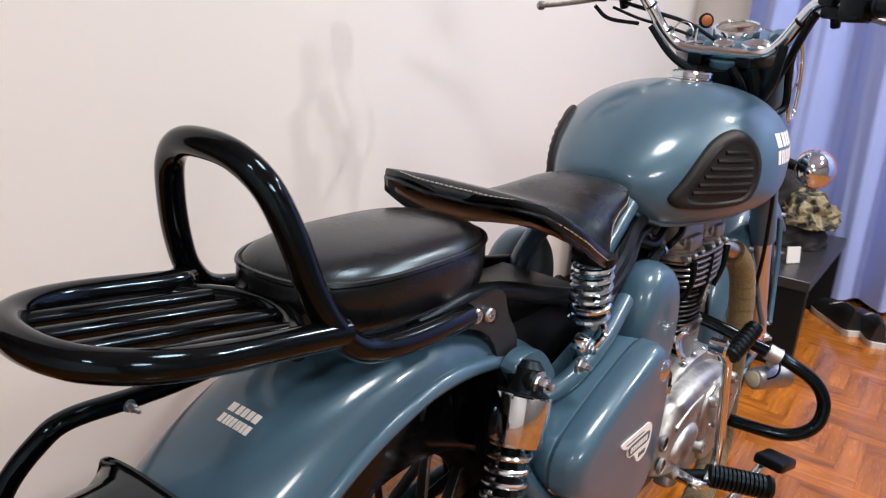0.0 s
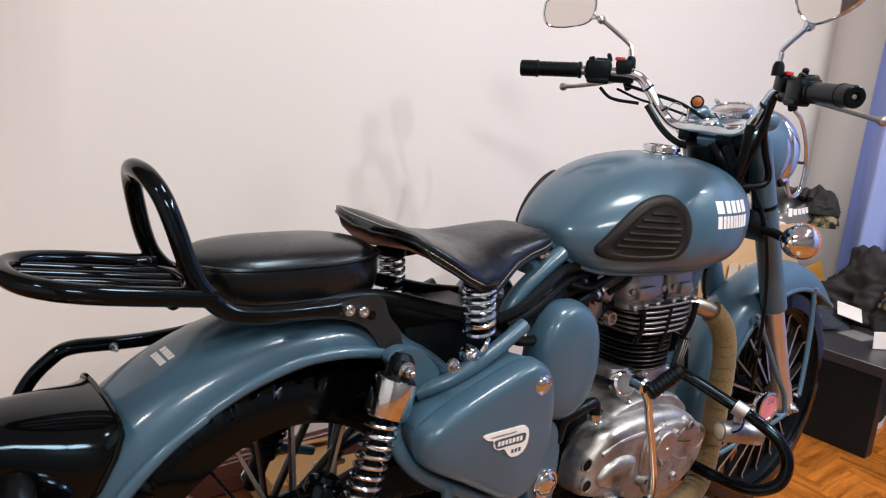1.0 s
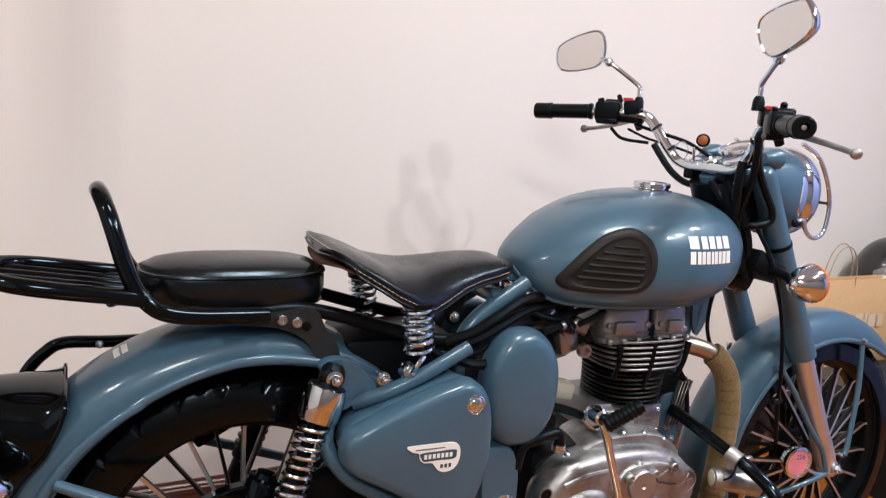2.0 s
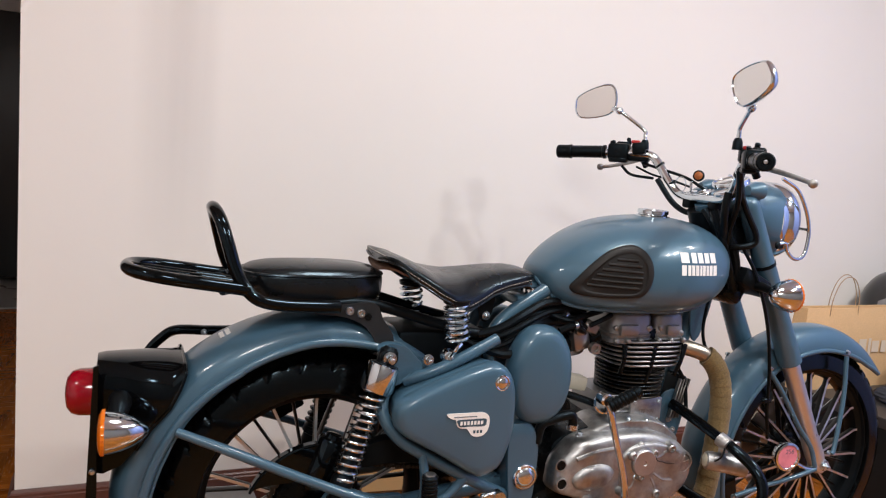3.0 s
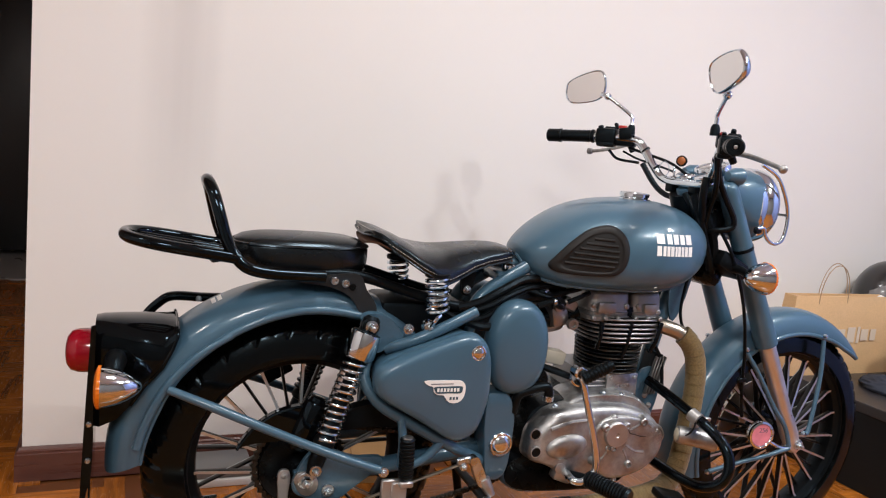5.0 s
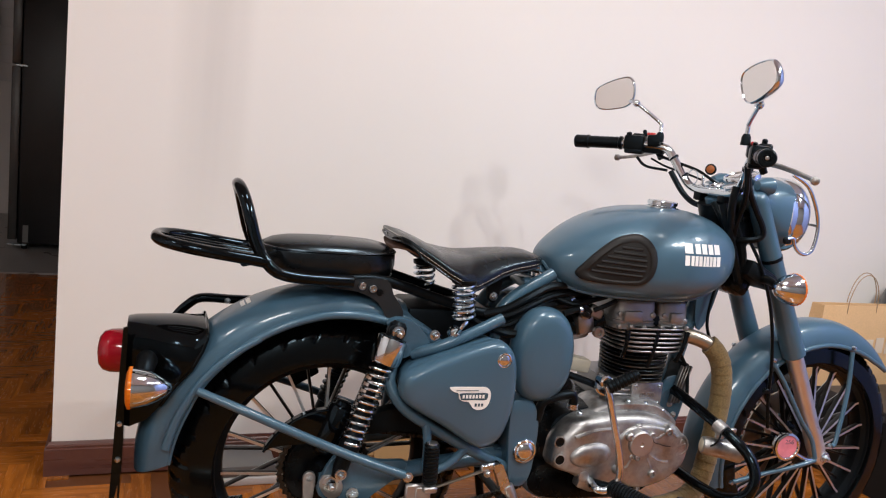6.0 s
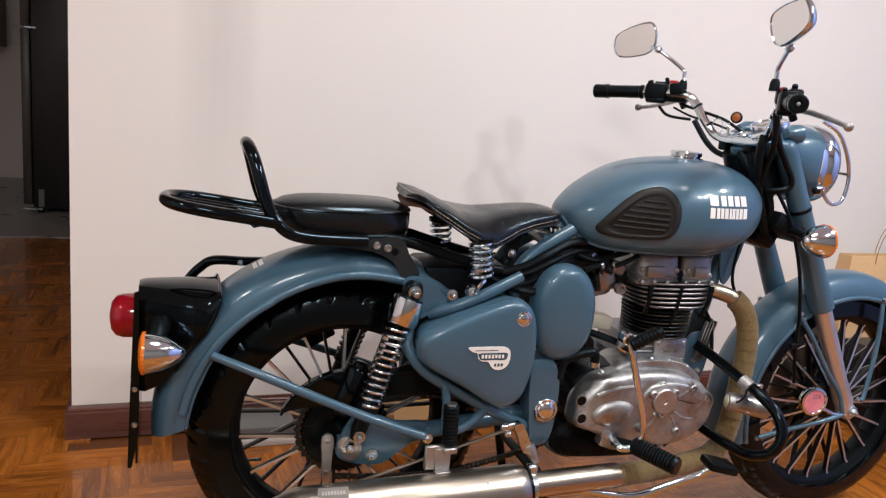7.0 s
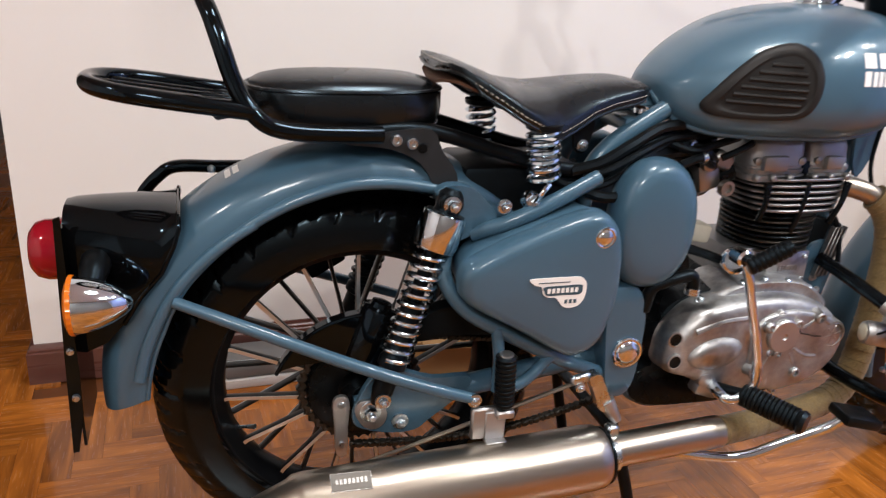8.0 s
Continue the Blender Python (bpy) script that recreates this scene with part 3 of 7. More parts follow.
plate = part("plate_bracket", Build().slab([(-0.05, 0.635), (0.05, 0.635), (0.06, 0.5), (0.058, 0.46), (0.058, 0.4), (0.055, 0.3), (-0.055, 0.3), (-0.058, 0.4), (-0.058, 0.46), (-0.06, 0.5)], [(0, 1), (0.004, 1)]), GLOSS_BLACK, bike, "black rear number plate bracket", TAIL @ Matrix.Translation((-0.4155, 0, 0)) @ Matrix.Rotation(radians(90), 4, "Z") @ Matrix.Diagonal((1.35, 1, 1, 1)))
sub("plate", Build().box((-0.4235, 0, 0.385), (0.003, 0.16, 0.17), bevel=0.001), SATIN_BLACK, plate, "dark rear plate seen edge on", TAIL)
for zz in (0.46, 0.386):
    sub("plate_bolt", Build().lathe([(0, 0.006), (0.004, 0.005), (0.005, 0.002)], (-0.4175, -0.0825, zz), RIGHT, 12), BOLT, plate, "", TAIL)
sub("side_flange", Build().slab([(-0.4195, 0.652), (-0.411, 0.655), (-0.411, 0.5), (-0.409, 0.43), (-0.41, 0.36), (-0.422, 0.295), (-0.43, 0.295), (-0.426, 0.45)], [(0.078, 1), (0.082, 1)]), GLOSS_BLACK, plate, "", TAIL)
lamp_t = part("tail_lamp", Build().lathe([(0, 0.047), (0.006, 0.047), (0.008, 0.043)], (-0.4135, 0, 0.583), (-1, 0, 0), 32), CHROME, bike, "red tail lamp on a chrome base", TAIL)
sub("lens", Build().lathe([(0.006, 0.0445), (0.03, 0.0435), (0.043, 0.039), (0.051, 0.028), (0.054, 0.012), (0.0545, 0.0)], (-0.4135, 0, 0.583), (-1, 0, 0), 32), RED_LENS, lamp_t, "domed red lens", TAIL)


def bullet(place, way, material_lens, m=None, k=1.0):
    """Chrome bullet indicator; the lens faces along way."""
    ax = Vector(way).normalized()
    o = Vector(place)
    body = Build().lathe([(-0.066 * k, 0.003), (-0.0635 * k, 0.009), (-0.056 * k, 0.0165), (-0.042 * k, 0.0255), (-0.025 * k, 0.033), (-0.008 * k, 0.0372), (0.002 * k, 0.0385), (0.006 * k, 0.039), (0.006 * k, 0.034)], o, ax, 32, False)
    ind = part("indicator", body, CHROME, bike, "chrome bullet indicator with amber lens", m)
    lens_b = Build()
    up = ax.orthogonal().normalized()
    side = ax.cross(up)
    rings = []
    for h, r, rib in ((0.004, 0.0378, 0), (0.005, 0.0388, 1), (0.0105, 0.0388, 1), (0.0125, 0.0365, 0.5), (0.0155, 0.029, 0), (0.0168, 0.014, 0), (0.017, 0.001, 0)):
        rings.append([o + ax * h * k + (r + (0.0014 * rib if q % 2 else 0)) * (math.cos(t) * up + math.sin(t) * side) for q, t in enumerate(circle(56))])
    lens_b.rings(rings)
    sub("lens", lens_b, AMBER_LENS, ind, "ribbed amber lens", m)
    return ind


for sgn in (1, -1):
    ind = bullet((-0.392, -0.145 * sgn, 0.543), (-1, 0, 0), AMBER_LENS)
    sub("stem", Build().tube([(-0.375, -0.06 * sgn, 0.578), (-0.375, -0.1 * sgn, 0.578), (-0.378, -0.125 * sgn, 0.565), (-0.38, -0.14 * sgn, 0.556)], [0.021, 0.02, 0.016, 0.012], 14, 4), SATIN_BLACK, ind)

# --- carrier and back hoop ---
RACK_R = 0.0122
rz = lambda x: 0.7915 - (x + 0.185) * 0.135
ring_pts = []
for x, r in ((-0.16, 0.085), (-0.2, 0.084), (-0.28, 0.082), (-0.325, 0.073), (-0.354, 0.054), (-0.368, 0.029), (-0.372, 0.0)):
    ring_pts.append((x, -r, rz(x)))
ring_pts = ring_pts + [(x, -y, z) for x, y, z in ring_pts[-2:0:-1]] + [(-0.19, 0.092, rz(-0.19)), (-0.178, 0.1, rz(-0.178))]
CARRY = REAR @ Matrix.Translation((0, -0.011, 0))
rack = part("carrier_rack", Build().tube(ring_pts, RACK_R, 16, 6), GLOSS_BLACK, bike, "gloss black tubular luggage carrier", CARRY)
arc = [(-0.165 - 0.06 * (r / 0.094) ** 2, -r, rz(-0.165) - 0.002) for r in (-0.081, -0.06, -0.032, 0, 0.032, 0.06, 0.081)]
sub("cross_tube", Build().tube(arc, 0.0095, 12, 5), GLOSS_BLACK, rack, "", CARRY)
for r in (-0.051, -0.017, 0.017, 0.051):
    xa, xb = -0.366 + 0.022 * (abs(r) / 0.066) ** 2.2, -0.168 - 0.06 * (r / 0.1) ** 2
    sub("slat_tube", Build().tube([(xa, -r, rz(xa) - 0.005), (xb, -r, rz(xb) - 0.005)], 0.0078, 12, straight=True), GLOSS_BLACK, rack, "", CARRY)
hoop = [(0.012, 0.1, 0.757), (-0.03, 0.102, 0.758), (-0.1, 0.102, 0.761), (-0.145, 0.099, 0.771), (-0.172, 0.093, 0.797), (-0.188, 0.085, 0.83), (-0.2, 0.076, 0.87), (-0.211, 0.06, 0.907), (-0.219, 0.034, 0.927), (-0.222, 0.0, 0.932)]
hoop = [R(*p) for p in hoop] + [R(p[0], -p[1], p[2]) for p in hoop[-2::-1]]
part("back_hoop", Build().tube(hoop, RACK_R, 16, 6), GLOSS_BLACK, bike, "gloss black tubular pillion back hoop", REAR)
# lower grab loop on the left, ending at the tail
part("saree_guard", Build().tube([R(0.0, -0.1, 0.715), R(-0.11, -0.112, 0.68), R(-0.165, -0.115, 0.672), R(-0.22, -0.116, 0.671), R(-0.286, -0.117, 0.672), R(-0.315, -0.12, 0.655), R(-0.34, -0.124, 0.625), R(-0.355, -0.128, 0.585), R(-0.358, -0.13, 0.52), R(-0.35, -0.13, 0.42)], 0.0105, 12), GLOSS_BLACK, bike, "black bent tube guard beside the rear mudguard", Matrix.Translation((0.012, 0.012, -0.014)))
part("guard_bolt", nut(Build(), -0.219, -0.12, 0.655, 0.0052, 0.018), BOLT, bike)

# bracket with two bolts under the pillion seat
for sgn in (1, -1):
    br = Build()
    o2 = outline2([(-0.037, 0.748), (0.0, 0.755), (0.04, 0.761), (0.09, 0.762), (0.108, 0.73), (0.131, 0.697), (0.133, 0.66), (0.116, 0.645), (0.1, 0.672), (0.075, 0.712), (0.03, 0.734), (-0.03, 0.741)], 3)
    br.slab(o2, [(0.09 * sgn, 1), (0.095 * sgn, 1)])
    bk = part("seat_bracket", br, PLATE_GREY, bike, "black pressed seat bracket with bolts")
    for bx, bz in ((0.037, 0.748), (0.0605, 0.743)):
        sub("bolt", cap_bolt(Build(), bx, 0.096 * sgn, bz, 0.0085, 0.008, (0, -sgn, 0)), BOLT, bk)
    # black disc on the plate's face paints the dark inside of a hole
    sub("hole", Build().lathe([(0, 0.0075), (0.0012, 0.007)], R(0.077, 0.0955 * sgn, 0.735), (0, -sgn, 0), 16), ENGINE_BLACK, bk)

# --- pillion seat ---
def plan(cx, hx, hy, z, p=3.2, n=64, tip=0.0, crown=0.0):
    out = []
    for t in circle(n):
        c, s = math.cos(t), math.sin(t)
        x = hx * math.copysign(abs(c) ** (2 / p), c)
        y = hy * math.copysign(abs(s) ** (2 / p), s)
        out.append((cx + x, y * (1 + tip * x / hx), z + crown * x))
    return out


PS, SEAT_X, SEAT_Y = -0.0227, 0.1443, 0.0835
levels = [(0.76, 0.93, 0.91), (0.763, 0.965, 0.955), (0.772, 0.99, 0.985), (0.79, 1.0, 1.0), (0.806, 0.996, 0.995), (0.8115, 0.985, 0.978), (0.814, 0.968, 0.95), (0.8185, 0.945, 0.915), (0.8245, 0.87, 0.82), (0.8295, 0.72, 0.66), (0.8325, 0.5, 0.44), (0.8335, 0.25, 0.2)]
pil = part("pillion_seat", Build().rings([plan(PS, SEAT_X * kx, SEAT_Y * ky, z, 2.75) for z, kx, ky in levels]), LEATHER, bike, "black leather pillion seat with stitched piping", REAR)
sub("piping", Build().tube(plan(PS, SEAT_X * 0.988, SEAT_Y * 0.984, 0.8125, 2.75), 0.003, 6, closed=True, straight=True), LEATHER, pil, "", REAR)
sub("base_piping", Build().tube(plan(PS, SEAT_X * 0.96, SEAT_Y * 0.95, 0.764, 2.75), 0.0026, 6, closed=True, straight=True), LEATHER, pil, "", REAR)
seam_b = Build()
ring_s = plan(PS, SEAT_X * 0.97, SEAT_Y * 0.955, 0.8150, 2.75, 150)
for a, b in zip(ring_s, ring_s[1:] + ring_s[:1]):
    a, b = Vector(a), Vector(b)
    seam_b.tube([a + (b - a) * 0.15, a + (b - a) * 0.75], 0.0006, 5, straight=True)
tagged(sub("stitching", seam_b, LEATHER, pil, "", REAR), "black thread stitching", kind="stuff")

# --- sprung saddle ---
SADDLE = [(0.1105, 0.03, 0.843, 0.842), (0.1122, 0.06, 0.8475, 0.845), (0.1158, 0.085, 0.8506, 0.8468), (0.1269, 0.114, 0.8564, 0.8439), (0.1482, 0.131, 0.8525, 0.8304), (0.1814, 0.14, 0.84, 0.8112), (0.2128, 0.142, 0.8256, 0.792), (0.2498, 0.138, 0.8198, 0.7746), (0.2821, 0.125, 0.8179, 0.765), (0.3144, 0.107, 0.8218, 0.7746), (0.3514, 0.09, 0.8266, 0.79), (0.3883, 0.08, 0.8304, 0.8006), (0.4253, 0.073, 0.8314, 0.8073), (0.4511, 0.063, 0.8285, 0.8112), (0.4668, 0.045, 0.8218, 0.8102), (0.4724, 0.02, 0.815, 0.8093)]


def saddle_at(x, s, drop=0.0):
    w, zc, ze = (lerp([(a[0], a[k]) for a in SADDLE], x) for k in (1, 2, 3))
    return Vector((x, -w * s, zc + (ze + 0.009 - zc) * abs(s) ** 4.2 - drop))


stations = [p.x for p in spline([(a[0], 0, 0) for a in SADDLE], 3)]
RIM = ((1.008, 0.003), (1.014, 0.008), (1.012, 0.014), (1.0, 0.0195), (0.97, 0.021))
rows = []
for x in stations:
    top = [saddle_at(x, -1 + 2 * k / 28) for k in range(29)]
    w = abs(top[0].y)
    f = lerp([(0.1105, 0.12), (0.1158, 0.35), (0.125, 0.6), (0.14, 0.85), (0.16, 1.0), (0.44, 1.0), (0.46, 0.7), (0.4724, 0.4)], x)
    side_r = [Vector((x, -w * u, top[-1].z - d * f)) for u, d in RIM]
    side_l = [Vector((x, w * u, top[0].z - d * f)) for u, d in RIM[::-1]]
    low = [saddle_at(x, (1 - 2 * k / 12) * 0.94, 0.018 * f) for k in range(13)]
    rows.append(top + side_r + low + side_l)
sad = part("saddle", Build().rings(rows), LEATHER, bike, "black leather sprung solo saddle with pale stitching", angle=60)
rows = []
for x in stations[2:-2]:
    rows.append([saddle_at(x, (-1 + 2 * k / 12) * 0.86, 0.0225) for k in range(13)] + [saddle_at(x, (1 - 2 * k / 12) * 0.86, 0.0265) for k in range(13)])
sub("underside", Build().rings(rows), BROWN_LEATHER, sad, "brown leather underside")
edge = [saddle_at(x, s, 0.0195 if 0.14 < x < 0.45 else 0.011) for s, xs in ((1, stations), (-1, stations[::-1])) for x in xs]
sub("edge_roll", Build().tube(edge, 0.0026, 8, closed=True, straight=True), LEATHER, sad)
stitch = Build()
for sgn in (1, -1):
    k = 0.122
    while k < 0.458:
        a, b = saddle_at(k, 1.0 * sgn, 0.0105), saddle_at(k + 0.0048, 1.0 * sgn, 0.0105)
        off = Vector((0, -0.0021 * sgn, 0))
        stitch.tube([a + off, b + off], 0.0006, 5, straight=True)
        k += 0.0075
for k in range(24):
    a, b = (saddle_at(0.1175, -0.93 + 1.86 * (k + q) / 24) for q in (0, 0.6))
    stitch.tube([a + Vector((-0.001, 0, 0.001)), b + Vector((-0.001, 0, 0.001))], 0.0009, 5, straight=True)
tagged(sub("stitching", stitch, STITCH, sad, "pale thread stitching"), "pale thread stitching", kind="stuff")
for sgn in (1, -1):
    sx = 0.0 if sgn > 0 else -0.024
    sr = 0.118 if sgn > 0 else 0.1
    spr = part("saddle_spring", Build().coil(R(0.262 + sx, sr * sgn, 0.688), R(0.254 + sx, sr * sgn, 0.768), 0.0235, 0.0038, 6.0), SPRING, bike, "chrome coil saddle spring")
    sub("spring_foot", Build().tube([R(0.262, 0.14 * sgn, 0.688), R(0.25, 0.148 * sgn, 0.68), R(0.243, 0.14 * sgn, 0.662)], 0.0042, 8).lathe([(-0.012, 0.015), (0.002, 0.015), (0.006, 0.012)], R(0.243, 0.128 * sgn, 0.66), (0, -sgn, 0), 20), CHROME, spr)
    sub("foot_bolt", nut(Build(), 0.243, 0.135 * sgn, 0.66, 0.008, 0.01, (0, -sgn, 0)), BOLT, spr)
    sub("spring_cup", Build().lathe([(0, 0.02), (0.004, 0.027), (0.012, 0.028)], R(0.254 + sx, sr * sgn, 0.764), (0, 0, 1), 20), SATIN_BLACK, spr)
nose = part("saddle_pivot", Build().box(R(0.455, 0.01, 0.76), (0.06, 0.09, 0.022), bevel=0.004, seg=2), FRAME_BLUE, bike, "saddle nose pivot bracket")
sub("pivot_knob", Build().lathe([(-0.006, 0.012), (0.0, 0.017), (0.008, 0.017), (0.011, 0.013), (0.012, 0.006)], R(0.468, 0.032, 0.777), (0, 0, 1), 24), CHROME, nose, "chrome pivot knob")
sub("cross_bolt", nut(Build(), 0.352, 0.055, 0.728, 0.0075, 0.008), BOLT, nose)
sub("hanger", Build().slab(outline2([(0.335, 0.775), (0.37, 0.775), (0.365, 0.73), (0.355, 0.715), (0.342, 0.718), (0.338, 0.735)], 3), [(0.045, 1), (0.053, 1)]), SATIN_BLACK, nose)

# --- fuel tank ---
TANK = [(0.4873, 0.0323, 0.8324, 0.8049), (0.495, 0.0602, 0.8435, 0.7877), (0.5179, 0.0892, 0.8669, 0.7623), (0.5562, 0.1182, 0.8963, 0.7461), (0.604, 0.1451, 0.9227, 0.741), (0.6518, 0.1666, 0.941, 0.74), (0.6996, 0.1806, 0.9521, 0.74), (0.7475, 0.1892, 0.9582, 0.74), (0.7953, 0.1903, 0.9613, 0.742), (0.8431, 0.1838, 0.9592, 0.7491), (0.889, 0.1677, 0.9511, 0.7653), (0.9254, 0.1441, 0.9359, 0.7897), (0.9512, 0.1139, 0.9125, 0.8222), (0.9656, 0.0752, 0.8872, 0.8526), (0.9713, 0.0215, 0.8699, 0.8678)]
TP_UP, TP_LOW, TMID, TANK_SIDE = 2.4, 3.0, 0.4, 0.008


def smooth_table(table, per=4):
    cols = spline([(a[0], a[1], a[2]) for a in table], per), spline([(a[0], a[3], 0) for a in table], per)
    return [(p.x, p.y, p.z, q.y) for p, q in zip(*cols)]


TANK_S = smooth_table(TANK)


def tank_cols(x):
    return tuple(lerp([(a[0], a[k]) for a in TANK_S], x) for k in (1, 2, 3))


def tank_half(x, z):
    w, zt, zb = tank_cols(x)
    zm = zb + TMID * (zt - zb)
    u, p = ((z - zm) / (zt - zm), TP_UP) if z > zm else ((zm - z) / (zm - zb), TP_LOW)
    return w * max(0.0, 1 - min(1.0, u) ** p) ** (1 / p)


def tank_point(x, z, lift=0.0, sgn=1):
    y = tank_half(x, z)
    e = 0.002
    n = Vector((-(tank_half(x + e, z) - tank_half(x - e, z)) / (2 * e), 1, -(tank_half(x, z + e) - tank_half(x, z - e)) / (2 * e))).normalized()
    p = Vector((x, y, z)) + n * lift
    return Vector((p.x, -p.y * sgn + TANK_SIDE, p.z))


rows = []
for x, w, zt, zb in TANK_S:
    zm = zb + TMID * (zt - zb)
    ring = []
    for t in circle(72):
        c, s = math.cos(t), math.sin(t)
        p = TP_UP if s > 0 else TP_LOW
        y = w * math.copysign(abs(c) ** (2 / p), c)
        z = zm + (zt - zm if s > 0 else zm - zb) * math.copysign(abs(s) ** (2 / p), s)
        ring.append((x, y + TANK_SIDE, z))
    rows.append(ring)
tank = part("fuel_tank", Build().rings(rows), BLUE, bike, "glossy grey-blue teardrop fuel tank", angle=60)
seam = []
for sgn in (1, -1):
    xs = [a[0] for a in TANK_S]
    xs = xs if sgn > 0 else xs[::-1]
    for x in xs:
        w, zt, zb = tank_cols(x)
        z = zb + 0.06 * (zt - zb)
        seam.append((x, -(tank_half(x, z) + 0.001) * sgn + TANK_SIDE, z))
sub("seam_flange", Build().tube(seam, 0.0048, 8, closed=True, straight=True), BLUE, tank, "welded seam along the tank's lower edge")
cap_b = Build().lathe([(-0.014, 0.041), (0.0, 0.041), (0.001, 0.038), (0.002, 0.034), (0.004, 0.034), (0.005, 0.037), (0.012, 0.037), (0.0145, 0.035), (0.015, 0.031), (0.0135, 0.027), (0.0135, 0.0)], (0.801, 0.005, 0.9615), (0.02, 0, 1), 40)
sub("filler_cap", cap_b, CHROME, tank, "polished chrome filler cap")

KNEE = outline2([(0.5303, 0.801), (0.5408, 0.82), (0.5704, 0.855), (0.6106, 0.887), (0.6517, 0.901), (0.6737, 0.894), (0.6871, 0.874), (0.691, 0.846), (0.6862, 0.816), (0.6699, 0.795), (0.6374, 0.788), (0.5848, 0.785), (0.5437, 0.788)], 5)
kcx, kcz = sum(p[0] for p in KNEE) / len(KNEE), sum(p[1] for p in KNEE) / len(KNEE)
for sgn in (1, -1):
    rows = []
    for s, lift in ((1.0, -0.002), (1.0, 0.003), (0.975, 0.0065), (0.93, 0.0085), (0.86, 0.009), (0.79, 0.0085), (0.755, 0.006), (0.735, 0.005), (0.5, 0.005), (0.2, 0.005)):
        rows.append([tank_point(kcx + (x - kcx) * s + (0.006 * (1 - s) if s < 0.8 else 0), kcz + (z - kcz) * s - 0.008 * (1 - s), lift, sgn) for x, z in KNEE])
    pad = sub("knee_pad", Build().rings(rows), GREY_RUBBER, tank, "dark rubber knee pad with ribs")
    inner = [(kcx + (x - kcx) * 0.7, kcz + (z - kcz) * 0.7 - 0.004) for x, z in KNEE]
    for k in range(6):
        z = 0.811 + 0.0115 * k
        xs = []
        for (xa, za), (xb, zb) in zip(inner, inner[1:] + inner[:1]):
            if (za - z) * (zb - z) < 0:
                xs.append(xa + (xb - xa) * (z - za) / (zb - za))
        if len(xs) >= 2:
            xa, xb = min(xs) + 0.003, max(xs) - 0.003
            if xb - xa > 0.01:
                sub("rib", Build().tube([tank_point(xa + (xb - xa) * q / 6, z, 0.0052, sgn) for q in range(7)], 0.0034, 8, straight=True), GREY_RUBBER, pad)

    def tank_spot(u, v, sgn=sgn):
        x = 0.757 + 0.107 * u
        z = 0.845 + 0.049 * v
        p = tank_point(x, z, 0, sgn)
        return p, (tank_point(x, z, 0.01, sgn) - p).normalized()

    bars("logo_bar", tank_spot, [(0.56, 1.0, (1.2, 0.8, 0.8, 0.8, 1.0)), (0.0, 0.46, (0.9, 0.6, 0.6, 0.7, 0.45, 0.6, 0.6, 0.7, 0.9))], 0, WHITE_DECAL, tank)

# --- side covers ---
TRI = outline2([(0.1175, 0.5478), (0.1227, 0.5791), (0.1595, 0.6036), (0.2309, 0.6329), (0.297, 0.6554), (0.3306, 0.6584), (0.3569, 0.6398), (0.3695, 0.6055), (0.3737, 0.5547), (0.3705, 0.5058), (0.3496, 0.4442), (0.3128, 0.4236), (0.2834, 0.4315), (0.2099, 0.4765), (0.1343, 0.5205)], 5)
for sgn in (1, -1):
    cover = part("side_cover", Build().slab(TRI, [(r * sgn, s) for r, s in ((0.09, 0.9), (0.125, 0.93), (0.158, 0.975), (0.16, 0.97), (0.163, 0.985), (0.166, 1.0), (0.182, 0.995), (0.191, 0.975), (0.197, 0.935), (0.2, 0.88), (0.201, 0.8), (0.2035, 0.5), (0.205, 0.1))]), BLUE, bike, "triangular grey-blue side cover with white badge", angle=28)
    sub("cover_bolt", Build().lathe([(-0.004, 0.0165), (0.002, 0.0165), (0.003, 0.0145), (0.002, 0.0125), (0.0035, 0.011), (0.005, 0.009), (0.0055, 0.0)], R(0.333, 0.2 * sgn, 0.623), (0, -sgn, 0), 28), CHROME, cover, "chrome cover screw")
    mm_pt = lambda u, v: (0.217 + 0.001 * u * 0.97, 0.565 + 0.001 * v)
    wing = outline2([mm_pt(u, v) for u, v in ((0, 0), (30, 1), (62, 1), (82, 0), (92, -7), (95, -20), (92, -36), (83, -46), (70, -49), (58, -46), (50, -37), (44, -31), (32, -30), (23, -24), (20, -13), (8, -9))], 4)
    badge = sub("badge", Build().slab(wing, [(0.2045 * sgn, 1), (0.2062 * sgn, 1)]), WHITE_DECAL, cover, "white wing-shaped badge with dark bars")
    pill = outline2([mm_pt(u, v) for u, v in ((24, -13), (55, -12), (84, -12), (88, -17), (84, -27), (55, -27), (30, -27), (25, -21))], 4)
    sub("badge_field", Build().slab(pill, [(0.2063 * sgn, 1), (0.2067 * sgn, 1)]), DECAL_BLUE, badge)
    for k in range(7):
        u, v = mm_pt(32 + 7.6 * k, -19.5)
        sub("badge_bar", Build().box(R(u, 0.207 * sgn, v), (0.0048, 0.0006, 0.0075)), WHITE_DECAL, badge)
    for k in range(3):
        u, v = mm_pt(62 + 7.5 * k, -38)
        sub("badge_bar", Build().box(R(u, 0.2066 * sgn, v), (0.0045, 0.0006, 0.0062)), DECAL_BLUE, badge)
    u, v = mm_pt(40, -6.5)
    sub("badge_line", Build().box(R(u, 0.2066 * sgn, v), (0.05, 0.0006, 0.0014)), DECAL_BLUE, badge)

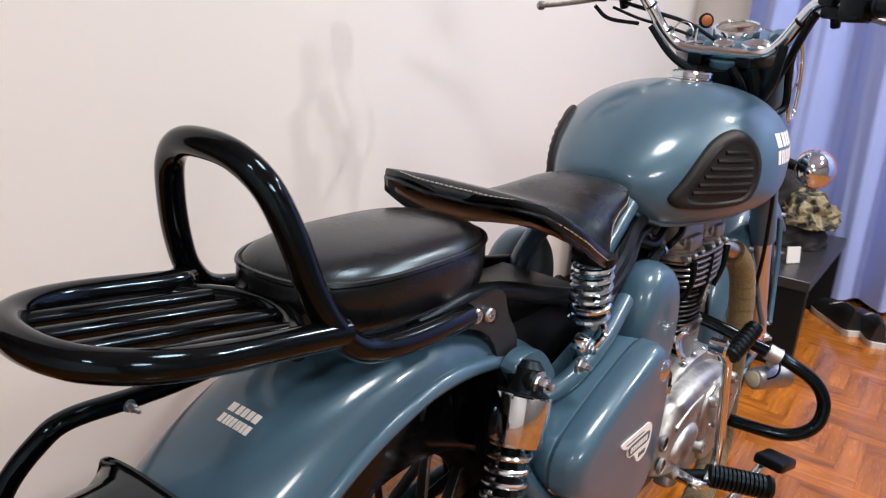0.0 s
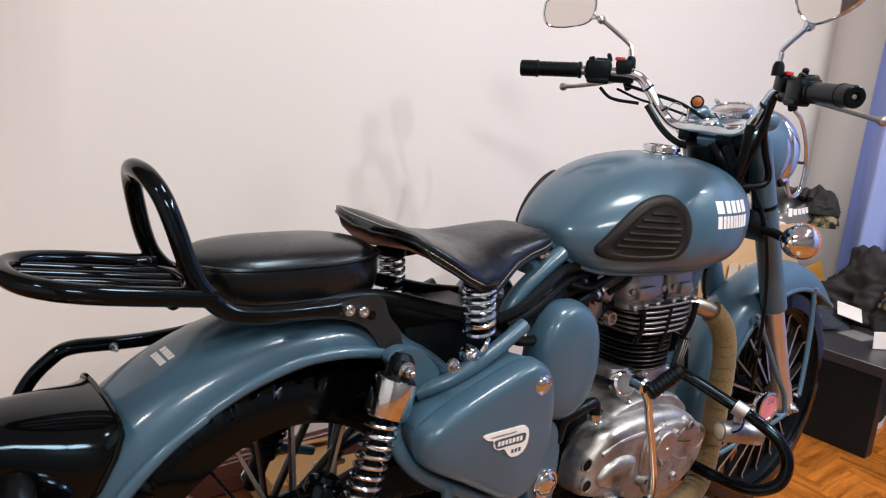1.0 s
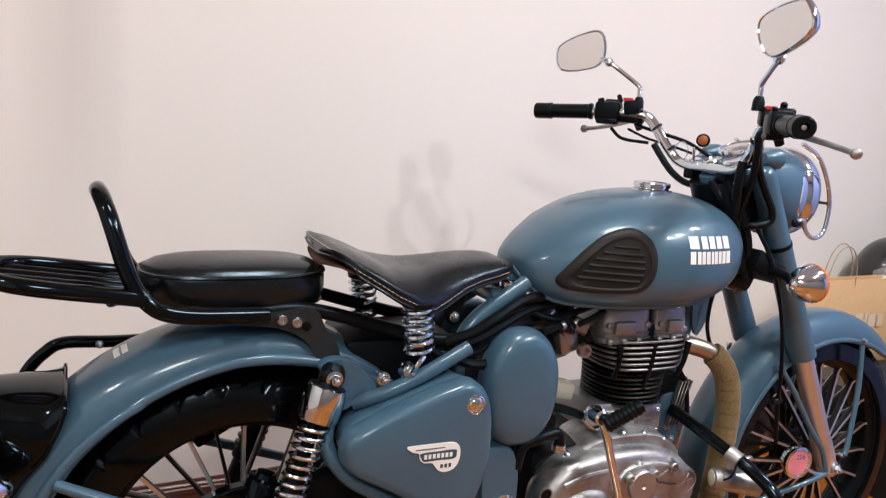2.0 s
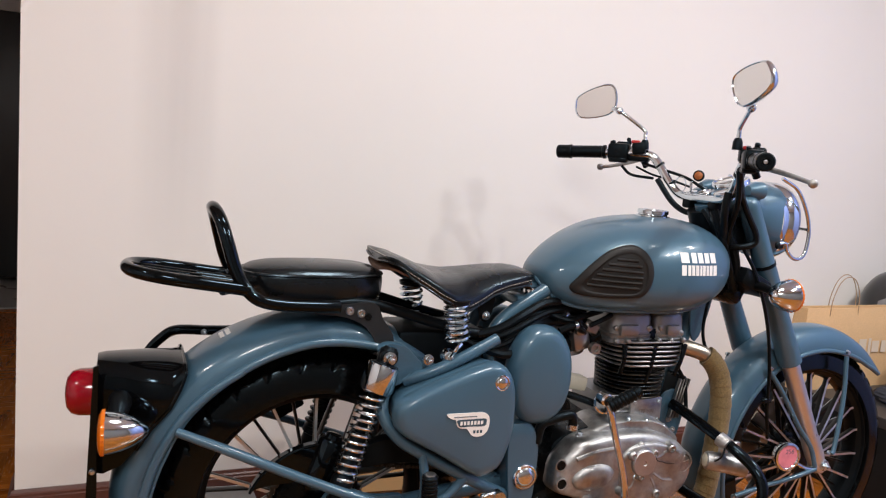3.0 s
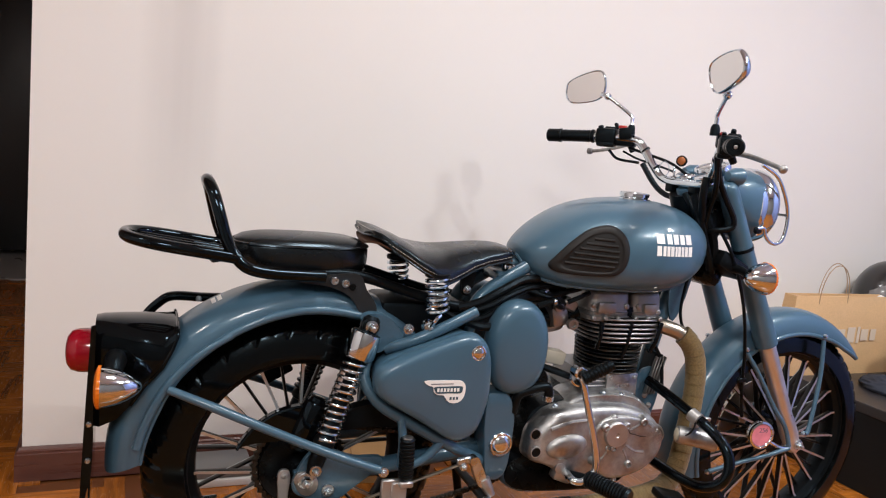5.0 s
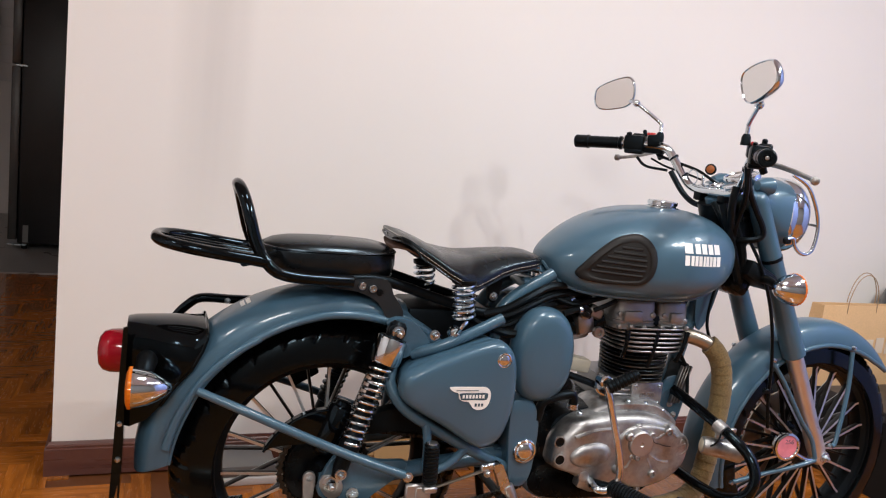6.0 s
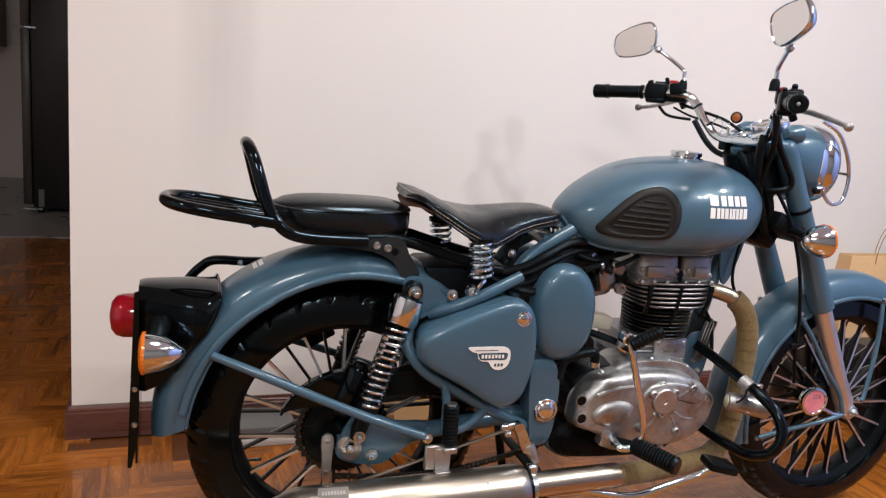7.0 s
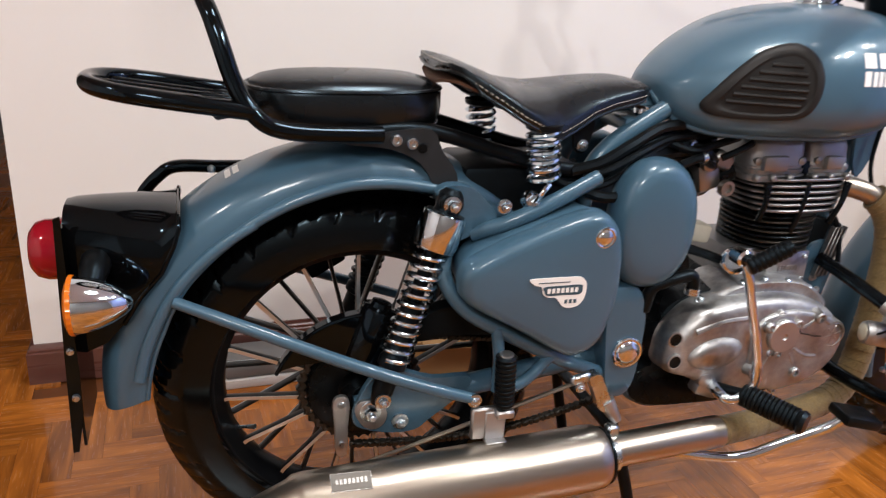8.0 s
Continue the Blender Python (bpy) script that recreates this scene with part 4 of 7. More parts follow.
OVAL = [(0.462 + 0.0755 * math.copysign(abs(math.cos(t)) ** 0.9, math.cos(t)), 0.611 + 0.111 * math.copysign(abs(math.sin(t)) ** 0.9, math.sin(t))) for t in circle(56)]
for sgn in (1, -1):
    part("air_filter_cover", Build().slab(OVAL, [(r * sgn, s) for r, s in ((0.08, 0.86), (0.088, 0.94), (0.1, 0.98), (0.112, 0.985), (0.124, 0.965), (0.134, 0.92), (0.141, 0.84), (0.145, 0.7), (0.147, 0.45), (0.148, 0.1))]), BLUE, bike, "rounded oval grey-blue air filter cover", angle=60)
LOWP = outline2([(0.398, 0.5), (0.42, 0.508), (0.452, 0.502), (0.47, 0.46), (0.472, 0.4), (0.466, 0.33), (0.45, 0.302), (0.425, 0.3), (0.41, 0.32), (0.402, 0.38), (0.396, 0.44)], 4)
pp = part("pivot_cover", Build().slab(LOWP, [(0.07, 1), (0.12, 1), (0.126, 0.985), (0.129, 0.94), (0.1295, 0.7)]), BLUE, bike, "grey-blue swing arm pivot cover")
sub("pivot_cap", Build().lathe([(-0.002, 0.0285), (0.003, 0.0285), (0.005, 0.026), (0.0045, 0.023), (0.009, 0.019), (0.0115, 0.012), (0.012, 0.0)], R(0.442, 0.13, 0.387), RIGHT, 28), CHROME, pp, "domed chrome cap")
# --- rear shock absorbers ---
for sgn in (1, -1):
    a, b = Vector(R(0.113, 0.124 * sgn, 0.661)), Vector(R(0.013, 0.15 * sgn, 0.364))
    ax = (b - a).normalized()
    ln = (b - a).length
    sh = part("shock_absorber", Build().lathe([(-0.02, 0.012), (-0.012, 0.019), (0.012, 0.019), (0.02, 0.022), (0.034, 0.026)], a, ax, 24).lathe([(0.06, 0.011), (ln * 0.5, 0.011), (ln * 0.5, 0.017), (ln * 0.78, 0.018), (ln * 0.8, 0.0225), (ln * 0.84, 0.0225), (ln * 0.85, 0.017), (ln * 0.97, 0.017), (ln + 0.014, 0.012)], a, ax, 24), SATIN_BLACK, bike, "rear shock absorber with chrome cap and coil spring")
    sub("chrome_cap", Build().lathe([(0.019, 0.026), (0.0165, 0.0305), (0.018, 0.033), (0.024, 0.0338), (0.066, 0.0338), (0.068, 0.0325), (0.072, 0.032), (0.0735, 0.024)], a, ax, 40), CHROME, sh, "chrome spring cap")
    sub("cap_top", Build().lathe([(0.0155, 0.01), (0.015, 0.0285), (0.019, 0.0295)], a, ax, 32), SATIN_BLACK, sh)
    sub("coil_spring", Build().coil(a + ax * 0.072, a + ax * (ln * 0.8), 0.0225, 0.0037, 12.0, 9), SPRING if sgn > 0 else ENGINE_BLACK, sh, "chrome coil spring")
    sub("piston_rod", Build().lathe([(0.05, 0.006), (ln * 0.55, 0.006)], a, ax, 14), CHROME, sh)
    sub("top_bush", Build().lathe([(-0.015, 0.016), (-0.012, 0.0185), (0.012, 0.0185), (0.015, 0.016)], a, (0, 1, 0), 24), RUBBER, sh)
    sub("top_nut", nut(Build(), a.x, 0.14 * sgn, a.z, 0.0105, 0.018, (0, -sgn, 0)), BOLT, sh)
    sub("bottom_nut", nut(Build(), b.x, 0.168 * sgn, b.z, 0.0095, 0.014, (0, -sgn, 0)), BOLT, sh)
    # plate that carries the shock's top eye
    part("shock_plate", Build().slab(outline2([(0.095, 0.672), (0.115, 0.686), (0.15, 0.68), (0.178, 0.655), (0.192, 0.632), (0.17, 0.618), (0.135, 0.598), (0.128, 0.62), (0.115, 0.645)], 4), [(0.1 * sgn, 1), (0.117 * sgn, 1), (0.119 * sgn, 0.97)]), FRAME_BLUE, bike, "grey-blue shock mounting plate")
part("cover_nut", nut(Build(), 0.19, 0.15, 0.66, 0.0085, 0.014), BOLT, bike)

# --- main frame tubes ---
fr = part("frame_spine", Build().tube([(0.97, 0, 0.86), (0.8, 0, 0.83), (0.6, 0, 0.8), (0.47, 0, 0.775)], 0.022, 14), FRAME_BLUE, bike, "grey-blue painted tubular frame")
for sgn in (1, -1):
    sub("seat_tube", Build().tube([R(0.5, 0.045 * sgn, 0.785), R(0.44, 0.052 * sgn, 0.752), R(0.398, 0.056 * sgn, 0.724), R(0.372, 0.058 * sgn, 0.69), R(0.362, 0.06 * sgn, 0.63), R(0.365, 0.07 * sgn, 0.5)], 0.0155, 14), FRAME_BLUE, fr)
    sub("lower_rail", Build().tube([R(0.35, 0.125 * sgn, 0.694), R(0.27, 0.135 * sgn, 0.658), R(0.205, 0.13 * sgn, 0.628), R(0.155, 0.11 * sgn, 0.606)], 0.0125, 12), FRAME_BLUE, fr)
    sub("seat_rail", Build().tube([R(0.39, 0.072 * sgn, 0.688), R(0.3, 0.085 * sgn, 0.7), R(0.21, 0.085 * sgn, 0.724), R(0.08, 0.08 * sgn, 0.758), R(-0.04, 0.082 * sgn, 0.752)], 0.0115, 12), SATIN_BLACK, fr)
    # loop behind the side cover, down to the pillion footrest
    sub("cover_loop", Build().tube([R(0.155, 0.1 * sgn, 0.635), R(0.122, 0.108 * sgn, 0.6), R(0.108, 0.132 * sgn, 0.55), R(0.135, 0.155 * sgn, 0.505), R(0.19, 0.16 * sgn, 0.468), R(0.29, 0.155 * sgn, 0.41), R(0.345, 0.14 * sgn, 0.378), R(0.41, 0.11 * sgn, 0.34)], 0.0125, 12), FRAME_BLUE, fr)
    sub("footrest_tube", Build().tube([R(0.188, 0.165 * sgn, 0.47), R(0.192, 0.175 * sgn, 0.42), R(0.19, 0.18 * sgn, 0.37)], 0.0095, 10).tube([R(0.19, 0.18 * sgn, 0.362), R(0.24, 0.175 * sgn, 0.382), R(0.285, 0.16 * sgn, 0.41)], 0.0095, 10), FRAME_BLUE, fr)
    sub("lower_tube", Build().tube([R(0.46, 0.085 * sgn, 0.34), R(0.478, 0.085 * sgn, 0.29), R(0.52, 0.085 * sgn, 0.262), R(0.56, 0.085 * sgn, 0.257)], 0.0125, 12), FRAME_BLUE, fr)
    sub("cradle_tube", Build().tube([R(0.555, 0.085 * sgn, 0.257), R(0.64, 0.083 * sgn, 0.252), R(0.72, 0.08 * sgn, 0.25)], 0.0118, 12), SATIN_BLACK, fr)
sub("down_tube", Build().tube([(0.975, 0, 0.83), (0.935, 0, 0.7), (0.9, 0, 0.55), (0.872, 0, 0.42)], 0.019, 14), FRAME_BLUE, fr)
sub("head_tube", Build().tube([(0.955, 0, 1.0), (1.02, 0, 0.81)], 0.03, 20, straight=True), FRAME_BLUE, fr)
for sgn in (1, -1):
    sub("gusset", Build().slab(outline2([(0.93, 0.79), (0.99, 0.83), (0.975, 0.72), (0.945, 0.655), (0.925, 0.7)], 3), [(0.02 * sgn, 1), (0.026 * sgn, 1)]), FRAME_BLUE, fr)
    sub("engine_plate", Build().slab(outline2([(0.84, 0.52), (0.9, 0.54), (0.91, 0.47), (0.885, 0.4), (0.84, 0.41)], 3), [(0.045 * sgn, 1), (0.052 * sgn, 1)]), FRAME_BLUE, fr)
for bx, bz in ((0.87, 0.468), (0.885, 0.44), (0.868, 0.425)):
    sub("plate_bolt", nut(Build(), bx, 0.053, bz, 0.006, 0.008), ALLOY_DULL, fr)

# black tool tray, battery box and wiring under the saddle
part("battery_box", Build().box(R(0.25, 0, 0.6), (0.2, 0.15, 0.2), bevel=0.012, seg=2), SATIN_BLACK, bike, "black battery box under the saddle")
part("inner_mudguard", Build().box(R(0.29, 0, 0.5), (0.06, 0.13, 0.24), (0, -18, 0), bevel=0.012, seg=2), SATIN_BLACK, bike, "black splash panel ahead of the rear wheel")
wires = part("wiring_loom", Build().tube([R(0.24, 0.04, 0.69), R(0.3, 0.07, 0.68), R(0.35, 0.075, 0.68), R(0.4, 0.065, 0.70), R(0.47, 0.06, 0.735), R(0.54, 0.05, 0.75)], 0.007, 8), RUBBER, bike, "black wiring and hoses")
for pts, rr in (([(0.28, 0.09, 0.69), (0.33, 0.095, 0.668), (0.39, 0.09, 0.676), (0.45, 0.075, 0.71), (0.52, 0.06, 0.74)], 0.006), ([(0.3, 0.06, 0.68), (0.37, 0.1, 0.655), (0.42, 0.11, 0.66)], 0.009), ([(0.2, 0.03, 0.69), (0.26, 0.04, 0.685), (0.3, 0.03, 0.68), (0.36, 0.02, 0.69)], 0.009), ([(0.52, 0.05, 0.735), (0.57, 0.07, 0.72), (0.6, 0.06, 0.7)], 0.009), ([(0.5, 0.03, 0.75), (0.56, 0.02, 0.74), (0.64, 0.03, 0.745)], 0.012), ([(0.32, 0.088, 0.695), (0.37, 0.09, 0.708), (0.42, 0.085, 0.733), (0.48, 0.07, 0.758), (0.53, 0.06, 0.762)], 0.0095), ([(0.34, 0.095, 0.684), (0.39, 0.095, 0.7), (0.44, 0.088, 0.722), (0.5, 0.07, 0.74), (0.56, 0.06, 0.742)], 0.0065), ([(0.36, 0.06, 0.66), (0.41, 0.075, 0.69), (0.46, 0.07, 0.71), (0.52, 0.05, 0.715), (0.6, 0.04, 0.72)], 0.013)):
    sub("hose", Build().tube([R(*p) for p in pts], rr, 8), RUBBER, wires)
for x, r, z in ((0.365, 0.085, 0.672), (0.545, 0.06, 0.73)):
    sub("hose_clip", Build().lathe([(-0.006, 0.011), (0.006, 0.011)], R(x, r, z), (0.8, 0.3, 0.3), 14), BOLT, wires)

# --- swing arm, chain, brake rod ---
sw = part("swing_arm", Build().tube([R(0.43, 0.075, 0.36), R(0.3, 0.09, 0.352), R(0.15, 0.105, 0.338), R(-0.02, 0.11, 0.323)], 0.019, 14).tube([R(0.43, -0.075, 0.36), R(0.3, -0.09, 0.352), R(0.15, -0.105, 0.338), R(-0.02, -0.11, 0.323)], 0.019, 14).tube([R(0.4, 0.09, 0.36), R(0.4, -0.09, 0.36)], 0.02, 14), FRAME_BLUE, bike, "grey-blue rear swing arm")
sub("axle_plate", Build().slab(outline2([(0.005, 0.385), (0.04, 0.395), (0.1, 0.375), (0.158, 0.372), (0.165, 0.355), (0.14, 0.33), (0.1, 0.3), (0.075, 0.282), (0.03, 0.282), (-0.02, 0.3), (-0.022, 0.335)], 4), [(0.118, 1), (0.128, 1), (0.13, 0.98)]), FRAME_BLUE, sw, "grey-blue axle plate")
sub("chain_adjuster", Build().slab(outline2([(-0.028, 0.33), (-0.018, 0.352), (0.012, 0.35), (0.03, 0.33), (0.028, 0.305), (0.01, 0.292), (-0.012, 0.3)], 4), [(0.13, 0.85), (0.137, 0.85), (0.138, 0.8)]), ALLOY_DULL, sw)
sub("axle_nut", nut(Build(), 0.0, 0.14, 0.331, 0.013, 0.022), BOLT, sw)
sub("plate_nut", nut(Build(), 0.05, 0.132, 0.303, 0.0105, 0.014), BOLT, sw)
crescent = [(0.152 * math.cos(radians(d)), 0.326 + 0.152 * math.sin(radians(d))) for d in range(156, 83, -4)]
crescent += [(rr * math.cos(radians(d)), 0.326 + rr * math.sin(radians(d))) for d, rr in ((90, 0.085), (104, 0.085), (118, 0.09), (130, 0.1), (142, 0.122), (148, 0.136), (152, 0.146))]
part("brake_guard", Build().rings([[(x, -r, z) for x, z in crescent] for r in (0.078, 0.1)]).tube([(x, -0.1, z) for x, z in crescent[:19]], 0.003, 8, straight=True), GLOSS_BLACK, bike, "gloss black curved guard over the drum")
lever = outline2([(-0.054, 0.335), (-0.041, 0.346), (-0.028, 0.335), (-0.03, 0.29), (-0.032, 0.24), (-0.048, 0.24), (-0.051, 0.29)], 4)
bl = part("brake_lever", Build().slab(lever, [(0.105, 1), (0.113, 1), (0.114, 0.96)]), ALLOY_DULL, bike, "alloy rear brake lever")
sub("lever_pin", nut(Build(), -0.041, 0.112, 0.333, 0.006, 0.006), BOLT, bl)
sub("rod_pin", Build().lathe([(0, 0.005), (0.01, 0.005)], R(-0.04, 0.108, 0.26), RIGHT, 10), BOLT, bl)
part("brake_rod", Build().tube([R(-0.035, 0.148, 0.236), R(0.08, 0.155, 0.275), R(0.2, 0.162, 0.317), R(0.333, 0.168, 0.362)], 0.0036, 8), STEEL, bike, "thin steel brake rod")
# drive chain round the sprocket, slack below, guard above
chain = Build()
low = spline([R(-0.02, 0.062, 0.223), R(0.1, 0.062, 0.214), R(0.2, 0.062, 0.214), R(0.3, 0.062, 0.225), R(0.438, 0.062, 0.259), R(0.52, 0.062, 0.29)], 60)
upper = spline([R(-0.02, 0.062, 0.434), R(0.178, 0.062, 0.406), R(0.27, 0.062, 0.397), R(0.52, 0.062, 0.372)], 60)
for run in (low, upper):
    far, k = 0.0, 0
    for p, q in zip(run, run[1:]):
        far += (q - p).length
        if far < 0.0098:
            continue
        far, k = 0.0, k + 1
        tilt = -math.degrees(math.atan2(q.z - p.z, q.x - p.x))
        chain.box(p, (0.0125, 0.009 if k % 2 else 0.014, 0.0105), (0, tilt, 0), bevel=0.002)
        chain.lathe([(-0.0085, 0.0036), (0.0085, 0.0036)], p, RIGHT, 8)
tagged(part("drive_chain", chain, DARK_BRONZE, bike, "oily dark drive chain"), "oily dark drive chain", kind="stuff")
part("chain_guard", Build().slab(outline2([(0.075, 0.415), (0.085, 0.45), (0.13, 0.472), (0.25, 0.472), (0.4, 0.455), (0.43, 0.425), (0.42, 0.395), (0.26, 0.41), (0.15, 0.42)], 3), [(0.052, 1), (0.056, 1), (0.078, 1), (0.081, 0.97)]), SATIN_BLACK, bike, "black chain guard")
ab = Build().box(R(-0.06, -0.1, 0.53), (0.07, 0.02, 0.12), (0, -30, 0), bevel=0.006, seg=2)
part("left_bracket", ab, SATIN_BLACK, bike, "black bracket by the far shock absorber")
part("far_canister", Build().lathe([(0, 0.024), (0.01, 0.028), (0.1, 0.0295), (0.106, 0.027), (0.108, 0.018), (0.116, 0.016), (0.117, 0.01)], R(-0.014, 0.092, 0.385), (0.33, 0, 0.94), 24), GLOSS_BLACK, bike, "gloss black canister above the rear hub")

# --- pillion footrests ---
for sgn in (1, -1):
    o = Vector(R(0.2, 0.19 * sgn, 0.35))
    fp = part("pillion_footrest", Build().lathe([(0, 0.008), (0.02, 0.008)], o, (0, 0, 1), 12), BOLT, bike, "folded-up rubber pillion footrest")
    rb = [(0.0, 0.013)]
    for k in range(10):
        rb += [(0.004 + 0.0078 * k, 0.0165), (0.0082 + 0.0078 * k, 0.0165), (0.0094 + 0.0078 * k, 0.0145)]
    rb += [(0.085, 0.0168), (0.089, 0.0145)]
    sub("rubber", Build().lathe([(h, r) for h, r in rb], o + Vector((0, 0, -0.002)), (-0.03, 0, 1), 20), RUBBER, fp, "ribbed rubber sleeve")
    sub("end_cap", Build().lathe([(0.0865, 0.012), (0.0895, 0.011), (0.0905, 0.0)], o, (-0.03, 0, 1), 20), DARK_STEEL, fp)
    sub("hinge_bracket", Build().box(o + Vector((-0.025, 0.006 * sgn, -0.032)), (0.05, 0.012, 0.055), bevel=0.003).box(o + Vector((0.0, 0, -0.012)), (0.03, 0.03, 0.014), bevel=0.003), ALLOY_DULL, fp)

# --- engine ---
eng = part("crankcase", Build().slab(outline2([(0.51, 0.34), (0.515, 0.44), (0.57, 0.475), (0.66, 0.485), (0.8, 0.475), (0.85, 0.44), (0.855, 0.36), (0.83, 0.3), (0.76, 0.27), (0.62, 0.268), (0.54, 0.295)], 4), [(-0.13, 0.85), (-0.11, 0.97), (-0.06, 1), (0.06, 1), (0.1, 0.97)]), ENGINE_BLACK, bike, "cast alloy crankcase")
RC = outline2([(0.506, 0.386), (0.512, 0.416), (0.532, 0.443), (0.56, 0.465), (0.605, 0.477), (0.66, 0.482), (0.735, 0.48), (0.797, 0.465), (0.844, 0.44), (0.864, 0.408), (0.858, 0.371), (0.828, 0.334), (0.772, 0.306), (0.7, 0.29), (0.64, 0.299), (0.59, 0.317), (0.548, 0.337), (0.508, 0.353)], 4)
TC = outline2([(0.664, 0.43), (0.69, 0.453), (0.74, 0.459), (0.795, 0.448), (0.838, 0.428), (0.853, 0.398), (0.844, 0.358), (0.806, 0.323), (0.745, 0.305), (0.695, 0.312), (0.668, 0.345), (0.66, 0.385)], 4)
rc = sub("right_cover", Build().slab(RC, [(r, s) for r, s in ((0.1, 0.99), (0.108, 1.0), (0.118, 1.0), (0.121, 0.99), (0.135, 0.985), (0.147, 0.965), (0.156, 0.925), (0.161, 0.86), (0.163, 0.75), (0.164, 0.4), (0.1645, 0.1))]), ALLOY, eng, "polished alloy engine cover")
sub("timing_cover", Build().slab(TC, [(0.15, 1.02), (0.165, 1.0), (0.1685, 0.985), (0.1705, 0.955), (0.1715, 0.88), (0.172, 0.5), (0.1722, 0.1)]), ALLOY, eng, "raised alloy timing cover", None)
# raised boss, round caps and ribs cast on the cover
bos = [(0.594 + 0.052 * math.cos(t) + 0.01 * math.sin(t), 0.388 + 0.03 * math.sin(t)) for t in circle(32)]
sub("oval_boss", Build().slab(bos, [(0.16, 1), (0.166, 0.97), (0.172, 0.85), (0.175, 0.6), (0.176, 0.2)]), ALLOY, eng)
sub("timing_cap", Build().lathe([(-0.006, 0.036), (0.002, 0.036), (0.003, 0.0325), (0.0025, 0.0315), (0.009, 0.031), (0.0115, 0.0285), (0.0115, 0.006), (0.0095, 0.004), (0.0095, 0.0)], R(0.716, 0.17, 0.417), RIGHT, 32), ALLOY_DULL, eng)
for ta in (35, 150, 265):
    sub("cap_lug", Build().lathe([(-0.006, 0.0095), (0.009, 0.009), (0.0105, 0.0075), (0.0105, 0.0045), (0.007, 0.004), (0.007, 0.0)], R(0.716 + 0.034 * math.cos(radians(ta)), 0.17, 0.417 + 0.034 * math.sin(radians(ta))), RIGHT, 14), ALLOY, eng)
dish = sub("round_cap", Build().lathe([(-0.03, 0.03), (0.0, 0.028), (0.006, 0.026), (0.007, 0.022), (0.002, 0.02), (0.002, 0.0)], R(0.828, 0.165, 0.407), RIGHT, 36), ALLOY, eng)
for ra in (15, 75, 135):
    sub("cap_rib", Build().box(R(0.828, 0.169, 0.407), (0.006, 0.006, 0.038), (0, ra, 0), bevel=0.0015), ALLOY, dish)
for bx, bz, br in ((0.686, 0.434, 0.011), (0.712, 0.452, 0.01), (0.742, 0.448, 0.012), (0.79, 0.444, 0.011), (0.668, 0.352, 0.011), (0.76, 0.34, 0.01)):
    sub("cast_boss", Build().lathe([(-0.008, br * 1.35), (0.0, br * 1.05), (0.01, br * 0.95), (0.012, br * 0.75), (0.0115, br * 0.55), (0.006, br * 0.5), (0.006, 0.0)], R(bx, 0.167 if bz < 0.445 else 0.158, bz), RIGHT, 20), ALLOY, eng)
for pts in (((0.55, 0.43), (0.6, 0.446), (0.66, 0.45)), ((0.742, 0.448), (0.735, 0.436), (0.73, 0.43)), ((0.686, 0.434), (0.696, 0.428), (0.704, 0.425)), ((0.79, 0.444), (0.806, 0.437), (0.816, 0.43)), ((0.748, 0.388), (0.775, 0.372), (0.8, 0.368)), ((0.7, 0.378), (0.69, 0.36), (0.672, 0.352)), ((0.742, 0.378), (0.755, 0.355), (0.76, 0.34)), ((0.79, 0.444), (0.768, 0.43), (0.752, 0.425))):
    sub("cast_rib", Build().tube([R(x, 0.168 if x > 0.665 else 0.161, z) for x, z in pts], 0.0055, 8), ALLOY, eng)
sub("cover_ridge", Build().tube([R(0.57, 0.15, 0.45), R(0.62, 0.152, 0.462), R(0.69, 0.152, 0.464), R(0.75, 0.152, 0.456)], 0.006, 8), ALLOY, eng)
sub("cap_wire", Build().tube([R(0.745, 0.176, 0.436), R(0.752, 0.1765, 0.42), R(0.768, 0.1755, 0.415), R(0.783, 0.1745, 0.41), R(0.8, 0.174, 0.408)], 0.0009, 6), RUBBER, eng)
for hx, hz in ((0.512, 0.42), (0.518, 0.377), (0.652, 0.362), (0.65, 0.43)):
    sub("recess_rim", Build().lathe([(-0.004, 0.0135), (0.0018, 0.0135), (0.0022, 0.0115), (0.0005, 0.011)], R(hx, 0.1605, hz), RIGHT, 24, False), ALLOY, eng)
    # raised black disc paints the shade inside each bolt hole
    sub("hole_shade_disc", Build().lathe([(0, 0.0115), (0.0012, 0.0112), (0.0006, 0.0)], R(hx, 0.1605, hz), RIGHT, 20), ENGINE_BLACK, eng, "black disc standing in for a shaded bolt hole")
for hx, hr, hz in ((0.68, 0.165, 0.437), (0.735, 0.165, 0.43), (0.7, 0.168, 0.383), (0.7, 0.13, 0.472), (0.75, 0.13, 0.468), (0.81, 0.135, 0.452), (0.835, 0.135, 0.345), (0.74, 0.15, 0.295), (0.6, 0.145, 0.303), (0.57, 0.13, 0.46)):
    sub("cover_screw", cap_bolt(Build(), hx, hr, hz, 0.0068, 0.007), BOLT, eng)
lo = Build().box(R(0.6, 0.145, 0.315), (0.05, 0.03, 0.035), (0, 20, 0), bevel=0.007, seg=2).lathe([(-0.01, 0.014), (0.014, 0.013), (0.016, 0.008)], R(0.585, 0.15, 0.335), RIGHT, 20).lathe([(-0.01, 0.012), (0.012, 0.011)], R(0.615, 0.15, 0.318), RIGHT, 18)
sub("kick_boss", lo, ALLOY_DULL, eng, "kick-start shaft boss")
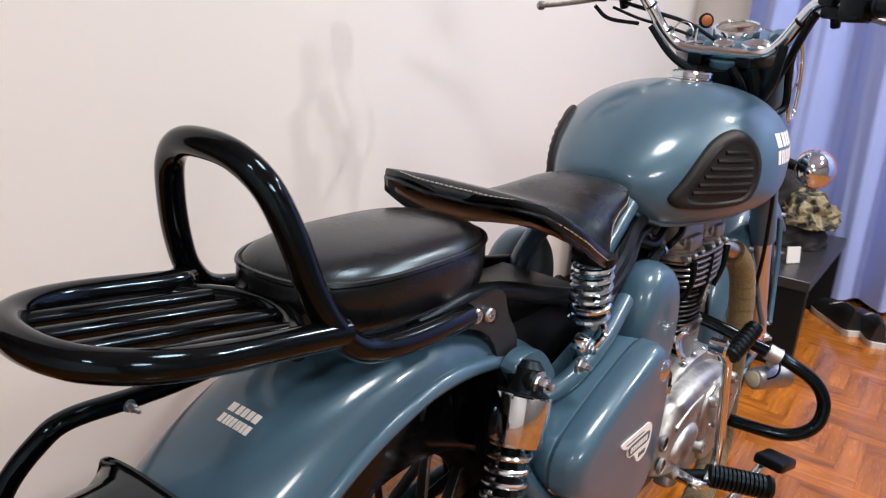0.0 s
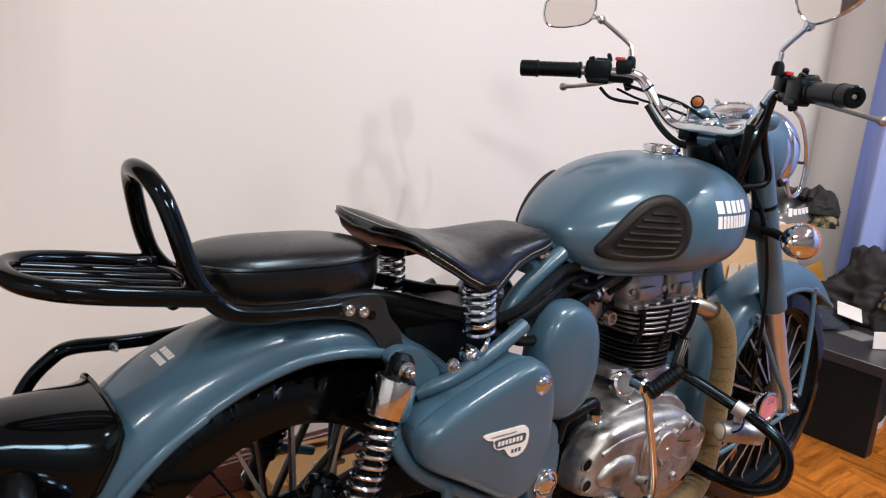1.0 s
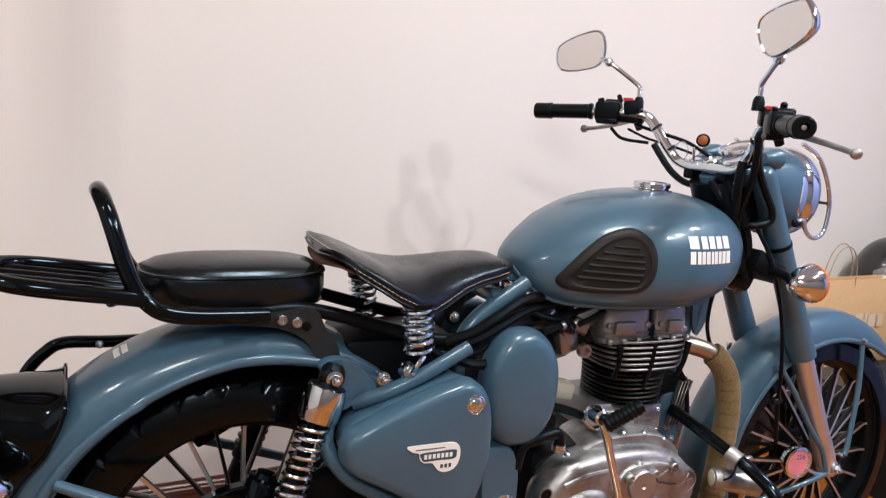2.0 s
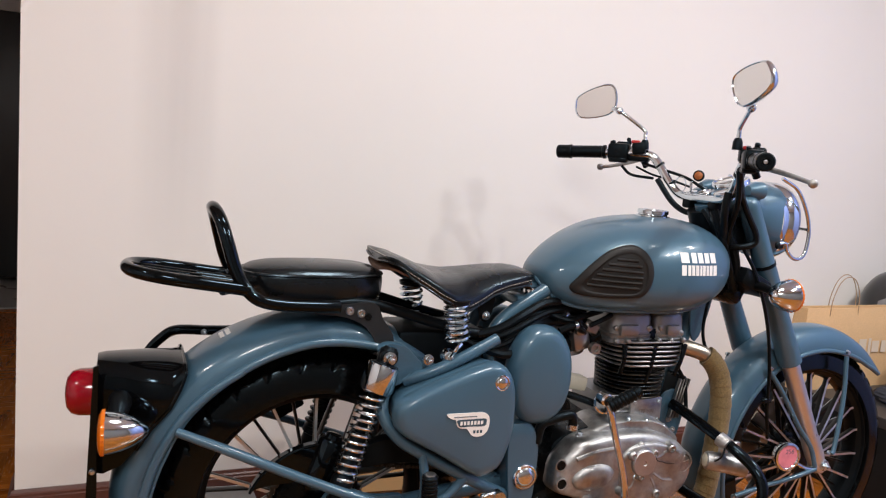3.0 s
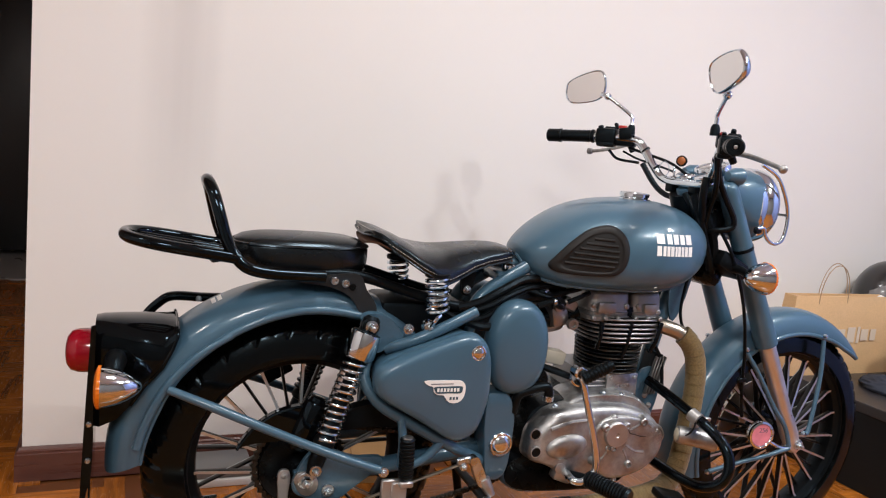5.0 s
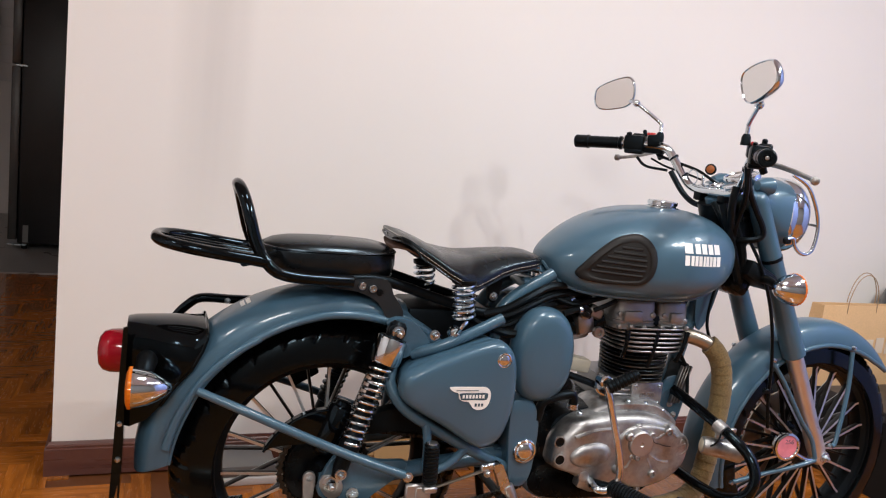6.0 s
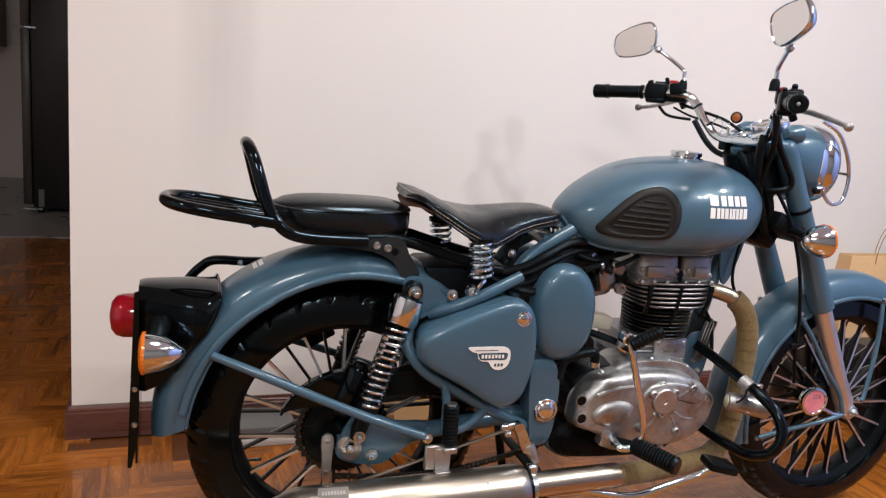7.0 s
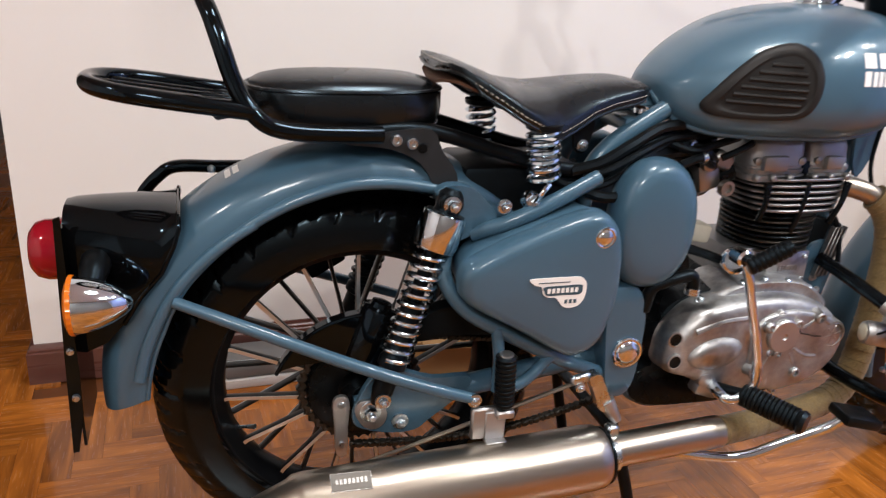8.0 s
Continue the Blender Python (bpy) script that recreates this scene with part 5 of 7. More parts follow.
up = Build().slab(outline2([(0.595, 0.455), (0.622, 0.488), (0.66, 0.498), (0.72, 0.5), (0.78, 0.494), (0.82, 0.474), (0.85, 0.44), (0.8, 0.42), (0.65, 0.43)], 4), [(0.03, 1), (0.1, 1), (0.116, 0.985), (0.124, 0.95), (0.128, 0.88)])
for bx, bz in ((0.575, 0.466), (0.655, 0.49), (0.7, 0.494), (0.75, 0.488), (0.8, 0.472)):
    sub("flange_bolt", Build().lathe([(-0.006, 0.0075), (0.004, 0.0075), (0.005, 0.006), (0.012, 0.0055), (0.013, 0.003)], R(bx, 0.118, bz), (0.1, -0.45, 0.9), 14), BOLT, eng)
sub("upper_casting", up, ALLOY, eng)
sub("sump", Build().slab(outline2([(0.47, 0.3), (0.5, 0.34), (0.6, 0.33), (0.7, 0.3), (0.8, 0.29), (0.8, 0.262), (0.7, 0.252), (0.56, 0.25), (0.49, 0.265)], 3), [(-0.09, 0.95), (-0.07, 1), (0.085, 1), (0.1, 0.95)]), ENGINE_BLACK, eng, "black engine sump")
sub("starter_motor", Build().lathe([(-0.06, 0.026), (-0.055, 0.03), (0.06, 0.03), (0.065, 0.024)], R(0.54, 0.03, 0.52), (0, 1, 0), 24), ENGINE_BLACK, eng, "black starter motor")
sub("breather_elbow", Build().tube([R(0.55, 0.13, 0.488), R(0.55, 0.13, 0.51), R(0.54, 0.13, 0.522), R(0.5, 0.13, 0.514), R(0.475, 0.125, 0.5), R(0.468, 0.12, 0.46)], 0.0108, 12), RUBBER, eng, "black rubber breather hose")
sub("breather_clip", Build().lathe([(0, 0.0128), (0.012, 0.0128)], R(0.55, 0.13, 0.488), (0, 0, 1), 16), BOLT, eng)
sub("drain_hose", Build().tube([R(0.47, 0.1, 0.505), R(0.478, 0.105, 0.47), R(0.476, 0.1, 0.43)], 0.0075, 8), RUBBER, eng)
sub("cream_reservoir", Build().box(R(0.6, 0.02, 0.564), (0.075, 0.04, 0.034), (0, 10, 0), bevel=0.006, seg=2), CREAM, eng, "cream plastic reservoir")

# cylinder barrel and head: leaning fins
CX = 0.742


def fin(z, hx, hy, cx, p=2.9, cy=0.0):
    o3 = []
    for t in circle(44):
        c, s = math.cos(t), math.sin(t)
        o3.append((cx + hx * math.copysign(abs(c) ** (2 / p), c), cy + hy * math.copysign(abs(s) ** (2 / p), s)))
    return o3


def fin_mesh(z, hx, hy, cx, thick, p=2.4, cy=-0.018):
    o3 = fin(z, hx, hy, cx, p, cy)
    mid = lambda k: [(cx + (x - cx) * k, cy + (y - cy) * k) for x, y in o3]
    return Build().rings([[(x, y, z) for x, y in mid(0.985)], [(x, y, z + thick * 0.4) for x, y in o3], [(x, y, z + thick) for x, y in o3], [(x, y, z + thick * 1.4) for x, y in mid(0.985)]])


barrel = part("cylinder", Build().rings([[(x, y, z) for x, y in fin(z, 0.066, 0.062, CX + 0.018, 2.4)] for z in (0.47, 0.53, 0.62)]), ENGINE_BLACK, bike, "black finned cylinder barrel")
for k in range(8):
    sub("cooling_fin", fin_mesh(0.536 + 0.0092 * k, 0.074 + 0.0011 * k, 0.076, CX + 0.022, 0.0026), ENGINE_BLACK if k % 2 else DARK_BRONZE, barrel)
sub("base_block", Build().rings([[(x, y, z) for x, y in fin(z, hx, hy, CX, p=7)] for z, hx, hy in ((0.465, 0.09, 0.076), (0.532, 0.084, 0.074), (0.54, 0.08, 0.07))]), ALLOY_DARK, barrel, "grey cast cylinder base")
for k in range(5):
    sub("base_rib", Build().box(R(0.7, 0.076, 0.481 + 0.0115 * k), (0.075, 0.012, 0.0045), bevel=0.001), ALLOY_DULL, barrel)
sub("engine_plate", Build().box(R(0.774, 0.082, 0.505), (0.088, 0.012, 0.064), bevel=0.004, seg=2), ALLOY, barrel, "alloy plate with raised engine lettering")
for dx, dz in ((-0.034, 0.022), (0.034, 0.022), (-0.034, -0.022), (0.034, -0.022)):
    part("plate_screw", cap_bolt(Build(), 0.774 + dx, 0.089, 0.505 + dz, 0.0045, 0.003), BOLT, barrel)
head = part("cylinder_head", Build().rings([[(x, y, z) for x, y in fin(z, hx, hy, CX + 0.026)] for z, hx, hy in ((0.612, 0.075, 0.075), (0.66, 0.092, 0.078), (0.7, 0.09, 0.075))]), ENGINE_BLACK, bike, "grey finned cylinder head")
for k in range(6):
    fz = 0.614 + 0.0112 * k
    hx = lerp([(0.61, 0.094), (0.635, 0.107), (0.655, 0.113), (0.675, 0.112)], fz)
    sub("head_fin", fin_mesh(fz, hx * 0.97, 0.083, CX + 0.033, 0.0034, 3.3), FIN_EDGE, head, "grey machined fin")
    sub("fin_skin", fin_mesh(fz + 0.0052, hx * 0.935, 0.078, CX + 0.033, 0.0009, 3.3), ENGINE_BLACK, head)
for xa, za, xb, zb in ((0.69, 0.668, 0.688, 0.6), (0.772, 0.668, 0.76, 0.575), (0.858, 0.668, 0.84, 0.59)):
    sub("head_stud", Build().tube([R(xa, 0.096, za), R((xa + xb) / 2, 0.099, (za + zb) / 2), R(xb, 0.09, zb)], [0.007, 0.0048, 0.0055], 10), ENGINE_BLACK, head)
for bx, w2, zz in ((0.72, 0.06, 0.736), (0.824, 0.045, 0.734)):
    rk = []
    for z, k in ((0.668, 1.04), (0.678, 1.05), (0.68, 1.0), (0.688, 1.02), (0.6895, 0.98), (0.693, 0.98), (0.6945, 1.0), (0.71, 0.98), (zz - 0.007, 0.96), (zz + 0.001, 0.92), (zz + 0.005, 0.84), (zz + 0.007, 0.5)):
        rk.append([(bx + w2 * k * math.copysign(abs(math.cos(t)) ** 0.38, math.cos(t)), 0.002 + 0.086 * k * math.copysign(abs(math.sin(t)) ** 0.38, math.sin(t)), z) for t in circle(36)])
    sub("rocker_cover", Build().rings(rk), ALLOY_DARK, head, "grey cast rocker cover")
for bx, br, bz in ((0.675, 0.083, 0.703), (0.762, 0.086, 0.703), (0.796, 0.086, 0.703), (0.856, 0.084, 0.69)):
    sub("head_bolt", Build().lathe([(-0.012, 0.007), (-0.002, 0.007), (0.0, 0.004)], R(bx, br, bz), RIGHT, 16), ALLOY_DARK, head)
for bx, bz, sz in ((0.704, 0.7, (0.05, 0.012, 0.026)), (0.826, 0.7, (0.036, 0.012, 0.024))):
    sub("cast_pad", Build().box(R(bx, 0.086, bz), sz, bevel=0.004, seg=2), ALLOY_DARK, head)
for bx in (0.668, 0.7, 0.735, 0.785, 0.82, 0.855):
    sub("cast_lug", Build().box(R(bx, 0.09, 0.676), (0.012, 0.016, 0.012), bevel=0.003), ALLOY_DARK, head)
# coils, pipes and hoses packed above the inlet
pack = part("ignition_coil", Build().lathe([(-0.035, 0.012), (-0.03, 0.02), (0.03, 0.02), (0.035, 0.012)], R(0.585, 0.02, 0.728), (1, 0.1, 0.1), 20), ENGINE_BLACK, bike, "black ignition coil and hoses under the tank")
for pts, rr in (([(0.5, 0.06, 0.735), (0.545, 0.075, 0.722), (0.59, 0.07, 0.73), (0.64, 0.06, 0.74)], 0.007), ([(0.52, 0.085, 0.7), (0.555, 0.085, 0.712), (0.58, 0.075, 0.7), (0.6, 0.06, 0.69)], 0.0075), ([(0.535, 0.05, 0.75), (0.58, 0.055, 0.745), (0.63, 0.05, 0.755)], 0.01), ([(0.6, 0.08, 0.71), (0.63, 0.085, 0.725), (0.655, 0.08, 0.735)], 0.006), ([(0.525, 0.07, 0.69), (0.53, 0.075, 0.65), (0.545, 0.08, 0.62), (0.54, 0.085, 0.58)], 0.006), ([(0.5, 0.05, 0.562), (0.56, 0.07, 0.55), (0.62, 0.085, 0.532), (0.665, 0.09, 0.512)], 0.0085), ([(0.88, 0.05, 0.6), (0.9, 0.06, 0.56), (0.905, 0.07, 0.5)], 0.005)):
    sub("hose", Build().tube([R(*p) for p in pts], rr, 8), RUBBER, pack)
for x, r, z in ((0.56, 0.085, 0.712), (0.64, 0.088, 0.523), (0.53, 0.078, 0.64)):
    sub("hose_clip", Build().lathe([(-0.004, 0.0095), (0.004, 0.0095)], R(x, r, z), (0.9, 0.1, 0.2), 14), BOLT, pack)
inl = part("throttle_body", Build().tube([R(0.52, 0.02, 0.655), R(0.56, 0.025, 0.66), R(0.61, 0.03, 0.665), R(0.65, 0.03, 0.68)], [0.03, 0.027, 0.024, 0.026], 18), ENGINE_BLACK, bike, "dark throttle body and inlet")
sub("body_casting", Build().box(R(0.595, 0.04, 0.672), (0.05, 0.045, 0.055), (0, -15, 8), bevel=0.012, seg=2).box(R(0.57, -0.01, 0.66), (0.13, 0.06, 0.1), (0, -12, 0), bevel=0.02, seg=2).box(R(0.62, 0.05, 0.7), (0.04, 0.03, 0.03), (0, 25, 0), bevel=0.006).lathe([(0, 0.012), (0.012, 0.011), (0.013, 0.006)], R(0.585, 0.06, 0.695), RIGHT, 18).lathe([(0, 0.014), (0.012, 0.013), (0.012, 0.008), (0.006, 0.007)], R(0.625, 0.066, 0.655), RIGHT, 18), DARK_STEEL, inl)
sub("clamp", Build().lathe([(-0.005, 0.031), (0.005, 0.031)], R(0.54, 0.025, 0.658), (1, 0, 0.1), 24).lathe([(0, 0.006), (0.012, 0.006)], R(0.535, 0.058, 0.662), RIGHT, 12), BOLT, inl)
reg = part("regulator", Build().box(R(0.888, 0.03, 0.522), (0.03, 0.05, 0.11), (0, 14, 0), bevel=0.005), SATIN_BLACK, bike, "finned black regulator on the down tube")
for k in range(4):
    sub("regulator_fin", Build().box(R(0.875 + 0.0085 * k, 0.06, 0.522), (0.0035, 0.012, 0.1), (0, 14, 0), bevel=0.001), FIN_EDGE, reg)

# --- exhaust ---
pipe_pts = [R(*p) for p in ((0.85, 0.05, 0.653), (0.893, 0.073, 0.65), (0.936, 0.092, 0.632), (0.962, 0.106, 0.59), (0.969, 0.115, 0.52), (0.961, 0.121, 0.43), (0.948, 0.127, 0.35), (0.93, 0.134, 0.295), (0.893, 0.144, 0.262), (0.83, 0.156, 0.25), (0.74, 0.172, 0.248), (0.66, 0.186, 0.249), (0.6, 0.194, 0.25), (0.5, 0.2, 0.25), (0.38, 0.205, 0.247))]
ex = part("exhaust_pipe", Build().tube(pipe_pts, 0.0185, 20, 6), STEEL, bike, "exhaust pipe wrapped in khaki heat tape")
path = spline(pipe_pts[1:13], 40)
wrap_r = []
for k in range(len(path)):
    wrap_r.append(0.0246 + 0.0011 * ((k / 13.5) % 1.0))
sub("heat_wrap", Build().tube(path[34:], wrap_r[34:], 26, straight=True), WRAP, ex, "khaki fabric heat wrap in overlapping turns")
sub("port_flange", Build().lathe([(-0.012, 0.029), (0.0, 0.029), (0.004, 0.024), (0.018, 0.0225), (0.02, 0.019)], R(0.85, 0.054, 0.656), (0.8, -0.5, -0.1), 28), CHROME, ex, "bright exhaust port collar")
sub("plain_sleeve", Build().tube([R(0.605, 0.193, 0.25), R(0.49, 0.2, 0.25), R(0.36, 0.205, 0.246)], 0.028, 28, 6), STEEL, ex, "brushed steel sleeve")
sl_a, sl_b = Vector(R(0.377, 0.206, 0.243)), Vector(R(-0.178, 0.226, 0.231))
sax = (sl_b - sl_a).normalized()
sil = part("silencer", Build().lathe([(0.0, 0.03), (0.003, 0.046), (0.012, 0.0515), (0.03, 0.0535), (0.49, 0.0535), (0.502, 0.052), (0.512, 0.046), (0.555, 0.031), (0.57, 0.026), (0.585, 0.021), (0.73, 0.0205), (0.731, 0.018), (0.6, 0.017)], sl_a, sax, 48), STEEL, bike, "brushed stainless steel silencer with riveted badge")
sub("front_ring", Build().lathe([(-0.004, 0.032), (-0.002, 0.047), (0.002, 0.047)], sl_a, sax, 40), ENGINE_BLACK, sil)
bp = sl_a + sax * 0.424 + Vector((0, -0.0205, 0.0505))
sub("plate_border", Build().box(bp - Vector((0, -0.0004, 0.001)), (0.0605, 0.0014, 0.0285), (-62, 0, -2), bevel=0.0004), DARK_STEEL, sil)
sub("maker_plate", Build().box(bp, (0.058, 0.002, 0.026), (-62, 0, -2), bevel=0.0005), PLATE_METAL, sil, "small plate with illegible stamping")
for k in range(8):
    part("stamp_bar", Build().box(bp + Vector((-0.021 + 0.006 * k, -0.0006, 0.0012)), (0.0038, 0.0008, 0.008), (-62, 0, -2)), DARK_STEEL, sil)
for d0 in (0.103,):
    part("rivet", Build().lathe([(0, 0.003), (0.0015, 0.002)], sl_a + sax * d0 + Vector((0, -0.0345, 0.041)), (0, -0.64, 0.77), 10), BOLT, sil)
sub("hanger", Build().box(R(0.188, 0.19, 0.312), (0.034, 0.006, 0.056), bevel=0.002).box(R(0.188, 0.198, 0.29), (0.034, 0.02, 0.006), bevel=0.002), ALLOY_DULL, sil, "alloy silencer hanger")
sub("clamp_band", Build().lathe([(-0.02, 0.0305), (-0.012, 0.031), (-0.008, 0.0305)], sl_a, sax, 40).box(R(0.394, 0.195, 0.281), (0.022, 0.02, 0.024), bevel=0.004), BOLT, sil)

# --- kick-start ---
kick = part("kick_starter", Build().tube([R(0.6, 0.16, 0.325), R(0.6, 0.2, 0.322), R(0.622, 0.206, 0.322), R(0.648, 0.207, 0.345), R(0.647, 0.208, 0.38), R(0.63, 0.208, 0.44), R(0.605, 0.208, 0.51), R(0.592, 0.208, 0.55), R(0.585, 0.2, 0.572)], [0.011, 0.0085, 0.008, 0.0085, 0.0085, 0.008, 0.008, 0.009], 12), CHROME, bike, "chrome kick-start lever with rubber pad")
sub("pivot_boss", Build().lathe([(-0.014, 0.014), (0.01, 0.0145), (0.014, 0.011)], R(0.582, 0.195, 0.577), RIGHT, 20), CHROME, kick)
sub("dished_cap", Build().lathe([(-0.03, 0.017), (-0.006, 0.0235), (0.002, 0.0235), (0.005, 0.02), (0.003, 0.012), (0.004, 0.0)], R(0.63, 0.124, 0.541), (-0.25, -0.85, 0.3), 28), CHROME, eng, "dished bright filler cap")
ka, kb = Vector(R(0.584, 0.212, 0.565)), Vector(R(0.648, 0.225, 0.603))
kax = (kb - ka).normalized()
kp = [(0.0, 0.011)]
for k in range(8):
    kp += [(0.004 + 0.0085 * k, 0.0145), (0.008 + 0.0085 * k, 0.0145), (0.0095 + 0.0085 * k, 0.0125)]
kp += [(0.075, 0.013), (0.077, 0.009)]
sub("pad", Build().lathe(kp, ka, kax, 18), RUBBER, kick, "ribbed black rubber pad")

# --- rider footrest, brake pedal ---
for sgn in (1, -1):
    fa, fb = Vector(R(0.634, 0.2 * sgn, 0.326)), Vector(R(0.699, 0.312 * sgn, 0.316))
    fax = (fb - fa).normalized()
    rp = [(0.0, 0.017)]
    for k in range(13):
        rp += [(0.004 + 0.0072 * k, 0.0205), (0.0085 + 0.0072 * k, 0.0205), (0.0098 + 0.0072 * k, 0.0178)]
    rp += [(0.103, 0.0215), (0.11, 0.018)]
    ft = part("footrest", Build().tube([R(0.6, 0.1 * sgn, 0.3), R(0.61, 0.16 * sgn, 0.32), fa], 0.009, 10), SATIN_BLACK, bike, "rider footrest with ribbed black rubber")
    sub("rubber", Build().lathe(rp, fa, fax, 22), RUBBER, ft, "ribbed rubber sleeve")
ped = part("brake_pedal", Build().tube([R(0.46, 0.18, 0.235), R(0.52, 0.2, 0.225), R(0.6, 0.215, 0.213), R(0.66, 0.22, 0.213), R(0.72, 0.225, 0.232), R(0.79, 0.24, 0.262), R(0.815, 0.25, 0.285)], [0.009, 0.009, 0.0095, 0.009, 0.0085], 12), CHROME, bike, "chrome brake pedal with black rubber pad")
sub("pad", Build().box(R(0.818, 0.268, 0.3), (0.07, 0.056, 0.02), (0, 12, -8), bevel=0.006, seg=2), RUBBER, ped, "black rubber pedal pad")
arm = part("brake_arm", Build().slab(outline2([(0.345, 0.38), (0.362, 0.385), (0.372, 0.37), (0.392, 0.325), (0.385, 0.315), (0.37, 0.32), (0.355, 0.355)], 4), [(0.17, 1), (0.19, 1)]).box(R(0.335, 0.178, 0.375), (0.035, 0.012, 0.016), (0, -12, 0), bevel=0.003), BOLT, bike, "folded steel brake arm")
sub("arm_shaft", Build().tube([R(0.385, 0.18, 0.33), R(0.396, 0.185, 0.31), R(0.405, 0.19, 0.295)], [0.014, 0.012, 0.008], 14), ALLOY_DULL, arm)
sub("arm_pin", nut(Build(), 0.333, 0.184, 0.362, 0.0065, 0.008), BOLT, arm)
# centre stand under the engine
cs = part("centre_stand", Build().tube([R(0.44, 0.12, 0.24), R(0.465, 0.14, 0.15), R(0.49, 0.15, 0.05), R(0.5, 0.155, 0.012)], 0.011, 12).tube([R(0.44, -0.12, 0.24), R(0.465, -0.14, 0.15), R(0.49, -0.15, 0.05), R(0.5, -0.155, 0.012)], 0.011, 12).tube([R(0.445, 0.12, 0.225), R(0.445, -0.12, 0.225)], 0.011, 12), SATIN_BLACK, bike, "black centre stand with feet on the floor")
for sgn in (1, -1):
    sub("foot", Build().box(R(0.503, 0.158 * sgn, 0.008), (0.05, 0.03, 0.014), bevel=0.003), SATIN_BLACK, cs)

# --- crash guard with small spot lamp ---
part("crash_guard", Build().tube([R(*p) for p in ((0.868, 0.06, 0.51), (0.885, 0.11, 0.495), (0.905, 0.18, 0.472), (0.918, 0.235, 0.455), (0.935, 0.285, 0.425), (0.938, 0.308, 0.385), (0.925, 0.303, 0.342), (0.9, 0.265, 0.318), (0.885, 0.2, 0.315), (0.875, 0.12, 0.318), (0.87, 0.06, 0.32))], 0.0125, 16), GLOSS_BLACK, bike, "gloss black tubular crash guard")
spot_l = part("spot_lamp", Build().lathe([(-0.01, 0.012), (-0.006, 0.02), (0.0, 0.0215), (0.012, 0.0225), (0.014, 0.0215), (0.06, 0.024), (0.085, 0.026), (0.088, 0.022)], R(0.884, 0.19, 0.416), (0.9, -0.35, -0.08), 32), ALLOY, bike, "small alloy spot lamp clamped to the crash guard")
sub("rear_cap", Build().lathe([(-0.012, 0.008), (-0.009, 0.0155), (0.004, 0.0205), (0.012, 0.021)], R(0.884, 0.19, 0.416), (0.9, -0.35, -0.08), 32), CREAM, spot_l, "pale rubber end cap")
sub("clamp", Build().lathe([(-0.013, 0.0165), (0.013, 0.0165)], R(0.906, 0.208, 0.466), (0.25, -0.8, -0.3), 20).box(R(0.91, 0.205, 0.45), (0.022, 0.014, 0.024), bevel=0.003).box(R(0.935, 0.214, 0.462), (0.022, 0.01, 0.01), bevel=0.002), ALLOY_DULL, spot_l)
sub("lamp_wire", Build().tube([R(0.884, 0.2, 0.415), R(0.885, 0.225, 0.435), R(0.895, 0.225, 0.455), R(0.9, 0.21, 0.47)], 0.0022, 6), RUBBER, spot_l)
# --- front fork ---
FORK_R = 0.081


def fork_pt(z, r=FORK_R, fwd=0.0):
    """On the fork leg's axis at height z."""
    return Vector((1.367 - (z - 0.321) * 0.507 + fwd, -r, z))


fk_ax = (fork_pt(0.3) - fork_pt(1.0)).normalized()
for sgn in (1, -1):
    top = fork_pt(1.021, FORK_R * sgn)
    ln = lambda z: (1.021 - z) / abs(fk_ax.z)
    leg = part("fork_leg", Build().lathe([(-0.001, 0.004), (0.0, 0.009), (0.003, 0.0155), (0.009, 0.021), (0.017, 0.0245), (0.028, 0.026), (ln(0.868), 0.0262), (ln(0.863), 0.027), (ln(0.858), 0.0262), (ln(0.72), 0.0275), (ln(0.64), 0.0295), (ln(0.605), 0.03), (ln(0.602), 0.026)], top, fk_ax, 36), BLUE, bike, "grey-blue shrouded front fork leg with alloy slider", STEER)
    sub("slider", Build().lathe([(ln(0.61), 0.0225), (ln(0.4), 0.0225), (ln(0.385), 0.0245), (ln(0.34), 0.0245), (ln(0.315), 0.021), (ln(0.3), 0.016)], top, fk_ax, 32), FORK_ALLOY, leg, "polished alloy fork slider", STEER)
    sub("shroud_band", Build().lathe([(ln(0.862), 0.0278), (ln(0.854), 0.0278)], top, fk_ax, 32), ENGINE_BLACK, leg, "", STEER)
    ab = Build().box(fork_pt(0.318, (FORK_R + 0.002) * sgn), (0.04, 0.035, 0.042), (0, 25, 0), bevel=0.009, seg=2)
    sub("axle_lug", ab, FORK_ALLOY, leg, "", STEER)
    sub("axle_nut", nut(Build(), 1.372, (FORK_R + 0.022) * sgn, 0.32, 0.0115, 0.016, (0, -sgn, 0)), BOLT, leg, "", STEER)
    sub("stay_bolt", nut(Build(), 1.336, (FORK_R + 0.018) * sgn, 0.315, 0.0075, 0.01, (0, -sgn, 0)), BOLT, leg, "", STEER)
    for bx, br, bz in ((1.325, 0.01, 0.405), (1.392, 0.012, 0.352)):
        sub("stay_stud", Build().lathe([(0, 0.006), (0.012, 0.006)], R(bx, (FORK_R + br) * sgn, bz), (0, -sgn, 0), 12), BOLT, leg, "", STEER)
part("lower_yoke", Build().box((1.05, 0, 0.815), (0.1, 0.225, 0.045), (0, 25, 0), bevel=0.012, seg=2), SATIN_BLACK, bike, "black lower fork yoke", STEER)
part("steering_stem", Build().tube([(0.962, 0, 0.99), (1.035, 0, 0.8)], 0.046, 24, straight=True), SATIN_BLACK, bike, "black steering stem", STEER)

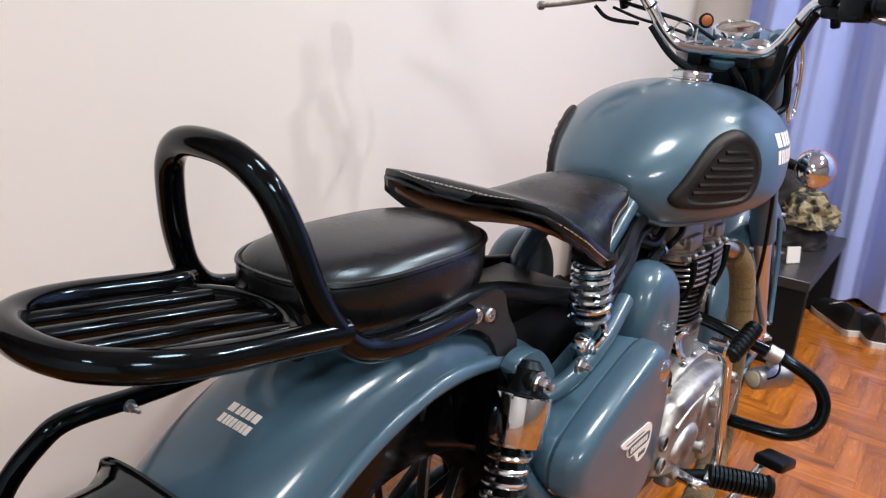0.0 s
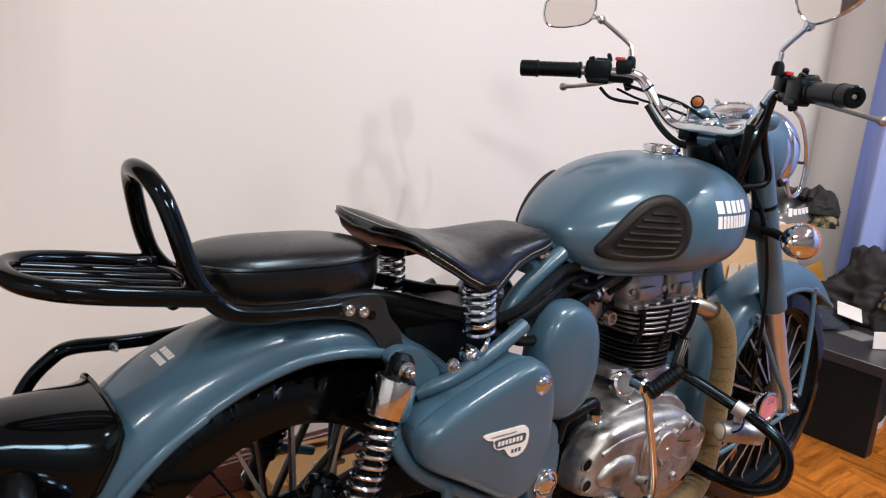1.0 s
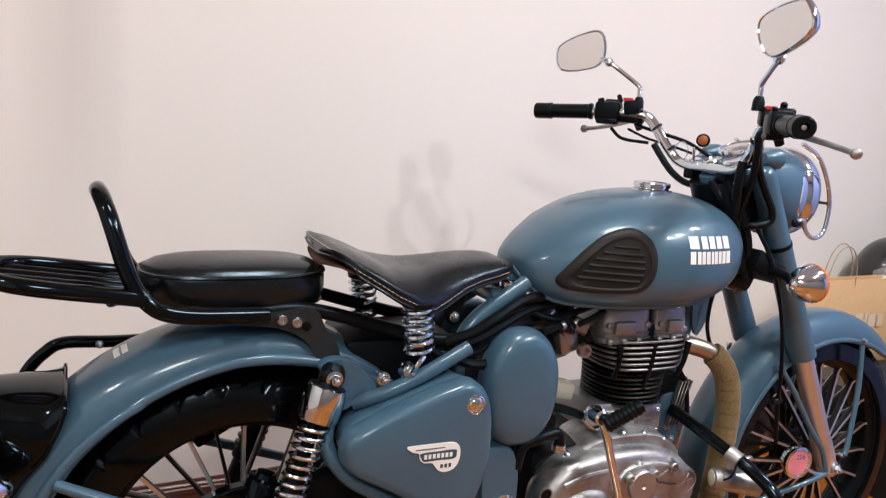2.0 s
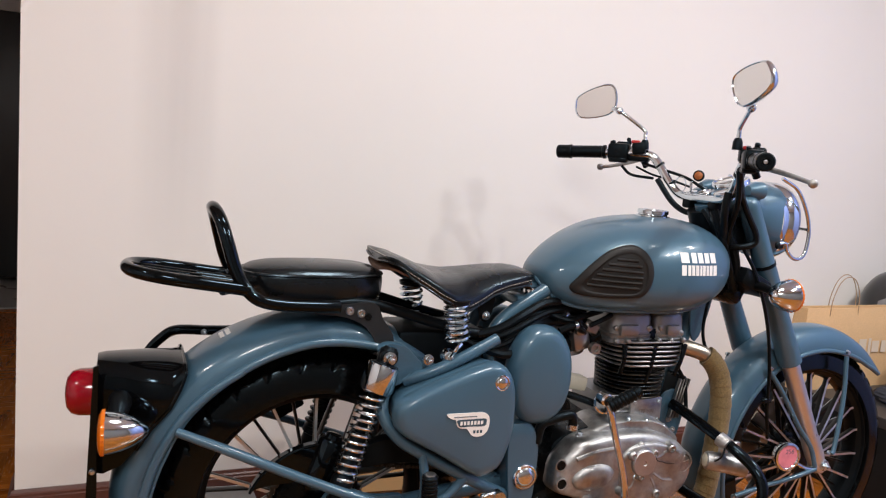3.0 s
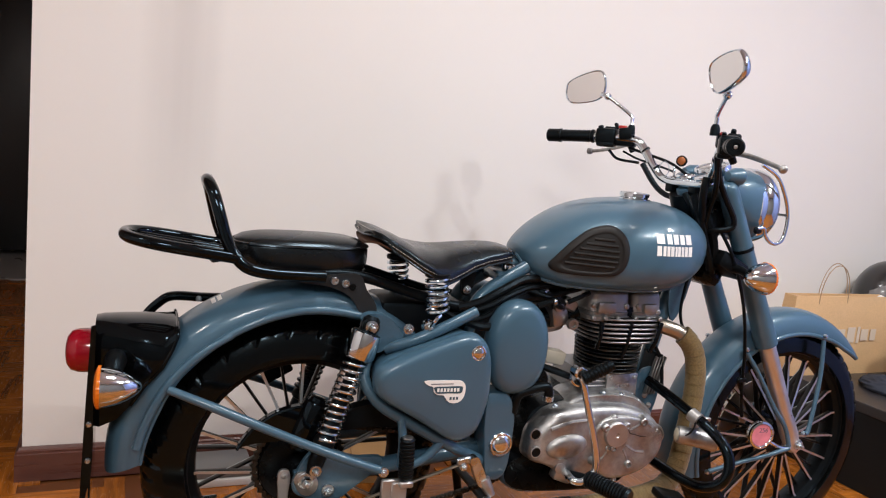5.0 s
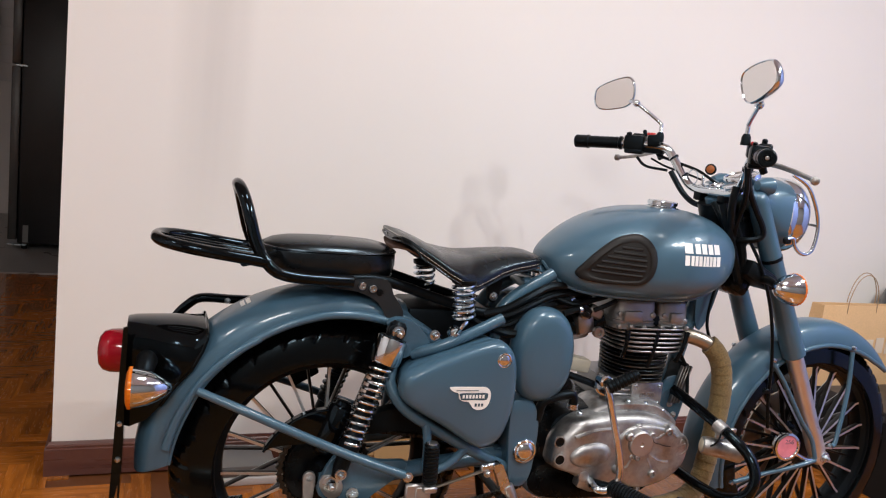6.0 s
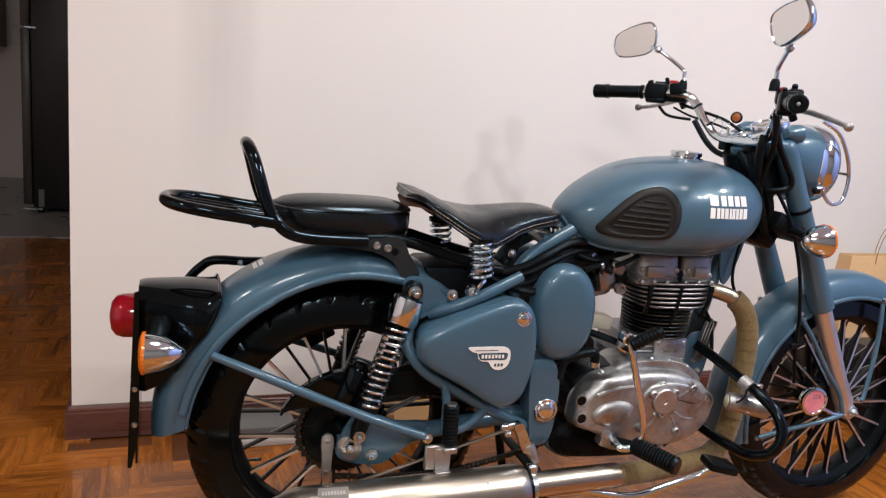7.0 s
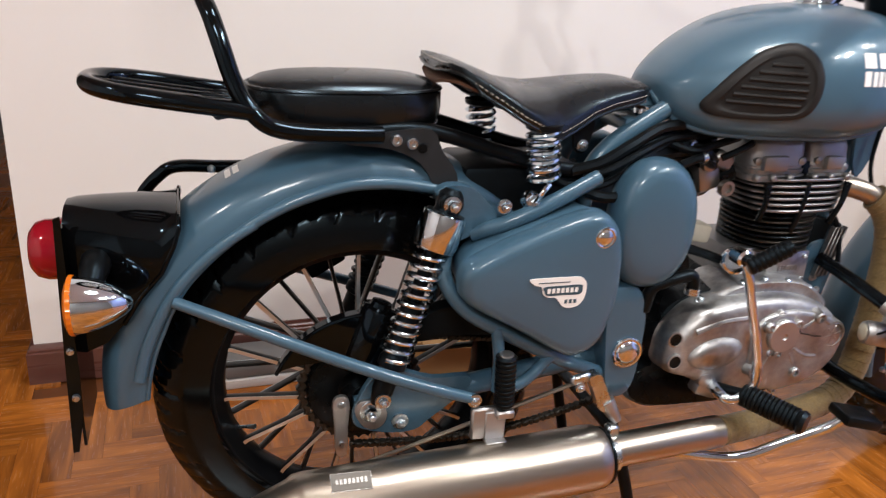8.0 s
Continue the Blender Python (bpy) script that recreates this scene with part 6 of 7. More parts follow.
# --- front mudguard ---
FG_CROWN = [(40, 0.348), (55, 0.36), (80, 0.366), (150, 0.37), (196, 0.37)]
FG_EDGE = [(40, 0.335), (55, 0.314), (75, 0.304), (110, 0.304), (150, 0.31), (170, 0.315), (196, 0.318)]
FG_HALF = [(40, 0.052), (70, 0.06), (130, 0.065), (196, 0.07)]
fg = part("front_mudguard", guard(AXLE_F, 44, 195, lambda d: lerp(FG_CROWN, d), lambda d: lerp(FG_EDGE, d), lambda d: lerp(FG_HALF, d), 60, 2.3), BLUE, bike, "deep valanced grey-blue front mudguard", STEER)
for sgn in (1, -1):
    for pts in (((1.165, 0.075, 0.58), (1.21, 0.085, 0.52), (1.27, 0.095, 0.43), (1.315, 0.1, 0.375), (1.335, 0.105, 0.32)), ((1.443, 0.072, 0.61), (1.435, 0.085, 0.5), (1.405, 0.1, 0.37), (1.39, 0.104, 0.352)), ((1.09, 0.078, 0.255), (1.17, 0.09, 0.277), (1.26, 0.102, 0.297), (1.335, 0.106, 0.315))):
        part("front_stay", Build().tube([R(x, r * sgn, z) for x, r, z in pts], 0.0062, 10), BLUE, bike, "grey-blue tubular front stay", STEER)
    for bx, bz in ((1.443, 0.622), (1.165, 0.588), (1.088, 0.252)):
        sub("stay_rivet", Build().lathe([(-0.004, 0.006), (0.004, 0.005), (0.005, 0.002)], R(bx, 0.076 * sgn, bz), (0, -sgn, 0), 12), BOLT, fg, "", STEER)
# round pink tax disc in a chrome holder beside the hub
dc = part("disc_holder", Build().lathe([(-0.006, 0.035), (0.004, 0.0385), (0.008, 0.0375), (0.009, 0.032), (0.005, 0.0295), (0.005, 0.0)], R(1.218, 0.11, 0.363), (-0.12, -1, 0.0), 40), CHROME, bike, "round chrome holder with a pink paper disc", STEER)
sub("holder_back", Build().lathe([(-0.022, 0.024), (-0.016, 0.032), (-0.006, 0.0355)], R(1.218, 0.11, 0.363), (-0.12, -1, 0.0), 40, False), CHROME, dc, "", STEER)
sub("paper_disc", Build().lathe([(0.0055, 0.0298), (0.006, 0.0293), (0.006, 0.0)], R(1.218, 0.11, 0.363), (-0.12, -1, 0.0), 36), PINK_DISC, dc, "pink printed paper", STEER)
sub("holder_arm", Build().tube([R(1.25, 0.095, 0.345), R(1.3, 0.1, 0.32), R(1.335, 0.105, 0.315)], 0.005, 8), CHROME, dc, "", STEER)


def lettering(name, text, size, m, parent, material, thick=0.0006, bold=0.0):
    """Raised lettering in the built-in font, as a mesh."""
    cu = bpy.data.curves.new(name, "FONT")
    cu.body, cu.size, cu.extrude, cu.align_x, cu.align_y, cu.offset = text, size, thick, "CENTER", "CENTER", bold
    ob = bpy.data.objects.new(name, cu)
    me = bpy.data.meshes.new_from_object(ob)
    me.transform(m)
    bpy.data.objects.remove(ob)
    me.materials.clear()
    me.materials.append(material)
    return part(name, me, material, parent)


ax_d = Vector((-0.12, -1, 0.0)).normalized()
lettering("disc_number", "256", 0.018, STEER @ Matrix.Translation(Vector(R(1.223, 0.11, 0.376)) + ax_d * 0.0066) @ pose(0, 0, 0, 90, 0, -7), dc, DECAL_BLUE, 0.0003)
lettering("engine_lettering", "EFI-500", 0.0138, Matrix.Translation(R(0.774, 0.0886, 0.505)) @ pose(0, 0, 0, 90, 0, 0), barrel, DARK_STEEL, 0.0006, 0.0002)

# --- headlamp nacelle ---
nac_rows = []
for x, zc, hw, hh in ((0.952, 1.014, 0.04, 0.008), (0.957, 1.013, 0.075, 0.016), (0.98, 1.01, 0.1, 0.026), (1.01, 1.009, 0.094, 0.03), (1.035, 1.004, 0.09, 0.042), (1.055, 0.99, 0.09, 0.062), (1.075, 0.978, 0.093, 0.081), (1.1, 0.973, 0.096, 0.091), (1.14, 0.97, 0.093, 0.093)):
    nac_rows.append([(x, hw * math.copysign(abs(math.cos(t)) ** 0.85, math.cos(t)), zc + hh * math.copysign(abs(math.sin(t)) ** 0.85, math.sin(t))) for t in circle(48)])
nac = part("headlamp_nacelle", Build().rings(nac_rows), BLUE, bike, "grey-blue headlamp nacelle with instruments", NAC, 60)
HL = (1.14, 0, 0.97)
sub("headlamp_rim", Build().lathe([(-0.02, 0.0935), (-0.018, 0.0965), (-0.004, 0.0975), (0.0, 0.0955), (0.004, 0.0985), (0.03, 0.099), (0.039, 0.0965), (0.044, 0.09), (0.041, 0.083)], HL, (1, 0, -0.03), 48, False), CHROME, nac, "chrome headlamp rim", NAC)
sub("headlamp_glass", Build().lathe([(0.038, 0.086), (0.047, 0.07), (0.053, 0.04), (0.055, 0.0)], HL, (1, 0, -0.03), 40), CLEAR_GLASS, nac, "clear domed headlamp glass", NAC)
sub("reflector", Build().lathe([(0.028, 0.085), (0.01, 0.07), (-0.01, 0.04), (-0.018, 0.0)], HL, (1, 0, -0.03), 40, False), CHROME, nac, "", NAC)
gw = Build()
for r in (0.094, -0.094):
    gw.tube([R(1.112, r * 1.05, 0.916), R(1.132, r * 1.06, 0.918), R(1.14, r * 1.06, 0.9), R(1.158, r * 1.06, 0.884), R(1.18, r * 1.05, 0.88), R(1.2, r * 1.05, 0.892), R(1.208, r * 1.05, 0.925), R(1.206, r * 1.05, 0.96), R(1.189, r * 1.05, 1.004), R(1.158, r * 1.0, 1.052), R(1.108, r * 0.95, 1.078)], 0.0048, 10)
gw.tube([R(1.206, 0.094, 0.955), R(1.218, 0, 0.955), R(1.206, -0.094, 0.955)], 0.004, 8)
sub("lamp_guard", gw, CHROME, nac, "chrome wire headlamp guard", NAC)
for sgn in (1, -1):
    sub("pilot_lamp", Build().lathe([(-0.03, 0.012), (-0.01, 0.021), (0.012, 0.0215), (0.014, 0.019), (0.022, 0.012), (0.024, 0.0)], R(1.037, 0.082 * sgn, 1.043), (1, 0.0, 0.03), 24), BLUE, nac, "small hooded pilot lamp", NAC)
    sub("guard_clip", Build().box(R(1.115, 0.097 * sgn, 0.912), (0.024, 0.012, 0.018), bevel=0.004), SATIN_BLACK, nac, "", NAC)
    sub("fork_cap", Build().lathe([(-0.012, 0.022), (0.004, 0.021), (0.009, 0.015), (0.01, 0.0)], R(0.985, 0.06 * sgn, 1.03), (-0.43, 0, 0.9), 24), BLUE, nac, "", NAC)
    pl = part("fork_indicator_arm", Build().tube([R(1.05, 0.1 * sgn, 0.81), R(1.051, 0.13 * sgn, 0.808), R(1.05, 0.155 * sgn, 0.803)], [0.013, 0.011, 0.01], 12), SATIN_BLACK, bike, "black indicator arm", STEER)
    sub("arm_tip", Build().tube([R(1.05, 0.15 * sgn, 0.803), R(1.05, 0.162 * sgn, 0.801)], 0.0085, 12, straight=True), CHROME, pl, "", STEER)
    bullet(R(1.073, 0.184 * sgn, 0.798), (1, 0, 0), AMBER_LENS, STEER, 0.85)
# instruments on the nacelle top
DIAL = paint("pale_dial_face", (0.5, 0.49, 0.45), 0.4, vary=0.08, scale=40)
sub("speedometer", Build().lathe([(-0.01, 0.046), (0.008, 0.047), (0.013, 0.045), (0.014, 0.041), (0.01, 0.039)], (1.032, 0, 1.052), (-0.32, 0, 0.95), 40, False), CHROME, nac, "chrome ringed speedometer", NAC)
part("dial", Build().lathe([(0.007, 0.04), (0.0075, 0.04), (0.0075, 0.0)], (1.032, 0, 1.052), (-0.32, 0, 0.95), 36), DIAL, nac, "pale round dial", NAC)
dn = Vector((-0.32, 0, 0.95)).normalized()
part("needle", Build().tube([Vector((1.032, 0, 1.052)) + dn * 0.009, Vector((1.047, -0.022, 1.057)) + dn * 0.009], 0.0012, 6, straight=True), RED_PLASTIC, nac, "", NAC)
part("dial_glass", Build().lathe([(0.0115, 0.04), (0.0135, 0.0)], (1.032, 0, 1.052), dn, 36), CLEAR_GLASS, nac, "", NAC)
for gx, gr, gz, rr in ((0.957, 0.06, 1.028, 0.026), (0.955, -0.0, 1.026, 0.02)):
    part("small_gauge", Build().lathe([(-0.012, rr), (0.006, rr), (0.008, rr * 0.9), (0.006, rr * 0.8), (0.006, 0.0)], R(gx, gr, gz), dn, 28), CHROME, nac, "small chrome ringed gauge", NAC)
key = part("ignition_key", Build().lathe([(-0.012, 0.018), (0.004, 0.018), (0.006, 0.012)], R(0.953, -0.055, 1.024), dn, 24).tube([R(0.952, -0.054, 1.03), R(0.95, -0.053, 1.055)], 0.003, 8), CHROME, bike, "ignition key with round amber fob", NAC)
sub("fob", Build().lathe([(-0.004, 0.0125), (-0.002, 0.0145), (0.002, 0.0145), (0.004, 0.0125)], R(0.963, -0.043, 1.07), (-0.8, -0.6, 0.1), 24), SATIN_BLACK, key, "", NAC)
sub("fob_face", Build().lathe([(0.004, 0.0105), (0.0048, 0.0095), (0.005, 0.0)], R(0.963, -0.043, 1.07), (-0.8, -0.6, 0.1), 20), AMBER_FOB, key, "amber fob centre", NAC)
sub("key_ring", Build().tube([Vector(R(0.935, -0.075, 1.045)) + Vector((0.0, 0.02 * math.cos(t), 0.02 * math.sin(t))) for t in circle(16)], 0.0012, 5, closed=True, straight=True), BOLT, key, "", NAC)

# --- handlebar ---
half_bar = [(0.934, 0.0, 1.004), (0.934, 0.055, 1.004), (0.932, 0.088, 1.012), (0.924, 0.114, 1.037), (0.911, 0.14, 1.075), (0.9, 0.162, 1.1), (0.878, 0.195, 1.106), (0.83, 0.262, 1.103), (0.752, 0.364, 1.098)]
bar_pts = [R(x, r, z - 0.008 * min(1, r / 0.3)) for x, r, z in half_bar][::-1] + [R(x, -r, z + 0.006 * min(1, r / 0.3)) for x, r, z in half_bar[1:]]
hb = part("handlebar", Build().tube(bar_pts, 0.0112, 16, 6), CHROME, bike, "wide chrome handlebar with black grips and switches", BAR)
for sgn in (1, -1):
    lift = 0.006 if sgn < 0 else -0.008
    P = lambda x, r, z: R(x, r * sgn, z + lift)
    ga, gb = Vector(P(0.826, 0.268, 1.103)), Vector(P(0.752, 0.364, 1.098))
    gax = (gb - ga).normalized()
    gl = (gb - ga).length
    gp = [(-0.002, 0.013), (0.0, 0.0185), (0.006, 0.0188), (0.008, 0.0165)]
    gp += [(0.01 + (gl - 0.04) * k / 12, 0.0165 + 0.0006 * (k % 2)) for k in range(13)]
    gp += [(gl - 0.026, 0.0165), (gl - 0.024, 0.0195), (gl - 0.019, 0.0195), (gl - 0.018, 0.0165)]
    sub("grip", Build().lathe(gp, ga, gax, 28), RUBBER, hb, "ribbed black rubber grip", BAR)
    sub("bar_end", Build().lathe([(gl - 0.02, 0.016), (gl - 0.018, 0.0185), (gl + 0.014, 0.0185), (gl + 0.017, 0.016), (gl + 0.017, 0.008), (gl + 0.012, 0.007), (gl + 0.012, 0.0)], ga, gax, 28), SATIN_BLACK, hb, "black bar end weight", BAR)
    sub("bar_end_screw", Build().lathe([(gl + 0.011, 0.0045), (gl + 0.014, 0.004), (gl + 0.0145, 0.0018)], ga, gax, 12), ALLOY_DULL, hb, "", BAR)
    for tx, tr, tz in ((0.928, 0.108, 1.03), (0.911, 0.14, 1.075)):
        tied = Vector((-0.4, -0.55 * sgn, 0.75))
        sub("cable_tie", Build().lathe([(-0.0025, 0.0128), (0.0025, 0.0128)], P(tx, tr, tz), tied, 16), RUBBER, hb, "", BAR)
    yaw = math.degrees(math.atan2(gax.y, gax.x))
    sc = Vector(P(0.849, 0.238, 1.105))
    sub("switch_housing", Build().box(sc, (0.058, 0.044, 0.046), (0, 0, yaw), bevel=0.009, seg=2).box(sc + Vector((0.012, 0, 0.02)), (0.034, 0.03, 0.016), (0, 0, yaw), bevel=0.004).box(sc + Vector((-0.005, 0.006 * sgn, -0.022)), (0.05, 0.03, 0.014), (0, 0, yaw), bevel=0.004), SATIN_BLACK, hb, "black switch housing", BAR)
    sub("red_switch", Build().box(Vector(P(0.868, 0.195, 1.133)), (0.022, 0.014, 0.008), (0, 0, yaw), bevel=0.002), RED_PLASTIC, hb, "red switch", BAR)
    sub("switch_button", Build().box(sc + Vector((-0.02, -0.004 * sgn, 0.022)), (0.014, 0.01, 0.014), (0, 15, yaw), bevel=0.002).lathe([(0, 0.006), (0.006, 0.006)], sc + Vector((-0.024, -0.012 * sgn, 0.0)), (-0.8, -0.5 * sgn, 0), 12), ENGINE_BLACK, hb, "", BAR)
    sub("mirror_boss", Build().box(Vector(P(0.876, 0.188, 1.116)), (0.036, 0.03, 0.032), (0, 8, yaw), bevel=0.006, seg=2), SATIN_BLACK, hb, "", BAR)
    sub("thumb_switch", Build().box(sc + Vector((0.02, 0.012 * sgn, 0.03)), (0.01, 0.012, 0.02), (0, 20, yaw), bevel=0.003), SATIN_BLACK, hb, "", BAR)
    sub("lever_perch", Build().box(Vector(P(0.886, 0.2, 1.096)), (0.056, 0.032, 0.03), (0, 0, yaw), bevel=0.006, seg=2).lathe([(0, 0.009), (0.018, 0.0085)], P(0.9, 0.195, 1.085), (0.5, 0, -0.8), 14), SATIN_BLACK, hb, "", BAR)
    sub("lever", Build().tube([P(0.905, 0.205, 1.092), P(0.914, 0.235, 1.088), P(0.912, 0.29, 1.077), P(0.898, 0.342, 1.067), P(0.886, 0.364, 1.064)], [0.006, 0.0062, 0.0055, 0.0048, 0.0055], 10).lathe([(-0.009, 0.004), (-0.006, 0.0085), (0, 0.0095), (0.006, 0.0085), (0.009, 0.004)], P(0.883, 0.369, 1.063), gax, 16), ALLOY, hb, "alloy hand lever with ball end", BAR)
    # mirror: stem, back shell, glass
    if sgn > 0:
        jb, bend, jj, mc = (BAR_IN @ Vector(R(*p)) for p in ((0.874, 0.172, 1.134), (0.873, 0.174, 1.176), (0.845, 0.232, 1.216), (0.794, 0.288, 1.254)))
    else:
        jb, bend, jj, mc = (BAR_IN @ Vector(R(*p)) for p in ((0.886, -0.186, 1.13), (0.893, -0.2, 1.174), (0.834, -0.242, 1.222), (0.807, -0.312, 1.24)))
    st2 = part("mirror", Build().tube([jb, jb + (bend - jb) * 0.7, bend + (jj - bend) * 0.06, jj, jj + (mc - jj) * 0.28], [0.0052, 0.005, 0.005, 0.005, 0.006], 12, 5), CHROME, bike, "chrome rear-view mirror on a bent stem", BAR)
    sub("stem_boot", Build().lathe([(-0.006, 0.0115), (0.012, 0.0105), (0.02, 0.007)], jb, (0, 0, 1), 16), SATIN_BLACK, st2, "", BAR)
    sub("ball_joint", Build().lathe([(-0.009, 0.004), (-0.006, 0.009), (0, 0.0105), (0.006, 0.009), (0.009, 0.004)], jj, (-0.5, -0.6 * sgn, 0.5), 16), CHROME, st2, "", BAR)
    face = (Vector((-0.995, 0.1, -0.02)) if sgn > 0 else Vector((-0.8, -0.6, -0.02))).normalized()
    across = Vector((0, 0, 1)).cross(face).normalized()
    across = across if across.y * sgn > 0 else -across
    upv = (face.cross(across) if face.cross(across).z > 0 else across.cross(face)).normalized()
    shape = outline2([(-0.062, 0.012), (-0.052, 0.03), (-0.01, 0.045), (0.036, 0.05), (0.055, 0.04), (0.06, 0.01), (0.052, -0.02), (0.03, -0.036), (-0.02, -0.038), (-0.054, -0.03), (-0.064, -0.01)], 4)
    tip = math.radians(-24 if sgn > 0 else 10)
    k_m = 0.93 if sgn > 0 else 0.97
    shape = [(k_m * (u * math.cos(tip) - v * math.sin(tip)), k_m * (u * math.sin(tip) + v * math.cos(tip))) for u, v in shape]
    ringm = lambda s, d: [mc + across * (u * s) + upv * (v * s) + face * d for u, v in shape]
    sub("mirror_shell", Build().rings([ringm(0.3, -0.024), ringm(0.7, -0.02), ringm(0.93, -0.01), ringm(1.0, -0.002), ringm(1.02, 0.003), ringm(1.0, 0.007), ringm(0.95, 0.0085), ringm(0.92, 0.006)]), CHROME, st2, "chrome mirror back", BAR)
    sub("mirror_glass", Build().rings([ringm(0.93, 0.004), ringm(0.925, 0.0062)]), MIRROR, st2, "silvered mirror glass", BAR)
for cy in (0.045, -0.045):
    sub("bar_clamp", Build().box((0.942, cy, 0.992), (0.035, 0.03, 0.03), bevel=0.006, seg=2), SATIN_BLACK, hb, "black handlebar clamp", BAR)

# --- cables ---
part("wiring_loom", Build().box(R(1.005, 0.0, 0.885), (0.075, 0.125, 0.19), (0, 25, 0), bevel=0.03, seg=3).box(R(1.03, 0.0, 0.785), (0.07, 0.13, 0.06), (0, 25, 0), bevel=0.02, seg=2), ENGINE_BLACK, bike, "black wiring loom packed behind the fork", STEER)
cab = part("control_cable", Build().tube([R(0.918, 0.118, 1.03), R(0.915, 0.116, 1.0), R(0.923, 0.108, 0.961), R(0.95, 0.085, 0.92), R(0.985, 0.06, 0.87)], 0.0095, 10), RUBBER, bike, "black control cables", STEER)
for pts, rr in (
    ([(0.905, -0.19, 1.09), (0.93, -0.13, 1.075), (0.955, -0.07, 1.058), (0.975, -0.02, 1.03)], 0.004),
    ([(0.9, -0.21, 1.08), (0.915, -0.16, 1.062), (0.94, -0.11, 1.05), (0.965, -0.06, 1.035)], 0.003),
    ([(0.87, -0.235, 1.08), (0.885, -0.21, 1.058), (0.92, -0.16, 1.052)], 0.004),
    ([(0.9, 0.165, 1.085), (0.925, 0.145, 1.05), (0.954, 0.128, 1.015), (0.986, 0.122, 0.974), (1.012, 0.12, 0.941), (1.019, 0.118, 0.918), (1.006, 0.11, 0.906), (0.982, 0.09, 0.9), (0.965, 0.06, 0.895)], 0.0075),
    ([(0.902, 0.16, 1.08), (0.928, 0.14, 1.035), (0.945, 0.12, 0.99), (0.95, 0.1, 0.94), (0.965, 0.08, 0.88), (0.985, 0.07, 0.82)], 0.007),
    ([(1.0, 0.1, 0.9), (1.04, 0.115, 0.83), (1.09, 0.115, 0.72), (1.12, 0.112, 0.6), (1.135, 0.105, 0.5), (1.16, 0.095, 0.41)], 0.0045),
    ([(0.925, 0.07, 0.985), (0.94, 0.085, 0.93), (0.965, 0.085, 0.87), (1.0, 0.08, 0.8)], 0.011),
    ([(0.95, 0.05, 0.98), (0.975, 0.075, 0.92), (1.0, 0.08, 0.86), (1.01, 0.07, 0.79)], 0.012),
    ([(0.91, -0.13, 1.05), (0.925, -0.09, 1.0), (0.935, -0.05, 0.975), (0.945, 0.0, 0.968), (0.955, 0.05, 0.95)], 0.0075),
    ([(0.93, 0.03, 0.985), (0.94, 0.05, 0.955), (0.955, 0.06, 0.92), (0.965, 0.06, 0.87)], 0.008),
    ([(0.96, 0.05, 0.78), (0.945, 0.055, 0.7), (0.95, 0.06, 0.655), (0.985, 0.05, 0.62)], 0.004),
):
    sub("cable", Build().tube([R(*p) for p in pts], rr, 8), RUBBER, cab, "", STEER)
sub("cable_clip", Build().box(R(1.13, 0.105, 0.515), (0.03, 0.012, 0.014), bevel=0.003), ENGINE_BLACK, cab, "", STEER)

# ---- things beside the motorcycle ----
BLACK_BOARD = paint("black_laminate", (0.007, 0.0073, 0.0078), 0.38, vary=0.25, scale=5, spot=0.06, spec=0.3, tint=(0.6, 0.83, 1.0))
GREY_TOP = paint("dark_grey_bench_top", (0.026, 0.026, 0.028), 0.35, vary=0.2, scale=8)
KRAFT = paint("brown_kraft_paper", (0.68, 0.45, 0.235), 0.75, vary=0.1, scale=7, grain=0.25, grain_scale=200, spot=0.05)
CORD = paint("paper_cord", (0.36, 0.24, 0.14), 0.8, vary=0.1)
PALE_PRINT = paint("pale_print", (0.66, 0.56, 0.44), 0.7, vary=0.05)
HELMET = paint("grey_black_helmet_shell", (0.012, 0.012, 0.013), 0.3, coat=0.3, vary=0.3, scale=12)
VISOR = paint("smoked_visor", (0.16, 0.16, 0.165), 0.2, vary=0.1, coat=0.5)
CAMO = paint("camouflage_cloth", (0.02, 0.019, 0.013), 0.9, vary=0.85, scale=16, grain=0.4, grain_scale=300)
_n, _l = CAMO.node_tree.nodes, CAMO.node_tree.links
_patch, _ramp = _n.new("ShaderNodeTexNoise"), _n.new("ShaderNodeValToRGB")
_patch.inputs["Scale"].default_value, _patch.inputs["Detail"].default_value = 22, 2
_ramp.color_ramp.interpolation = "CONSTANT"
_ramp.color_ramp.elements[0].color = (0.012, 0.012, 0.01, 1)
_ramp.color_ramp.elements[1].position, _ramp.color_ramp.elements[1].color = 0.44, (0.11, 0.1, 0.06, 1)
_ramp.color_ramp.elements.new(0.52).color = (0.3, 0.26, 0.165, 1)
_ramp.color_ramp.elements.new(0.62).color = (0.2, 0.17, 0.1, 1)
_tc = [n for n in _n if n.bl_idname == "ShaderNodeTexCoord"][0]
_l.new(_tc.outputs["Object"], _patch.inputs["Vector"])
_l.new(_patch.outputs[0], _ramp.inputs[0])
_l.new(_ramp.outputs[0], _n["Principled BSDF"].inputs["Base Color"])
JACKET = paint("black_jacket_cloth", (0.014, 0.014, 0.016), 0.8, vary=0.3, scale=8, grain=0.5, grain_scale=350)
MUSTARD = paint("mustard_folder", (0.42, 0.2, 0.02), 0.6, vary=0.1, scale=9)
PAPER = paint("white_paper", (0.72, 0.7, 0.68), 0.7, vary=0.05, scale=9)
TAN_BOARD = paint("tan_board", (0.4, 0.23, 0.09), 0.8, vary=0.14, scale=8, grain=0.2)
GREY_CASE = paint("grey_plastic_case", (0.17, 0.17, 0.17), 0.5, vary=0.12, scale=10)
